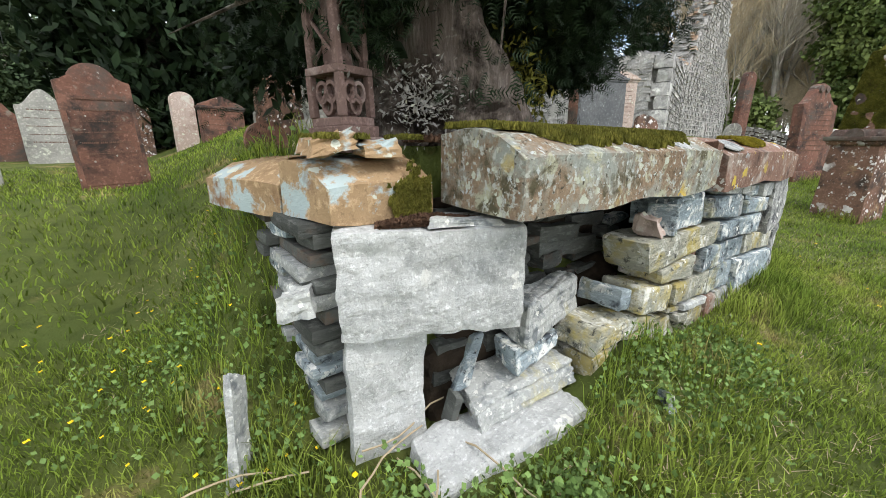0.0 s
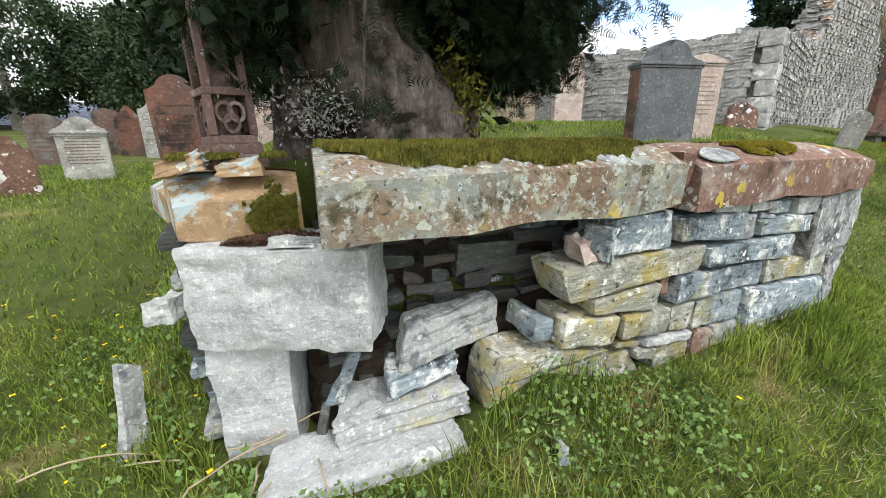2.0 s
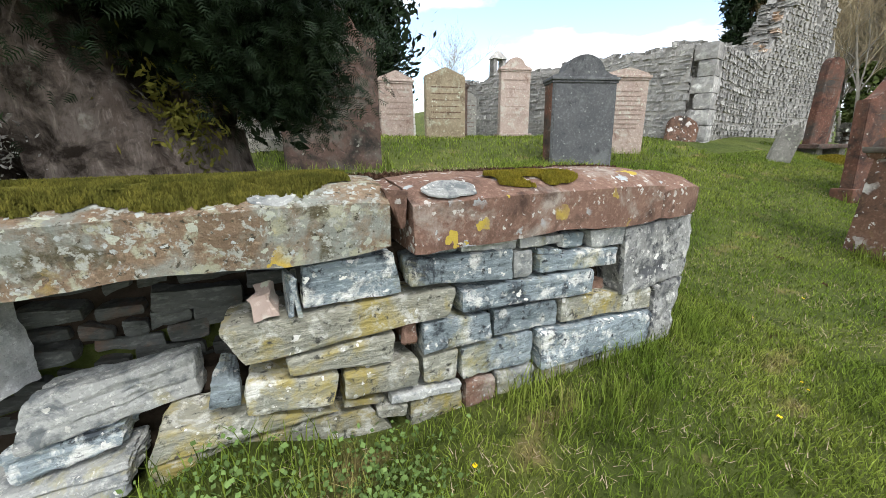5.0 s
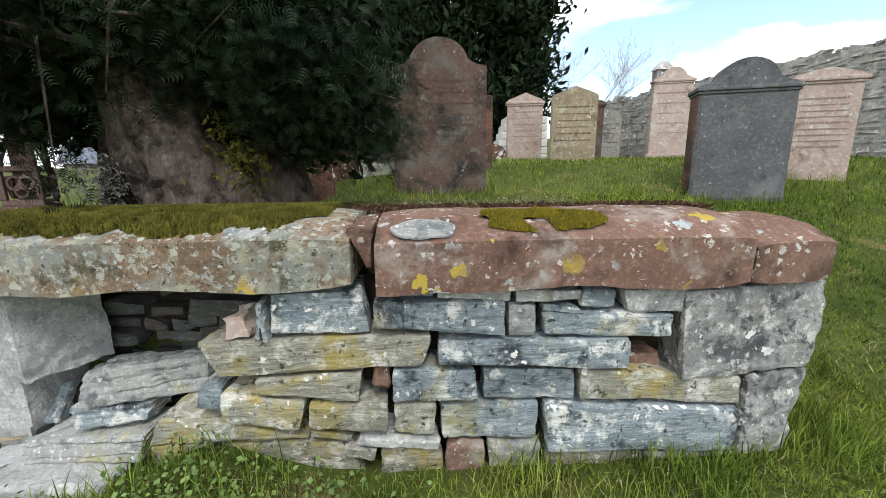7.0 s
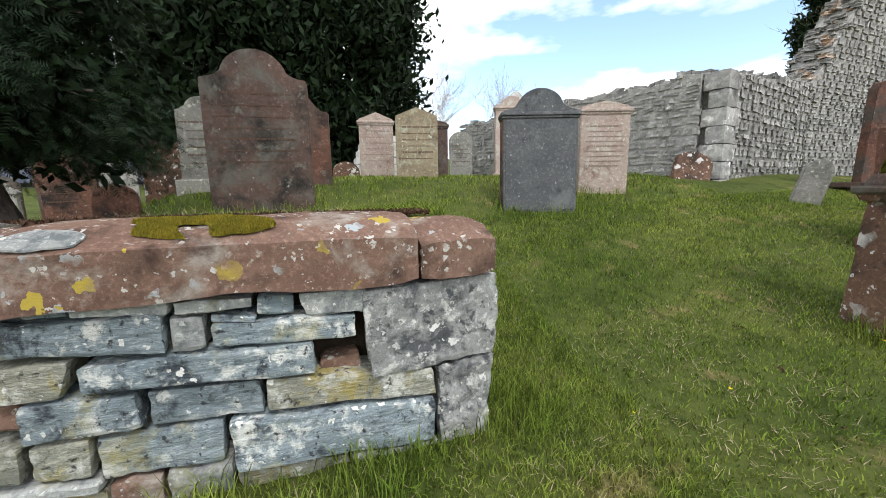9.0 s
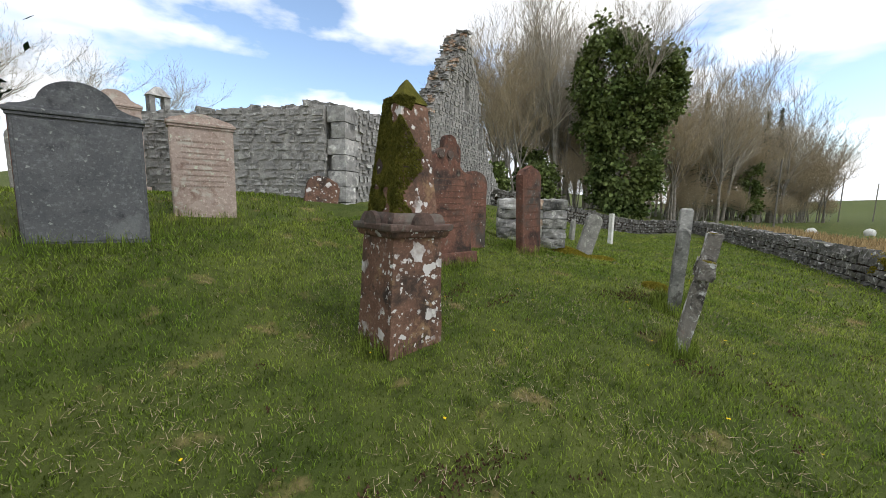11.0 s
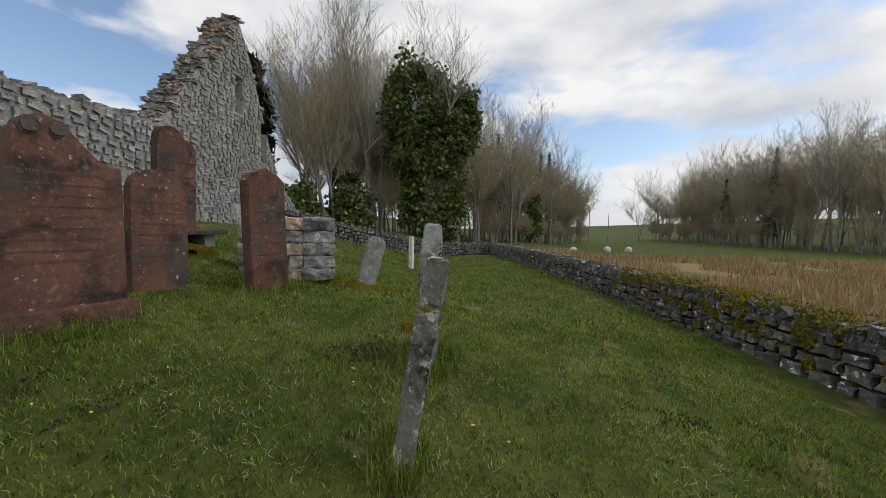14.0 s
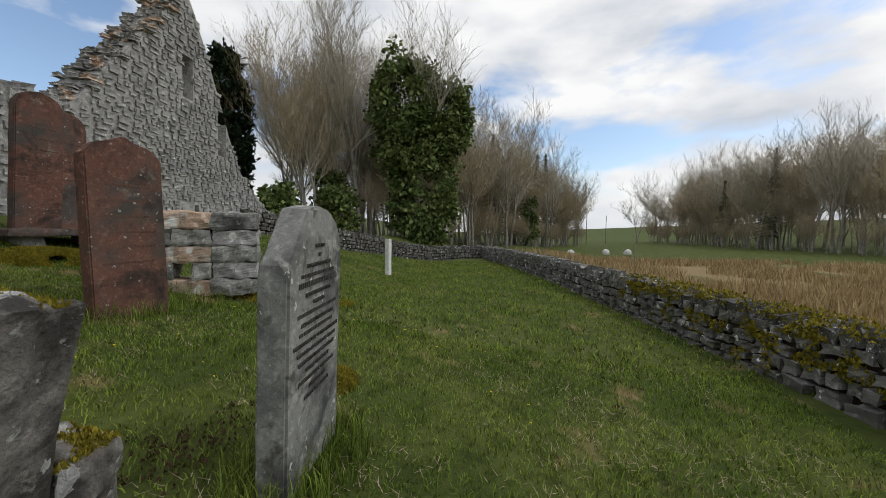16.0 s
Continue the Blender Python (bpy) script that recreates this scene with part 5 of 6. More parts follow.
part("bell_cap", rough_hull([(9.15, 11.75, 4.5), (9.81, 11.75, 4.5), (9.81, 12.15, 4.5), (9.15, 12.15, 4.5), (9.42, 11.85, 4.8), (9.54, 11.85, 4.8), (9.54, 12.05, 4.8), (9.42, 12.05, 4.8)], 2, 0.01, 0.01, 3), m_ruin, bell)

# low coursed wall stub and table tomb
stub = tagged(empty("wall_stub", 12.4, 0.7, 0.45), "low coursed stone wall stub with a square hole", "wall")
for k in range(5):
    z0 = 0.45 + 0.22 * k
    cuts_ = [0, 0.42 + 0.12 * (k % 2), 0.95, 1.48]
    for i, (s0, s1) in enumerate(zip(cuts_, cuts_[1:])):
        if k == 1 and i == 1:
            s0 += 0.2
        a, b = Vector((12.0, 1.35)), Vector((12.78, 0.0))
        p, q = a.lerp(b, s0 / 1.48 + 0.001), a.lerp(b, s1 / 1.48 - 0.001)
        part("stone", turned_block((p.x, p.y), (q.x, q.y), z0, z0 + 0.214, 0.48, 0, cuts=7, rough=0.03, rnd=0.012, seed=300 + k * 5 + i), (m_ruin, m_grey, m_letter, m_ruin_warm)[(k * 2 + i * 3) % 4], stub)
table = tagged(empty("table_tomb", 12.3, 2.6, 0.9), "flat table tomb slab on low supports, yellow with moss", "tomb")
part("top_slab", turned_block((11.9, 2.75), (13.4, 2.6), 1.2, 1.3, 0.75, 0, cuts=4, rough=0.008, rnd=0.012, seed=320), m_red_dark, table)
part("support", turned_block((12.1, 2.85), (12.35, 2.83), 0.7, 1.2, 0.5, 0, cuts=3, rough=0.01, rnd=0.012, seed=321), m_grey, table)
part("support", turned_block((12.95, 2.75), (13.2, 2.73), 0.7, 1.2, 0.5, 0, cuts=3, rough=0.01, rnd=0.012, seed=322), m_grey, table)


def mound(label, cx, cy, rx, ry, h, mat_, n, seed):
    def reg(r):
        a, q = r.random() * 6.28, math.sqrt(r.random())
        x, y = cx + rx * q * math.cos(a), cy + ry * q * math.sin(a)
        return (x, y, ground_z(x, y) + h * (1 - q * q)) if noise.noise((x * 3, y * 3, seed)) > -0.35 else None
    return tufts("moss", reg, n, mat_, label, 0.022, 0.03, seed=seed)


mound("golden moss on the bank beside the wall stub", 13.35, 0.2, 0.6, 0.6, 0.14, m_moss_y, 9000, 21)
mound("golden moss patch in the turf", 13.5, -0.6, 0.9, 0.35, 0.05, m_moss_y, 7000, 22)
mound("yellow moss in the turf by the lettered stone", 10.6, -2.0, 0.25, 0.2, 0.05, m_moss_y, 3000, 23)
mound("green-yellow moss on a low grave", 12.1, 2.4, 0.7, 0.3, 0.12, m_moss_y, 7000, 24)

# ---- drystone field wall ----
def drystone(label, pts, height, thick, near, seed):
    th = empty("drystone_wall", *pts[0], ground_z(*pts[0]))
    tagged(th, label, "stone wall")
    r = random.Random(seed)
    singles, far_ = [], []
    for a, b in zip(pts, pts[1:]):
        a, b = Vector(a), Vector(b)
        d = (b - a)
        L = d.length
        ang = math.degrees(math.atan2(d.y, d.x))
        d.normalize()
        n = Vector((-d.y, d.x))
        core_wall("core", a, b, lambda s: ground_z(*(a + d * s)) + height * 0.8, lambda s: ground_z(*(a + d * s)), thick * 0.6, th, (), m_soil, max(2, int(L / 1.5)))
        z = 0.0
        while z < height * 0.82:
            h = r.uniform(0.1, 0.17)
            s = 0.0
            while s < L:
                w = r.uniform(0.14, 0.38)
                for sg in (1, -1):
                    p = a + d * (s + w / 2) + n * sg * (thick / 2 - 0.1 * z / height - 0.08 + r.uniform(-0.03, 0.03))
                    m = pose(p.x, p.y, ground_z(p.x, p.y) + z + h / 2 - 0.03, r.uniform(-8, 8), r.uniform(-9, 9), ang + r.uniform(-8, 8)) @ Matrix.Diagonal((w, r.uniform(0.18, 0.26), h * 1.05, 1))
                    (singles if sg > 0 and near(p) else far_).append(m)
                s += w * 0.98
            z += h
        s = 0.0
        while s < L:
            w = r.uniform(0.1, 0.26)
            p = a + d * (s + w / 2)
            m = pose(p.x, p.y, ground_z(p.x, p.y) + height * 0.86 + r.uniform(-0.02, 0.04), r.uniform(-10, 10), r.uniform(-22, 22), ang + r.uniform(-10, 10)) @ Matrix.Diagonal((w * 1.1, thick * r.uniform(0.8, 1.05), r.uniform(0.2, 0.32), 1))
            (singles if near(p) else far_).append(m)
            s += w
    keep = singles[:300]
    pieces(keep, field_rocks, th)
    joined("stones", far_ + singles[300:], field_rocks, th, m_field, "mossy drystone courses")
    return th


WALL_PTS = [(31.0, -2.6), (27.0, -3.75), (22.5, -4.85), (19.0, -5.5), (15.0, -6.1), (12.5, -6.45), (10.2, -6.8), (8.0, -7.15), (4.0, -7.75), (-2.0, -8.65), (-12, -10.2)]
drystone("mossy grey drystone field wall with upright cope stones", WALL_PTS, 0.7, 0.6, lambda p: 9.8 < p.x < 14.2, 31)
drystone("pale drystone wall across the churchyard end", [(31.1, -2.5), (28.0, 0.3), (25.0, 2.3), (21.8, 3.3), (19.6, 5.0)], 0.72, 0.6, lambda p: False, 32)


def wall_moss(r):
    x = r.uniform(7.5, 16)
    for a, b in zip(WALL_PTS, WALL_PTS[1:]):
        if b[0] <= x <= a[0]:
            f = (x - b[0]) / (a[0] - b[0])
            y = b[1] + (a[1] - b[1]) * f
            k, h = r.random(), r.uniform(0.05, 0.66)
            if noise.noise((x * 3.1, h * 4, 4)) < 0.12:
                return None
            if k < 0.4:
                return x, y + r.uniform(-0.2, 0.3), ground_z(x, y) + 0.7 + r.uniform(-0.06, 0.08)
            return x, y + 0.24 + r.uniform(-0.02, 0.05), ground_z(x, y) + h


tufts("moss", wall_moss, 16000, m_moss_y, "ochre and green moss on the drystone wall", 0.02, 0.03, seed=33)

# ---- trees ----
def tube(vs, fs, a, b, r0, r1, n=5):
    d = (b - a)
    if d.length < 1e-5:
        return
    q = d.to_track_quat("Z", "Y")
    o = len(vs)
    for p, r in ((a, r0), (b, r1)):
        for i in range(n):
            t = 6.2832 * i / n
            vs.append(tuple(p + q @ Vector((r * math.cos(t), r * math.sin(t), 0))))
    for i in range(n):
        j = (i + 1) % n
        fs.append((o + i, o + j, o + n + j, o + n + i))


def bare_tree(seed, height, spread_, levels=4, stems=1, leaf=None):
    """Vertices and faces of a leafless tree: trunk and forking limbs down to fine twigs."""
    r = random.Random(seed)
    trunk_v, trunk_f, twig_v, twig_f = [], [], [], []

    def grow(p, d, length, rad, level):
        segs = 4 if level == 0 else 3
        for k in range(segs):
            bend = Vector((r.gauss(0, 1), r.gauss(0, 1), r.gauss(0.25, 0.5))) * (0.07 + 0.06 * level)
            d2 = (d + bend).normalized()
            q = p + d2 * (length / segs)
            r2 = rad * (1 - 0.6 * (k + 1) / segs)
            r1 = rad * (1 - 0.6 * k / segs)
            tube(trunk_v if level < 2 else twig_v, trunk_f if level < 2 else twig_f, p, q, r1, r2, 6 if level == 0 else (4 if level < 2 else 3))
            p, d = q, d2
            if level < levels and (k > 0 or level > 0):
                for _ in range(r.choice((2, 3)) if level < 2 else 2):
                    a = r.random() * 6.28
                    side = Vector((math.cos(a), math.sin(a), 0))
                    nd = (d * r.uniform(0.6, 1.0) + side * spread_ * r.uniform(0.4, 1.0) + Vector((0, 0, 0.15))).normalized()
                    grow(p, nd, length * r.uniform(0.42, 0.66), max(r2 * 0.6, 0.008), level + 1)

    for s in range(stems):
        a = r.random() * 6.28
        d = Vector((0.16 * math.cos(a) * (stems > 1), 0.16 * math.sin(a) * (stems > 1), 1)).normalized()
        grow(Vector((0.25 * math.cos(a) * (stems > 1), 0.25 * math.sin(a) * (stems > 1), -0.3)), d, height * 0.62, height * 0.014 / stems ** 0.4, 0)
    return trunk_v, trunk_f, twig_v, twig_f


def tree_thing(label, seed, height, spread_, levels=4, stems=1, twig=None, group="bare trees of the wood"):
    tv, tf, wv, wf = bare_tree(seed, height, spread_, levels, stems)
    t = tagged(empty("bare_tree"), label, "tree", group)
    adopt(new("trunk", mesh_from("trunk", tv, tf, m_trunk, True)), t)
    adopt(new("crown", mesh_from("crown", wv, wf, twig or m_twig)), t)
    return t


protos = [tree_thing("leafless grey-brown tree at the wood's edge", 1, 11.5, 0.75, 4, 1),
          tree_thing("leafless many-stemmed tree with fine pale twigs", 2, 10, 0.6, 4, 2, m_twig2),
          tree_thing("slender leafless tree with a pale stem", 3, 12, 0.5, 4, 1),
          tree_thing("leafless bushy tree with warm brown twigs", 4, 8, 0.8, 4, 2, m_twig2)]
rt = random.Random(17)


def swung(x, y, deg=-6.0):
    """A far place turned about the churchyard's end."""
    if x < 24:
        return x, y
    c, k = math.cos(radians(deg)), math.sin(radians(deg))
    return 7.5 + (x - 7.5) * c - (y + 3) * k, -3 + (x - 7.5) * k + (y + 3) * c


first = [True] * 4


def plant(k, x, y, s):
    if x > 20 and y > 0 and math.atan2(x - 8, y + 3) < radians(55):
        return
    x, y = swung(x, y)
    s *= 1.22 if x > 24 else 1.0
    m = pose(x, y, ground_z(x, y) - 0.1, 0, 0, rt.uniform(0, 360)) @ Matrix.Scale(s, 4)
    if first[k]:
        first[k] = False
        protos[k].matrix_basis = m
        return
    c = copy_thing(protos[k], m)
    c.scale = (s, s, s)


# wood on the rising ground past the chapel, receding along the field
for i in range(105):
    f = rt.random() ** 1.1
    ex, ey = 33 + 62 * f, 14.0 - 28 * f
    back = rt.random() ** 1.2 * (20 - 8 * f)
    plant(rt.choice((0, 1, 2, 2, 3, 1)), ex + back * 0.35 + rt.uniform(-1, 1), ey + back + rt.uniform(-0.6, 0.6), rt.uniform(0.8, 1.3) * (1.0 - 0.1 * f))
for x, y, k, s in ((43, 10.5, 0, 1.25), (38, 11.5, 2, 1.2), (41.5, 12.2, 0, 1.3), (31, 18, 0, 1.2), (33, 22, 2, 1.2), (29, 16.5, 3, 1.0), (33.5, 13, 1, 1.0), (32, 16, 3, 1.1), (36, 17, 0, 1.1), (30.5, 20, 1, 1.0), (28, 24, 0, 1.0), (45, 7.0, 3, 1.0), (50, 4.0, 1, 1.0), (57, 0.5, 2, 0.95)):
    plant(k, x, y, s)
# wood across the field
for i in range(85):
    f = rt.random()
    ex, ey = 62 + 85 * f, -47 + 9 * f
    plant(rt.choice((0, 1, 2, 3)), ex + rt.uniform(-2, 2), ey - rt.random() ** 1.4 * 16, rt.uniform(1.0, 1.45))
for i in range(48):
    f = rt.random()
    plant(3, 36 + 60 * f + rt.uniform(-1, 1), 11.5 - 25.5 * f + rt.uniform(0, 3), rt.uniform(0.28, 0.5))
for i in range(40):
    f = rt.random()
    plant(3, 62 + 85 * f, -46 + 9 * f - rt.uniform(0, 5), rt.uniform(0.35, 0.6))
for x, y, s in ((118, -29, 0.8), (122, -30, 0.75), (8, 40, 1.0), (14, 46, 1.1), (24, 44, 1.0), (-16, 40, 1.0), (-9, 46, 1.0), (-22, 34, 0.9), (19, 40, 1.0)):
    plant(0, x, y, s)


def leaf_cloud(region, count, size, seed, aspect=0.55):
    """Small pointed leaves, two triangles each, at places and headings given by region(rng)."""
    r = random.Random(seed)
    vs, fs = [], []
    while len(fs) < count:
        p = region(r)
        if p is None:
            continue
        p, up = p
        d = Vector((r.gauss(0, 1), r.gauss(0, 1), r.gauss(0, 1))) + up
        d.normalize()
        side = d.cross(Vector((r.gauss(0, 1), r.gauss(0, 1), r.gauss(0, 1)))).normalized()
        s = size * r.uniform(0.6, 1.3)
        i = len(vs)
        vs += [tuple(p), tuple(p + d * s * 0.5 + side * s * aspect * 0.5), tuple(p + d * s), tuple(p + d * s * 0.5 - side * s * aspect * 0.5)]
        fs.append((i, i + 1, i + 2, i + 3))
    return vs, fs


def clumpy(centre, rx, ry, rz, n, seed, clump=0.35, bottom=-1.0):
    """Clump centres scattered over an uneven ellipsoid shell."""
    r = random.Random(seed)
    out = []
    while len(out) < n:
        v = Vector((r.gauss(0, 1), r.gauss(0, 1), r.gauss(0, 1))).normalized()
        if v.z < bottom:
            continue
        k = r.uniform(0.55, 1.0) ** 0.5 * (1 + 0.22 * noise.noise(v * 2.2 + Vector((seed, 0, 0))))
        out.append((Vector(centre) + Vector((v.x * rx * k, v.y * ry * k, v.z * rz * k)), v, clump * r.uniform(0.6, 1.3)))
    return out


def from_clumps(cl):
    def reg(r):
        c, v, s = cl[r.randrange(len(cl))]
        q = Vector((r.gauss(0, 1), r.gauss(0, 1), r.gauss(0, 1))) * s * 0.45
        return c + q, v * 0.8 + Vector((0, 0, -0.2))
    return reg


# ivy-clad tree
ivy = tagged(empty("ivy_tree", 39, 3.2, ground_z(39, 3.2)), "tall tree wholly clad in dark green ivy", "tree")
tv, tf, wv, wf = bare_tree(9, 17.0, 0.5, 4, 1)
zi = ground_z(39, 3.2)
adopt(new("trunk", mesh_from("trunk", [(x + 39, y + 3.2, z + zi) for x, y, z in tv], tf, m_trunk)), ivy)
adopt(new("crown", mesh_from("crown", [(x + 39, y + 3.2, z + zi) for x, y, z in wv], wf, m_twig)), ivy)
cl = clumpy((39, 4.2, zi + 10.4), 2.6, 2.8, 4.8, 150, 5, 0.8) + clumpy((39.4, 0.8, zi + 9.8), 1.8, 1.8, 3.0, 70, 6, 0.7) + clumpy((39, 2.8, zi + 4.6), 1.9, 2.7, 5.0, 130, 7, 0.8)
v_, f_ = leaf_cloud(from_clumps(cl), 34000, 0.34, 8, 0.8)
adopt(new("ivy_crown", mesh_from("ivy_crown", v_, f_, m_ivy)), ivy)
for x, y, h, s in ((37.5, 14, 5.0, 10), (34.5, 11.5, 3.2, 11), (46, 9.5, 6.0, 13), (70, -2.0, 7.0, 14), (31.5, 14.5, 3.0, 18)):
    x, y = swung(x, y)
    sh = tagged(empty("ivy_tree", x, y, ground_z(x, y)), "smaller ivy-wrapped tree in the wood", "tree", "ivied trees of the wood")
    z0 = ground_z(x, y)
    tv, tf = [], []
    tube(tv, tf, Vector((x, y, z0 - 0.2)), Vector((x + 0.3, y, z0 + h)), 0.22, 0.08, 7)
    adopt(new("trunk", mesh_from("trunk", tv, tf, m_trunk)), sh)
    v_, f_ = leaf_cloud(from_clumps(clumpy((x, y, z0 + h * 0.55), 1.0, 1.0, h * 0.55, 40, s, 0.6)), 4500, 0.34, s, 0.8)
    adopt(new("crown", mesh_from("crown", v_, f_, m_ivy)), sh)


def conifer(x, y, h, w, seed, label, mat_=None, group="conifers of the woods"):
    x, y = swung(x, y)
    h *= 1.2
    r = random.Random(seed)
    z0 = ground_z(x, y)
    t = tagged(empty("conifer", x, y, z0), label, "tree", group)
    tv, tf = [], []
    tube(tv, tf, Vector((x, y, z0 - 0.2)), Vector((x, y, z0 + h)), h * 0.018, 0.02, 6)
    adopt(new("trunk", mesh_from("trunk", tv, tf, m_trunk)), t)
    vs, fs = [], []
    for k in range(int(h * 16)):
        f = r.random() ** 0.8
        z = z0 + h * (0.12 + 0.88 * f)
        a = r.random() * 6.28
        L = w * (1 - f) * r.uniform(0.7, 1.1) + 0.15
        p = Vector((x, y, z))
        d = Vector((math.cos(a), math.sin(a), -0.28))
        for j in range(5):
            q = p + d * L * (j + 1) / 5
            s = 0.5 * (1.1 - j / 6)
            i = len(vs)
            side = Vector((-d.y, d.x, 0)) * s * 0.5
            vs += [tuple(q - d * 0.25 + side), tuple(q + d * 0.3), tuple(q - d * 0.25 - side), tuple(q + Vector((0, 0, -0.25 * s)))]
            fs += [(i, i + 1, i + 2), (i, i + 1, i + 3)]
    adopt(new("needles", mesh_from("needles", vs, fs, mat_ or m_conifer)), t)


for i, (x, y, h) in enumerate(((62, 3, 13), (66, 1, 12), (76, -3, 13), (80, -4.5, 14), (84, -5, 12), (88, -44, 15), (95, -46, 13), (70, -52, 16), (104, -43, 12))):
    conifer(x, y, h, 2.3, 40 + i, "grey-green spruce rising from the wood")


def column_yew(label, x, y, h, w, count, size, seed, cl_n=260):
    z0 = ground_z(x, y)
    t = tagged(empty("yew_tree", x, y, z0), label, "tree")
    tv, tf = [], []
    tube(tv, tf, Vector((x, y, z0 - 0.2)), Vector((x, y, z0 + h * 0.8)), 0.3, 0.06, 8)
    adopt(new("trunk", mesh_from("trunk", tv, tf, m_yew_bark)), t)
    r = random.Random(seed)
    cl_ = []
    for _ in range(cl_n):
        f = r.random()
        a = r.random() * 6.28
        rad = w * min(1, 0.55 + f * 1.8) * (1 - max(0, f - 0.72) / 0.28 * 0.72) * r.uniform(0.55, 1.0)
        cl_.append((Vector((x + rad * math.cos(a), y + rad * math.sin(a), z0 + 0.25 + h * f)), Vector((math.cos(a) * 0.3, math.sin(a) * 0.3, 1.2)), w * 0.3 * r.uniform(0.6, 1.2)))
    v_, f_ = leaf_cloud(from_clumps(cl_), count, size, seed, 0.4)
    adopt(new("crown", mesh_from("crown", v_, f_, m_yew)), t)


column_yew("tall dark upright yew behind the headstones", 3.0, 12.4, 10.5, 2.6, 60000, 0.3, 51, 520)
column_yew("tall dark yew beside its fellow", -0.6, 12.8, 9.5, 2.4, 40000, 0.34, 53, 420)
column_yew("dark upright yew beyond the gable", 34.0, 16.6, 12.5, 1.7, 20000, 0.42, 52)
for i, (x, y, s) in enumerate(((-13, 30, 3.4), (-8, 33, 3.0), (-17.5, 27, 3.2), (-5.5, 27, 2.4))):
    z0 = ground_z(x, y)
    t = tagged(empty("evergreen_tree", x, y, z0), "dark spreading evergreen beyond the graves", "tree", "evergreens beyond the graves")
    tv, tf = [], []
    tube(tv, tf, Vector((x, y, z0 - 0.2)), Vector((x, y, z0 + s * 2)), 0.3, 0.1, 7)
    adopt(new("trunk", mesh_from("trunk", tv, tf, m_trunk)), t)
    v_, f_ = leaf_cloud(from_clumps(clumpy((x, y, z0 + s * 1.35), s, s, s * 1.15, 130, 60 + i, 0.8)), 26000, 0.22, 60 + i, 0.6)
    adopt(new("crown", mesh_from("crown", v_, f_, m_conifer)), t)

# ---- the old yew over the tomb ----
yew = tagged(empty("old_yew", 0.0, 0.95, 1.1), "huge dark yew with a gnarled leaning trunk over the tomb", "tree")


def gnarl(name, path, radii, n=84, seg=10, seed=0, ridges=0.16):
    """A ridged, twisting limb along a path of points."""
    vs, fs = [], []
    pts = []
    for i in range(len(path) - 1):
        for k in range(seg):
            f = k / seg
            pts.append((Vector(path[i]).lerp(Vector(path[i + 1]), f), radii[i] + (radii[i + 1] - radii[i]) * f))
    pts.append((Vector(path[-1]), radii[-1]))
    for j, (p, r_) in enumerate(pts):
        d = (pts[min(j + 1, len(pts) - 1)][0] - pts[max(j - 1, 0)][0]).normalized()
        q = d.to_track_quat("Z", "Y")
        for i in range(n):
            t = 6.2832 * i / n + j * 0.025
            rr_ = r_ * (1 + ridges * noise.noise((math.cos(t) * 2.2 + seed, math.sin(t) * 2.2, j * 0.05)) + ridges * 0.55 * abs(noise.noise((math.cos(t) * 15 + seed, math.sin(t) * 15, j * 0.07))) + ridges * 0.9 * noise.noise((math.cos(t) * 7 + seed, math.sin(t) * 7, j * 0.05)))
            vs.append(tuple(p + q @ Vector((rr_ * math.cos(t), rr_ * math.sin(t), 0))))
    for j in range(len(pts) - 1):
        for i in range(n):
            k = (i + 1) % n
            fs.append((j * n + i, j * n + k, (j + 1) * n + k, (j + 1) * n + i))
    return adopt(new(name, mesh_from(name, vs, fs, m_yew_bark, True)), yew)


gnarl("trunk", [(0.12, 0.95, 1.0), (0.06, 0.95, 1.25), (-0.12, 0.98, 1.6), (-0.3, 1.05, 2.1), (-0.35, 1.3, 3.2), (-0.2, 1.6, 5.0)], [0.46, 0.34, 0.28, 0.25, 0.2, 0.08], 40, 14, 1, 0.22)
gnarl("trunk", [(0.42, 1.15, 1.0), (0.4, 1.15, 1.5), (0.5, 1.3, 2.3), (0.45, 1.5, 4.0)], [0.24, 0.17, 0.14, 0.06], 24, 10, 2, 0.22)
gnarl("trunk", [(-0.42, 1.0, 1.0), (-0.45, 1.05, 1.5), (-0.6, 1.2, 2.4), (-0.5, 1.5, 3.8)], [0.2, 0.14, 0.11, 0.05], 24, 10, 3, 0.25)
for k, (a, L) in enumerate(((-2.7, 0.5), (-2.1, 0.42), (-1.5, 0.36), (-1.0, 0.42), (-0.4, 0.55), (-3.1, 0.5))):
    c = Vector((0.08, 0.95, 1.32))
    e = c + Vector((math.cos(a) * L, math.sin(a) * L, -0.24))
    gnarl("root", [tuple(c), tuple(c.lerp(e, 0.5) + Vector((0, 0, 0.02))), tuple(e)], [0.14, 0.09, 0.03], 14, 8, 5 + k, 0.3)
ry = random.Random(71)
tips = []
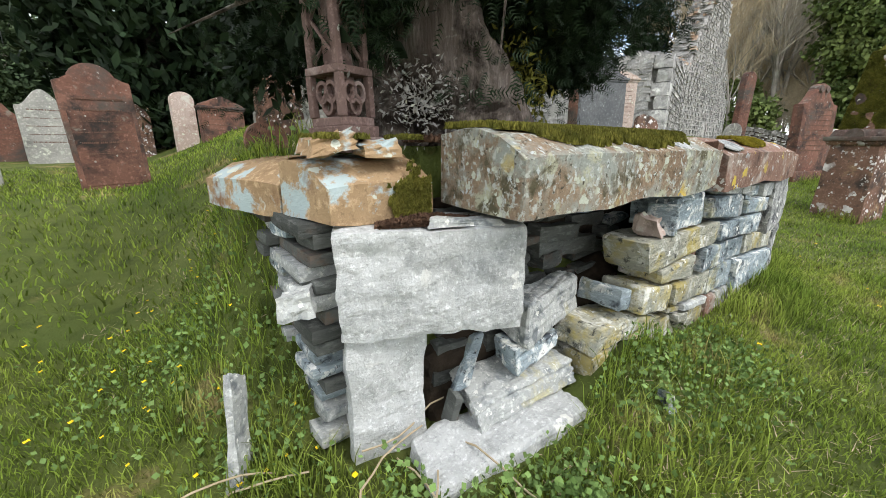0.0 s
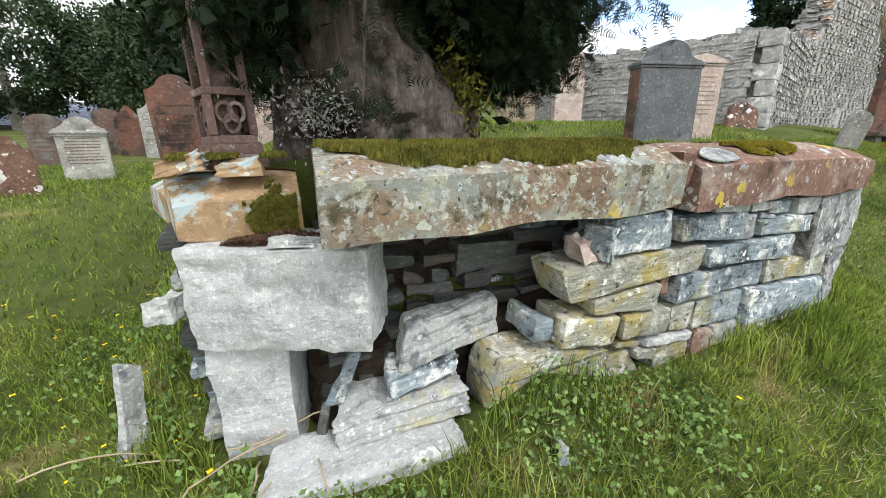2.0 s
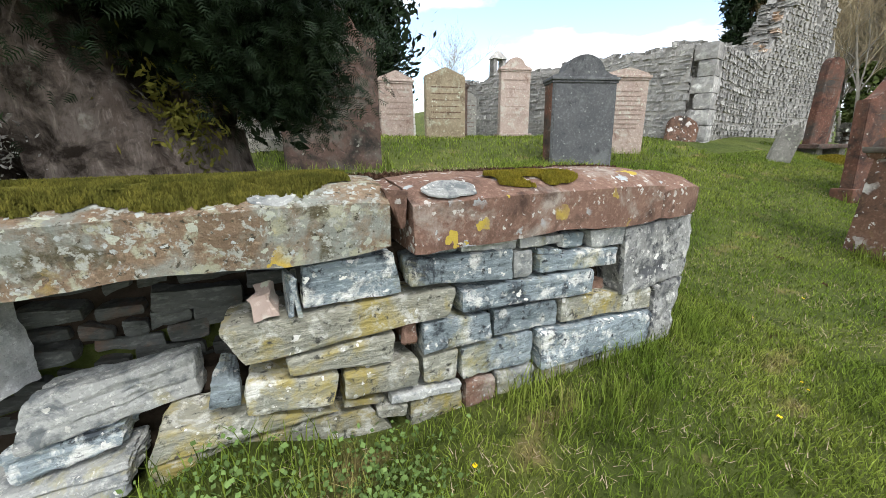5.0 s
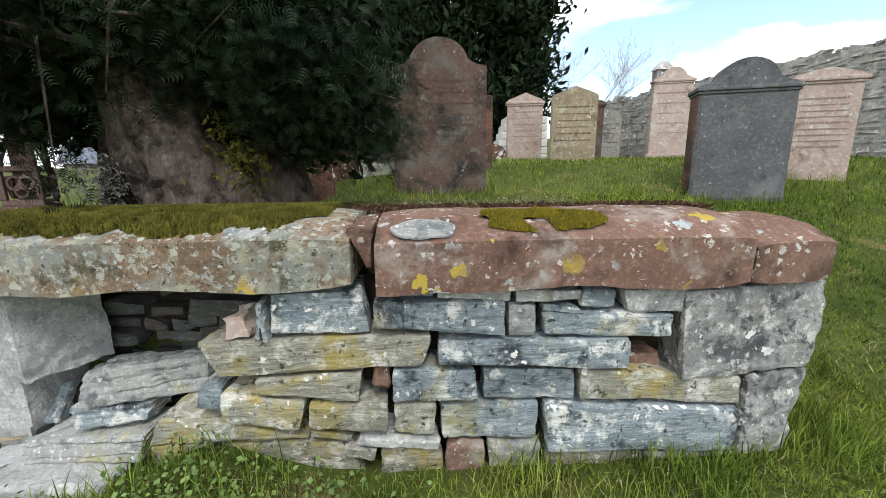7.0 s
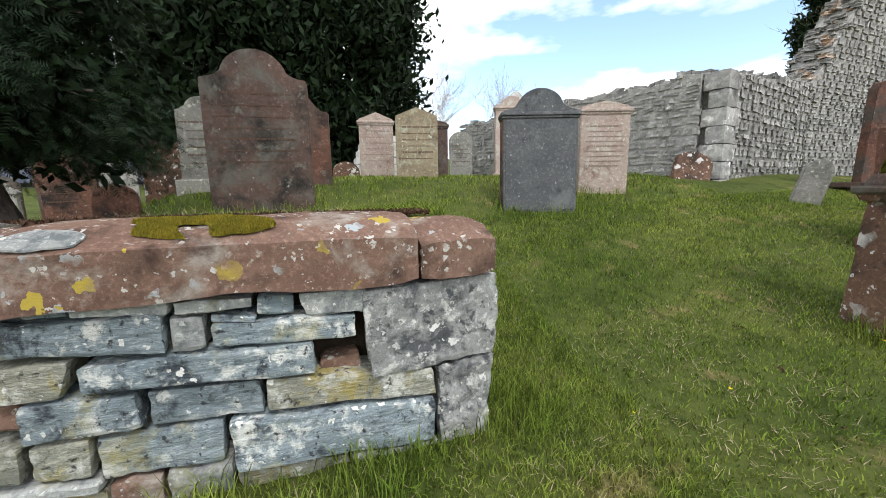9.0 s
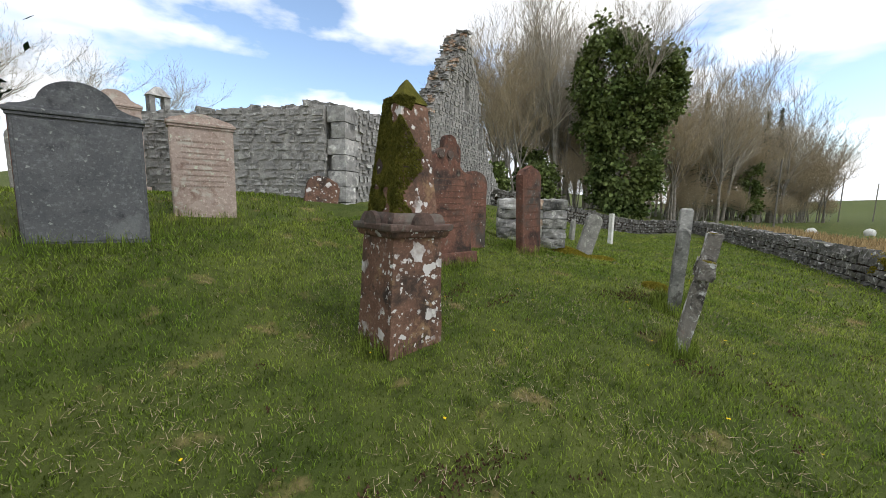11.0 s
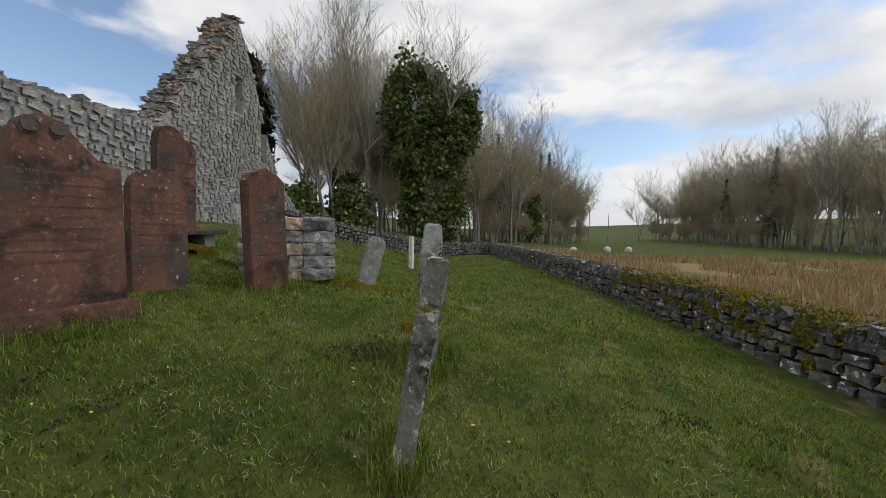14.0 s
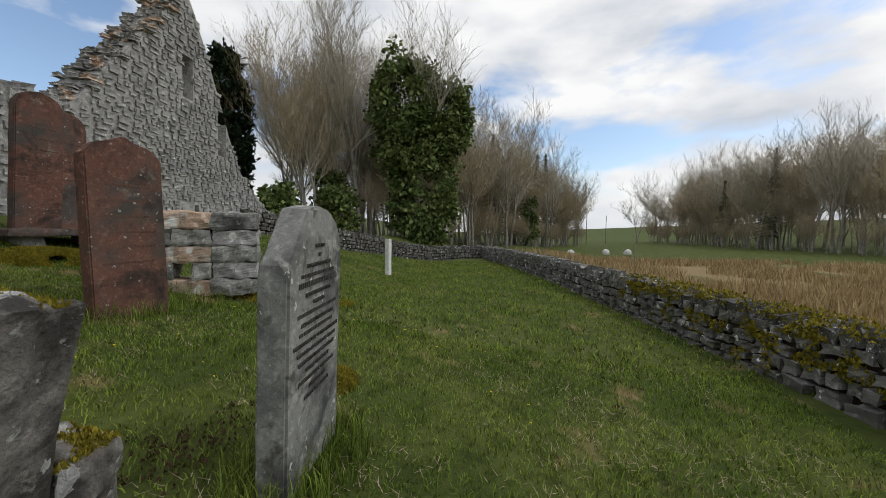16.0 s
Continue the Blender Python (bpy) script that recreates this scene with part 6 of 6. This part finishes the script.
for k in range(64):
    limb_v, limb_f = [], []
    a = ry.random() * 6.28
    z = ry.uniform(1.75, 4.3)
    c = Vector((-0.1, 1.25, z))
    L = ry.uniform(0.75, 1.35)
    e = c + Vector((math.cos(a) * L, math.sin(a) * L * 1.0, ry.uniform(-0.25, 0.35)))
    mid = c.lerp(e, 0.5) + Vector((0, 0, 0.1))
    tube(limb_v, limb_f, c, mid, 0.035, 0.022, 5)
    tube(limb_v, limb_f, mid, e, 0.022, 0.008, 5)
    tips.append(e)
    for j in range(4):
        b = mid.lerp(e, ry.random())
        q = b + Vector((ry.gauss(0, 0.25), ry.gauss(0, 0.25), ry.gauss(-0.05, 0.16)))
        tube(limb_v, limb_f, b, q, 0.01, 0.003, 4)
        tips.append(q)
    adopt(new("limb", mesh_from("limb", limb_v, limb_f, m_yew_bark)), yew)


def yew_shoots(centres, n, seed):
    """Short twigs set with two ranks of narrow needles."""
    r = random.Random(seed)
    vs, fs = [], []
    for _ in range(n):
        c, v, s = centres[r.randrange(len(centres))]
        p = c + Vector((r.gauss(0, 1), r.gauss(0, 1), r.gauss(0, 1))) * s * 0.5
        d = (v * 0.6 + Vector((r.gauss(0, 0.6), r.gauss(0, 0.6), r.gauss(-0.15, 0.6)))).normalized()
        side = d.cross(Vector((r.gauss(0, 1), r.gauss(0, 1), r.gauss(0, 1)))).normalized()
        L = r.uniform(0.05, 0.1)
        for j in range(5):
            b = p + d * L * j / 5
            for sg in (1, -1):
                e = b + side * sg * 0.026 + d * 0.014
                w = d * 0.0036
                i = len(vs)
                vs += [tuple(b - w), tuple(b + w), tuple(e)]
                fs.append((i, i + 1, i + 2))
    return vs, fs


shell = [c for c in clumpy((-0.12, 1.65, 3.35), 1.42, 1.45, 1.95, 900, 72, 0.26) if c[0].z > 1.62 + 0.25 * sm(0.9, 0.2, c[0].y)]
low = [(t_, (t_ - Vector((-0.1, 1.4, 2.4))).normalized(), 0.2) for t_ in tips]
hang = []
for k in range(120):
    a = ry.random() * 6.28
    hang.append((Vector((-0.12 + 1.25 * math.cos(a), 1.7 + 1.15 * math.sin(a), ry.uniform(1.45, 2.1))), Vector((math.cos(a), math.sin(a), -0.5)), 0.2))
hang = [h for h in hang if h[0].y > 1.05]
front = []
for k in range(230):
    x = ry.uniform(-1.25, 0.95)
    front.append((Vector((x, 0.5 + 0.35 * ry.random() + 0.2 * abs(x), 1.72 + 0.9 * ry.random() - 0.1 * sm(0.0, 0.6, x) - 0.12 * sm(-0.2, -0.9, x))), Vector((0, -0.7, -0.4)), 0.2))
fringe = [(Vector((0.5 + 0.75 * k / 40, 0.35 + 0.3 * ry.random(), 1.78 + 0.35 * ry.random())), Vector((0.7, -0.3, -0.3)), 0.13) for k in range(40)]
# the crown is lifted clear on the uphill side, towards the row of stones
shell, low, hang, front = [[c for c in cs if not (c[0].x < -0.8 and c[0].z < 2.35)] for cs in (shell, low, hang, front)]
front = [c for c in front if not (-0.6 < c[0].x < 0.42 and c[0].z < 2.1)]
v_, f_ = yew_shoots(shell + low + hang + front, 44000, 73)
adopt(tagged(new("foliage", mesh_from("foliage", v_, f_, m_yew)), "dense dark yew needles"), yew)
v_, f_ = yew_shoots(front, 15000, 78)
adopt(tagged(new("foliage", mesh_from("foliage", v_, f_, m_yew)), "low yew sprays before the trunk"), yew)
v_, f_ = leaf_cloud(from_clumps([(c + Vector((0, 0.15, 0.08)), v, s * 1.2) for c, v, s in front]), 16000, 0.1, 79, 0.5)
adopt(tagged(new("inner_foliage", mesh_from("inner_foliage", v_, f_, m_yew)), "dark growth before the trunk"), yew)
v_, f_ = yew_shoots(hang + fringe + low, 6000, 74)
adopt(tagged(new("foliage", mesh_from("foliage", v_, f_, m_yew)), "hanging yew sprays"), yew)
# older inner growth that closes the crown
v_, f_ = leaf_cloud(from_clumps([(c - v * 0.22, v, s) for c, v, s in shell + front + hang]), 40000, 0.11, 75, 0.5)
adopt(tagged(new("inner_foliage", mesh_from("inner_foliage", v_, f_, m_yew)), "dark inner growth"), yew)
# grey lichened twigs and epicormic tufts round the trunk
v_, f_ = leaf_cloud(lambda r: (Vector((r.gauss(-0.42, 0.1), r.gauss(0.72, 0.05), r.gauss(1.36, 0.08))), Vector((0, -0.6, 0.2))), 700, 0.028, 76, 0.35)
adopt(tagged(new("trunk_tuft", mesh_from("trunk_tuft", v_, f_, m_grey)), "grey lichened shoots on the trunk", kind="stuff"), yew)
v_, f_ = leaf_cloud(lambda r: (Vector((r.gauss(0.3, 0.1), r.gauss(0.78, 0.06), r.gauss(1.45, 0.14))), Vector((0, -0.3, -0.6))), 700, 0.05, 77, 0.35)
adopt(tagged(new("trunk_tuft", mesh_from("trunk_tuft", v_, f_, m_moss)), "mossy shoots on the trunk", kind="stuff"), yew)

# ---- long slate-roofed building ----
barn = tagged(empty("slate_roofed_building", -16, 36, 0.6), "long low building with a blue slate roof", "building")
hm = pose(-17, 36, 0, 0, 0, 24)
part("wall", box_bm(-11, 9, -2.2, 2.2, 0.0, 2.1, 0.0, hm), m_ruin, barn)
bm = bmesh.new()
q = [bm.verts.new(c) for c in ((-11.3, -2.6, 1.95), (9.3, -2.6, 1.95), (9.3, 0, 3.7), (-11.3, 0, 3.7), (-11.3, 2.6, 1.95), (9.3, 2.6, 1.95))]
for f in ((0, 1, 2, 3), (3, 2, 5, 4), (0, 3, 4), (1, 5, 2), (0, 4, 5, 1)):
    bm.faces.new([q[i] for i in f])
bm.transform(hm)
roof = part("roof", bm, m_roof, barn)
for k in range(24):
    x = -11.2 + k * 0.87
    bm = box_bm(x, x + 0.02, 0, 3.12, 0.01, 0.03, 0.0, hm @ pose(0, -2.6, 1.96, 34, 0, 0))
    part("roof_joint", bm, m_mortar, roof)

# ---- the field ----
for i, (x, y, s) in enumerate(((47, -6.5, 0.42), (55, -11, 0.4), (56, -13.5, 0.42))):
    x, y = swung(x, y)
    bm = bmesh.new()
    bmesh.ops.create_icosphere(bm, subdivisions=3, radius=s)
    for v in bm.verts:
        v.co = v.co * (1 + 0.25 * noise.noise(v.co * 2 + Vector((i * 5, 0, 0))))
        v.co += Vector((x, y, ground_z(x, y) + s * 0.55))
    tagged(part("pale_boulder", bm, m_white), "pale boulder lying in the pasture", "boulder", "boulders in the pasture")
for x, y, h in ((60, -4.5, 7.5), (98, -14, 8.0), (110, -20, 7)):
    x, y = swung(x, y)
    tv, tf = [], []
    z0 = ground_z(x, y)
    tube(tv, tf, Vector((x, y, z0 - 0.3)), Vector((x, y, z0 + h)), 0.1, 0.07, 8)
    tagged(new("pole", mesh_from("pole", tv, tf, m_wood)), "grey wooden pole at the field's edge", "pole", "poles")
tv, tf = [], []
tube(tv, tf, Vector((32, -11.5, ground_z(32, -11.5) - 0.3)), Vector((32, -11.5, ground_z(32, -11.5) + 1.5)), 0.04, 0.035, 8)
tagged(new("fence_stake", mesh_from("fence_stake", tv, tf, m_wood)), "lone wooden stake among the rushes", "stake")
vs, fs = [], []
rp = random.Random(81)
for _ in range(26000):
    x = 9 + 34 * rp.random() ** 1.3
    y = -7.1 - 0.05 * (x - 10) - (x * 0.75) * rp.random() + (0.12 * (x - 10) if x > 10 else 0)
    if noise.noise((x * 0.25, y * 0.25, 0)) < -0.12:
        continue
    z = ground_z(x, y)
    h = rp.uniform(0.25, 0.6)
    a = rp.random() * 6.28
    w = 0.012 + 0.0012 * x
    dx, dy = math.cos(a) * w, math.sin(a) * w
    i = len(vs)
    lx, ly = rp.gauss(0, 0.12), rp.gauss(0, 0.12)
    vs += [(x - dx, y - dy, z - 0.02), (x + dx, y + dy, z - 0.02), (x + lx, y + ly, z + h)]
    fs.append((i, i + 1, i + 2))
tagged(new("rushes", mesh_from("rushes", vs, fs, m_rush)), "dry tan rushes in the wet pasture", "rushes", kind="stuff")

# ---- grass ----
def inside_tomb(x, y):
    return (-0.42 < x < 3.22 and 0.01 < y < 0.75) or (-1.05 < x <= -0.42 and y > -0.5 * (x + 0.4) + 0.07 and y < 0.9) or (-0.86 < x < -0.04 and -0.05 < y < 0.3)


rs = np.random.RandomState(5)


def blades(n, x0, x1, y0, y1, h0, h1, w, keep):
    x, y = rs.uniform(x0, x1, n), rs.uniform(y0, y1, n)
    vs, fs = [], []
    for px, py in zip(x, y):
        if not keep(px, py) or inside_tomb(px, py):
            continue
        z = ground_z(px, py)
        tall = 1 + 1.1 * max(0, noise.noise((px * 0.9, py * 0.9, 8))) + 0.5 * noise.noise((px * 4, py * 4, 2))
        h = rs.uniform(h0, h1) * max(0.45, tall)
        a = rs.uniform(0, 6.28)
        b = rs.uniform(0, 6.28)
        l = h * rs.uniform(0.3, 1.25)
        dx, dy = math.cos(a) * w, math.sin(a) * w
        lx, ly = math.cos(b) * l, math.sin(b) * l
        i = len(vs)
        vs += [(px - dx, py - dy, z - 0.01), (px + dx, py + dy, z - 0.01), (px + lx * 0.35 + dx * 0.7, py + ly * 0.35 + dy * 0.7, z + h * 0.62), (px + lx * 0.35 - dx * 0.7, py + ly * 0.35 - dy * 0.7, z + h * 0.62), (px + lx, py + ly, z + h)]
        fs += [(i, i + 1, i + 2, i + 3), (i + 3, i + 2, i + 4)]
    return vs, fs


def lawn(label, *a):
    v, f = blades(*a)
    tagged(new("grass", mesh_from("grass", v, f, m_blade)), label, "grass", kind="stuff")


near_path = lambda x, y: True
lawn("uneven tufted grass round the tomb", 85000, -3.2, 4.2, -1.7, 2.2, 0.025, 0.065, 0.0034, lambda x, y: not (y > 0.5 and -0.9 < x < 3.1))
lawn("short churchyard grass on the slope", 150000, 2.6, 12.5, -6.0, 3.2, 0.016, 0.042, 0.0044, near_path)
lawn("churchyard grass farther up the slope", 36000, -6, 9, 2.0, 9.0, 0.03, 0.07, 0.007, lambda x, y: y > 2.2 or x < -3)
lawn("churchyard grass towards the far wall", 42000, 10, 27, -7.0, 4.0, 0.03, 0.06, 0.01, lambda x, y: x > 12)


vs, fs = [], []
for sx, sy, rad, n in ((6.78, -0.05, 0.42, 900), (9.72, -2.27, 0.42, 800), (8.3, -2.36, 0.25, 400), (8.95, 0.8, 0.6, 600), (5.42, 3.3, 0.6, 500), (11.2, 0.3, 0.4, 400), (2.2, -0.1, 0.5, 900), (3.25, 0.2, 0.4, 700), (-1.0, 0.6, 0.35, 700), (0.3, -0.25, 0.5, 700), (1.62, 3.95, 0.7, 400), (-1.2, 1.1, 0.35, 500), (12, 0.6, 0.7, 500), (6.8, 3.6, 0.5, 300)):
    for _ in range(n):
        a, q = rs.uniform(0, 6.28), math.sqrt(rs.uniform(0.1, 1)) * rad
        px, py = sx + q * math.cos(a) * 1.2, sy + q * math.sin(a) * 0.7
        if inside_tomb(px, py):
            continue
        z, h = ground_z(px, py), rs.uniform(0.08, 0.2)
        b, l, w = rs.uniform(0, 6.28), h * rs.uniform(0.2, 0.8), 0.003
        i = len(vs)
        lx, ly = math.cos(b) * l, math.sin(b) * l
        dx, dy = -math.sin(b) * w, math.cos(b) * w
        vs += [(px - dx, py - dy, z - 0.01), (px + dx, py + dy, z - 0.01), (px + lx * 0.35 + dx * 0.8, py + ly * 0.35 + dy * 0.8, z + h * 0.65), (px + lx * 0.35 - dx * 0.8, py + ly * 0.35 - dy * 0.8, z + h * 0.65), (px + lx, py + ly, z + h)]
        fs += [(i, i + 1, i + 2, i + 3), (i + 3, i + 2, i + 4)]
tagged(new("long_grass", mesh_from("long_grass", vs, fs, m_blade)), "longer grass left at the feet of the stones", "grass", kind="stuff")

vs, fs = [], []
for _ in range(42000):
    px, py = rs.uniform(-3, 13), rs.uniform(-5.4, 3)
    if inside_tomb(px, py) or noise.noise((px * 1.1, py * 1.1, 31)) + 0.6 * noise.noise((px * 5, py * 5, 31)) < 0.05:
        continue
    z, a = ground_z(px, py), rs.uniform(0, 6.28)
    L, w = rs.uniform(0.03, 0.08), 0.0025
    dx, dy = math.cos(a), math.sin(a)
    i = len(vs)
    vs += [(px - dy * w, py + dx * w, z + 0.012), (px + dy * w, py - dx * w, z + 0.012), (px + dx * L, py + dy * L, z + rs.uniform(0.015, 0.06))]
    fs.append((i, i + 1, i + 2))
tagged(new("dry_grass", mesh_from("dry_grass", vs, fs, m_dead)), "dry straw lying through the turf", "grass", kind="stuff")

def scuffs(r):
    x, y = r.uniform(3.5, 13), r.uniform(-5, 1.2)
    if inside_tomb(x, y) or noise.noise((x * 0.8, y * 0.8, 61)) + 0.7 * noise.noise((x * 3.1, y * 3.1, 62)) + 0.5 * noise.noise((x * 11, y * 11, 63)) < 0.62:
        return None
    return x, y, ground_z(x, y) + 0.014


tufts("dead_leaves", scuffs, 60000, m_needle_litter, "dead leaves and bare crumbs scuffed through the turf", 0.009, 0.014, seed=44)["category"] = "litter"

# weeds, flowers and dead stems
def weeds(r):
    c = ((-0.78, 0.02, 0.3), (-1.2, 0.75, 0.45), (-0.5, -0.3, 0.25), (0.35, -0.2, 0.4), (0.9, -0.3, 0.35), (-1.5, 1.5, 0.6))[r.randrange(6)]
    x, y = c[0] + r.gauss(0, c[2] * 0.5), c[1] + r.gauss(0, c[2] * 0.45)
    if inside_tomb(x, y):
        return None
    return Vector((x, y, ground_z(x, y) + r.uniform(0.02, 0.13))), Vector((0, 0, 0.4))


v_, f_ = leaf_cloud(weeds, 4200, 0.027, 91, 0.8)
tagged(new("weeds", mesh_from("weeds", v_, f_, m_nettle)), "leafy green weeds at the foot of the tomb", "weeds", kind="stuff")
vs, fs = [], []
for _ in range(150):
    x, y = (rs.uniform(-2.6, -1.0), rs.uniform(0.2, 2.6)) if rs.uniform() < 0.45 else (rs.uniform(1, 13), rs.uniform(-3.6, 0.4))
    if inside_tomb(x, y):
        continue
    z = ground_z(x, y) + rs.uniform(0.04, 0.09)
    i = len(vs)
    s = rs.uniform(0.007, 0.014)
    vs += [(x, y, z + 0.004)] + [(x + s * math.cos(k * 1.047), y + s * math.sin(k * 1.047), z + 0.006 * (k % 2)) for k in range(6)]
    fs += [(i, i + 1 + k, i + 1 + (k + 1) % 6) for k in range(6)]
tagged(new("yellow_flowers", mesh_from("yellow_flowers", vs, fs, m_flower)), "small yellow flowers scattered in the grass", "flowers", kind="stuff")
rd = random.Random(95)
for k in range(9):
    a = Vector((rd.uniform(-1.3, -0.55), rd.uniform(0.0, 0.6), 0))
    a.z = ground_z(a.x, a.y) + rd.uniform(0.0, 0.1)
    pts = [a]
    d = Vector((rd.gauss(0, 1), rd.gauss(-0.2, 0.7), rd.uniform(0.3, 1.1))).normalized()
    for j in range(6):
        d = (d + Vector((rd.gauss(0, 0.2), rd.gauss(0, 0.2), rd.gauss(-0.12, 0.12)))).normalized()
        pts.append(pts[-1] + d * 0.075)
    tv, tf = [], []
    for p, q in zip(pts, pts[1:]):
        tube(tv, tf, p, q, 0.004, 0.004, 5)
    for j in range(5):
        tf += [(j * 10 + 5 + i, j * 10 + 5 + (i + 1) % 5, j * 10 + 10 + (i + 1) % 5, j * 10 + 10 + i) for i in range(5)]
    tagged(new("dead_stem", mesh_from("dead_stem", tv, tf, m_dead)), "dry bramble stem arching by the pier", "stem", "dead stems by the pier")
